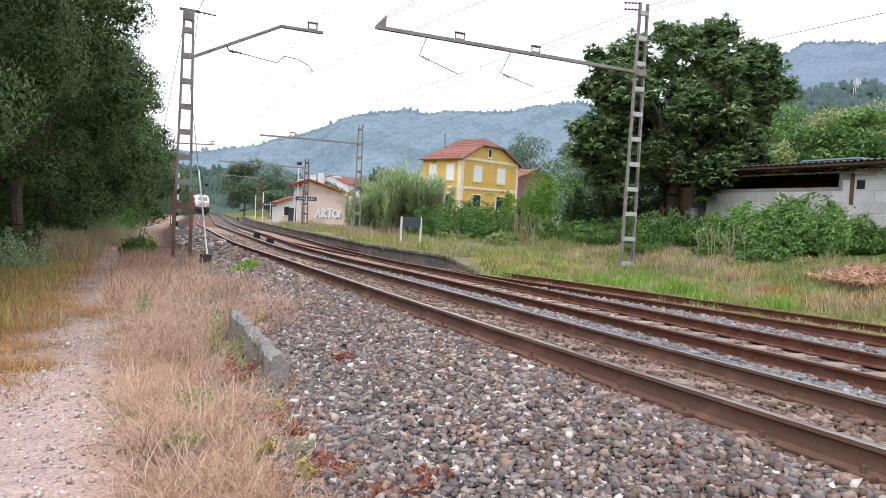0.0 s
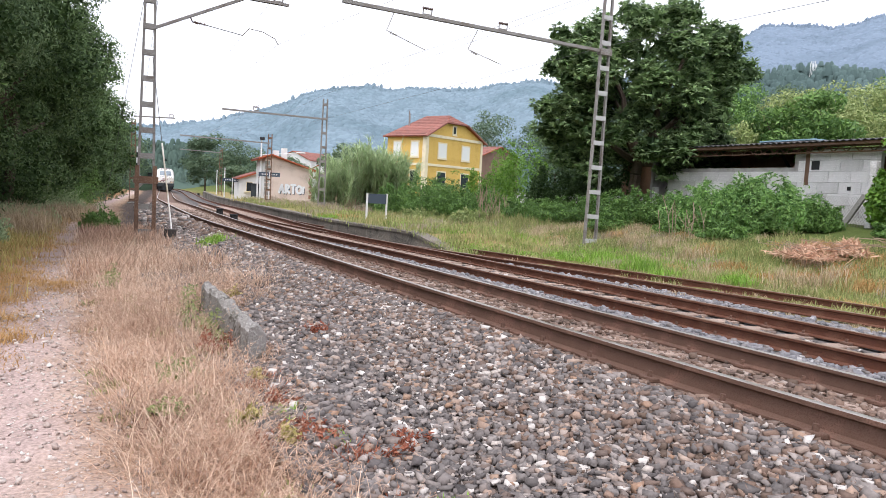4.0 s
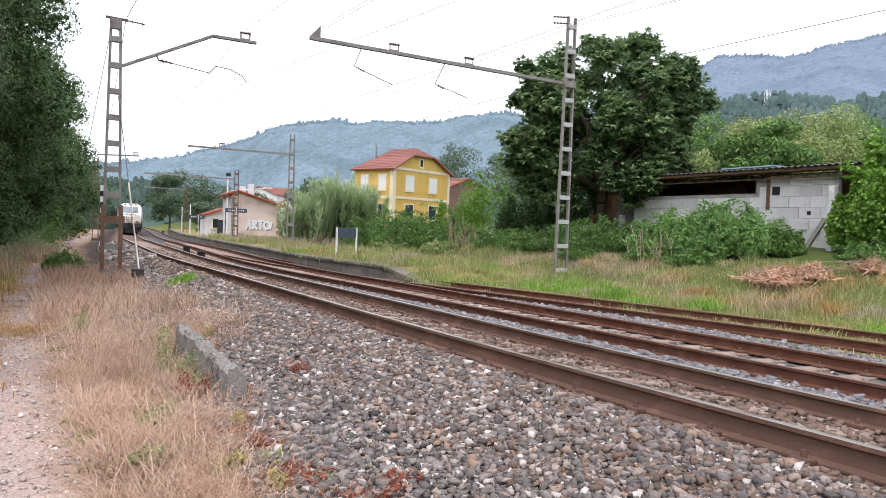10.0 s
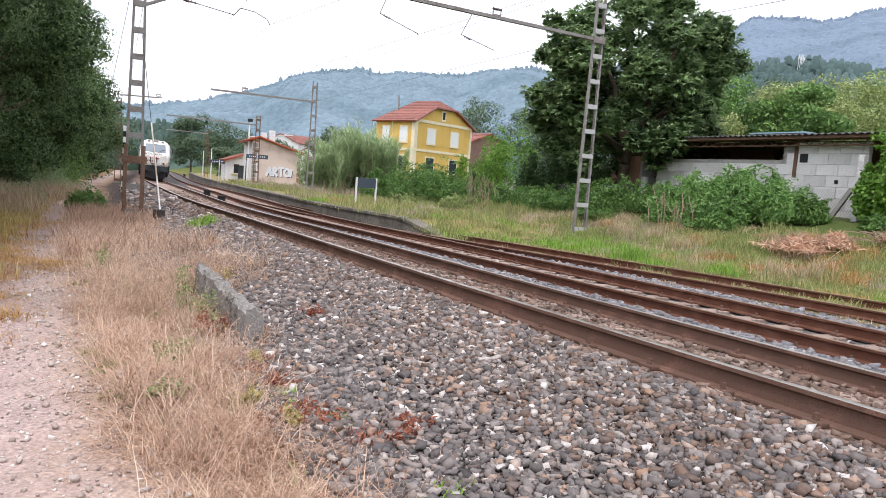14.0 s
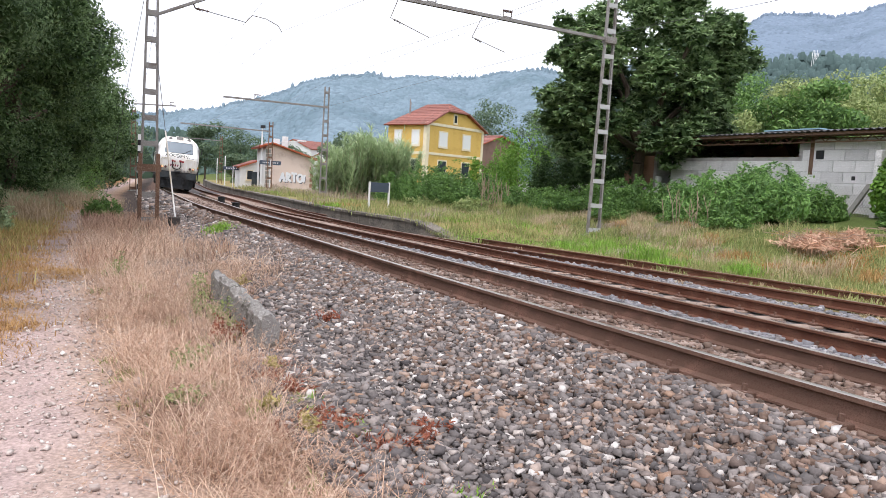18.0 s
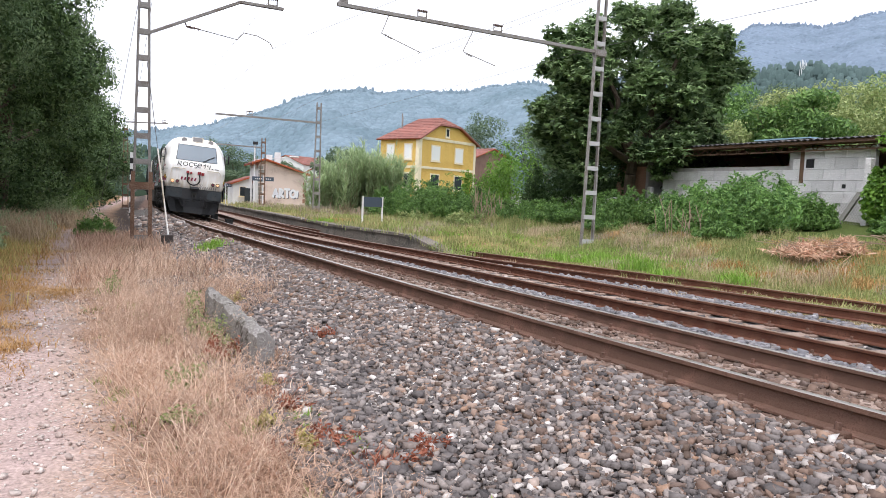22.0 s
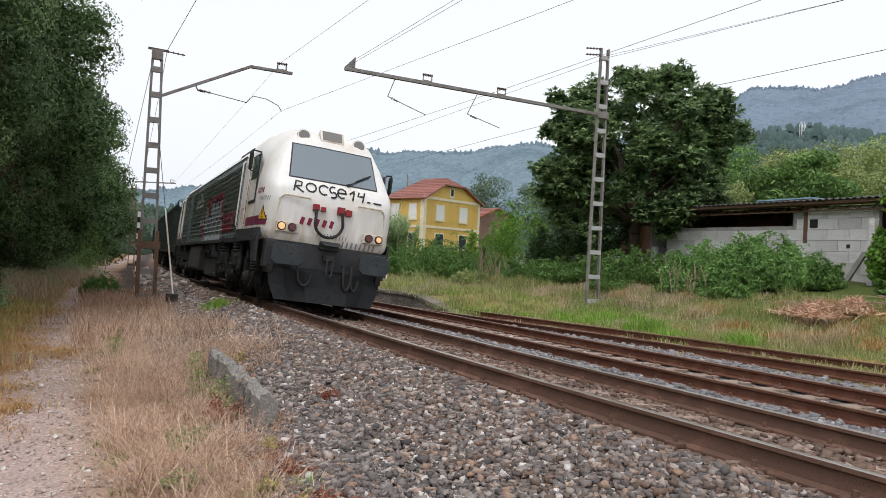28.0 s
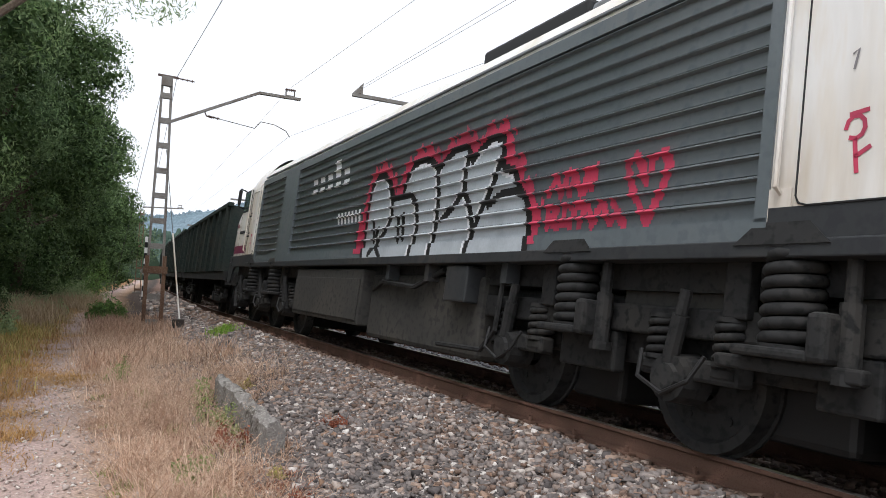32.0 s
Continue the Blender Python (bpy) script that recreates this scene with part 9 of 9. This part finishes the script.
    for y0, y1, w, h in ((3.3, 5.55, 0.80, 0.06), (5.6, 7.6, 0.80, 0.15), (8.8, 13.2, 0.74, 0.05), (13.5, 15.4, 0.74, 0.02)):
        boxed("roof_unit", (-w, w, y0, y1, 3.58, 3.70 + h), M_BLACK if 5.6 <= y0 < 13 else M_ROOF, loco, "black roof radiator unit" if 5.6 <= y0 < 13 else "grey roof radiator unit", 0.04)
    bm = bmesh.new()
    for y in np.arange(5.75, 7.4, 0.3):
        box(bm, -0.72, 0.72, y, y + 0.14, 3.84, 3.88)
    part("roof_grating", bm, M_BLACK, loco)
    nose_details(loco)
    loco_bogie(loco, 3.62, False, wheels)
    loco_bogie(loco, L - 3.62, True, wheels)
    return loco, wheels


M_WAGON = material("dull_green_wagon_steel", (0.022, 0.033, 0.029), 0.75, 0.1, ((0.042, 0.042, 0.034), (0.014, 0.022, 0.021)), 1.2, 18, 0.2)


def hopper_wagon():
    """An open high-sided bulk wagon: ribbed sides, sloped ends, two bogies."""
    wheels = []
    w = thing("hopper_wagon", Matrix(), "dull dark-green high-sided freight wagon with ribbed steel sides", "freight wagon", "wagons behind the locomotive")
    L = 12.6
    bm = bmesh.new()
    t = 0.05
    for e in (-1, 1):
        box(bm, e * 1.33 - t / 2, e * 1.33 + t / 2, 0.7, L - 0.3, 1.15, 2.95)
    for y in (0.7, L - 0.35):
        box(bm, -1.305, 1.305, y, y + t, 1.15, 2.95)
    box(bm, -1.3, 1.3, 0.7, L - 0.3, 1.10, 1.148)
    part("tub", bm, M_WAGON, w, "dull green steel tub")
    first = None
    for e in (-1, 1):
        for i in range(9):
            y = 0.85 + i * (L - 1.35) / 8
            boxed("side_rib", (e * 1.40 - 0.045, e * 1.40 + 0.045, y - 0.06, y + 0.06, 1.15, 2.93), M_WAGON, w)
        boxed("top_rail", (e * 1.36 - 0.075, e * 1.36 + 0.075, 0.6, L - 0.2, 2.90, 3.02), M_WAGON, w, "", 0.02)
        boxed("sole_bar", (e * 1.25 - 0.08, e * 1.25 + 0.08, 0.35, L, 0.92, 1.15), M_DARK, w)
    bm = bmesh.new()
    tube(bm, (0, 0.9, 2.98), (0, L - 0.5, 2.98), 0.02)
    part("sheet_bar", bm, M_DARK, w)
    for y, q in ((0.0, -1), (L + 0.3, 1)):
        for e in (-1, 1):
            bm = bmesh.new()
            tube(bm, (e * 0.87, y - q * 0.4, 1.0), (e * 0.87, y, 1.0), 0.10, 0.10, 12)
            tube(bm, (e * 0.87, y - q * 0.05, 1.0), (e * 0.87, y, 1.0), 0.22, 0.22, 14)
            part("buffer", bm, M_DARK, w)
        boxed("head_stock", (-1.25, 1.25, min(y - q * 0.35, y - q * 0.5), max(y - q * 0.35, y - q * 0.5), 0.8, 1.15), M_DARK, w)
    for y0 in (2.2, L - 1.9):
        g = new("bogie")
        g.parent = w
        g.location = (0, y0, 0)
        for y in (-0.85, 0.85):
            wheels.append((wheelset(y, 0.44, g), 0.44, 1))
        for e in (-1, 1):
            bm = bmesh.new()
            bar(bm, (e * 1.1, -1.15, 0.52), (e * 1.1, -0.4, 0.40), 0.12, 0.18)
            bar(bm, (e * 1.1, -0.4, 0.40), (e * 1.1, 0.4, 0.40), 0.12, 0.18)
            bar(bm, (e * 1.1, 0.4, 0.40), (e * 1.1, 1.15, 0.52), 0.12, 0.18)
            bar(bm, (e * 1.1, -1.1, 0.62), (e * 1.1, 1.1, 0.72), 0.12, 0.12)
            part("side_frame", bm, M_DARK, g)
            for y in (-0.2, 0.2):
                coil("bolster_spring", e * 1.12, y, 0.46, 0.72, 0.08, 0.024, 4, g, M_DARK)
            for y in (-0.85, 0.85):
                disc("axle_box", (e * 1.0, y, 0.44), (e, 0, 0), 0.13, 0.2, M_DARK, g, 12)
        boxed("bolster", (-1.1, 1.1, -0.2, 0.2, 0.62, 0.92), M_DARK, g)
    return w, wheels


RUN = [
    (0, 146.61), (0.5, 144.06), (1, 141.51), (1.5, 138.96), (2, 136.41), (2.5, 133.86), (3, 131.30), (3.5, 128.74),
    (4, 126.16), (4.5, 123.57), (6.5, 113.09), (7, 110.43), (7.5, 107.74), (8, 105.03), (8.5, 102.30), (9, 99.55),
    (9.5, 96.78), (10, 94.00), (10.5, 91.19), (11, 88.37), (11.5, 85.55), (12, 82.73), (12.5, 79.92), (13, 77.12),
    (13.5, 74.35), (14, 71.59), (14.5, 68.87), (16.5, 58.25), (17, 55.71), (17.5, 53.24), (18, 50.81), (18.5, 48.44),
    (19, 46.14), (19.5, 43.88), (20, 41.68), (20.5, 39.52), (21, 37.41), (21.5, 35.34), (22, 33.33), (22.5, 31.37),
    (23, 29.46), (23.5, 27.61), (24, 25.82), (24.5, 24.06), (25, 22.32), (25.5, 20.57), (27.5, 13.51), (28, 11.81),
    (28.5, 10.12), (29, 8.47), (29.5, 6.78), (30, 5.05), (30.5, 3.30), (31, 1.56), (31.5, -0.22), (32, -2.09),
]


def car_pose(front, near, far):
    """The pose of a vehicle whose front is at s = front, riding on two bogies behind it."""
    a, b = on_line(front + near), on_line(front + far)
    A, B = Vector([float(q) for q in a[:3]]), Vector([float(q) for q in b[:3]])
    back = (B - A).normalized()
    right = Vector((back.y, -back.x, 0)).normalized()
    up = right.cross(back)
    tilt = math.atan(float(a[4] + b[4]) / 2 / GAUGE)
    r2 = right * math.cos(tilt) - up * math.sin(tilt)
    u2 = up * math.cos(tilt) + right * math.sin(tilt)
    m = Matrix((r2, back, u2)).transposed().to_4x4()
    m.translation = A - back * near
    return m


LOCO, LOCO_WHEELS = locomotive()
TRAIN = [(LOCO, 0.0, 4.7, 17.6, LOCO_WHEELS)]
for i in range(4):
    w, ws = hopper_wagon()
    TRAIN.append((w, 19.4 + i * 13.05, 2.2, 10.7, ws))


def rolled(t):
    """How far the train has come since the start."""
    ts, ss = zip(*RUN)
    return RUN[0][1] - float(np.interp(t, ts, ss))


def motions():
    tt = [i / 10 for i in range(321)]
    for ob, lag, near, far, wheels in TRAIN:
        walk(ob, [(t, car_pose(s + lag, near, far)) for t, s in RUN])
        for ws, r, turn in wheels:
            at = ws.location.copy()
            walk(ws, [(t, Matrix.Translation(at) @ Matrix.Rotation(turn * rolled(t) / r, 4, "X")) for t in tt])


motions()
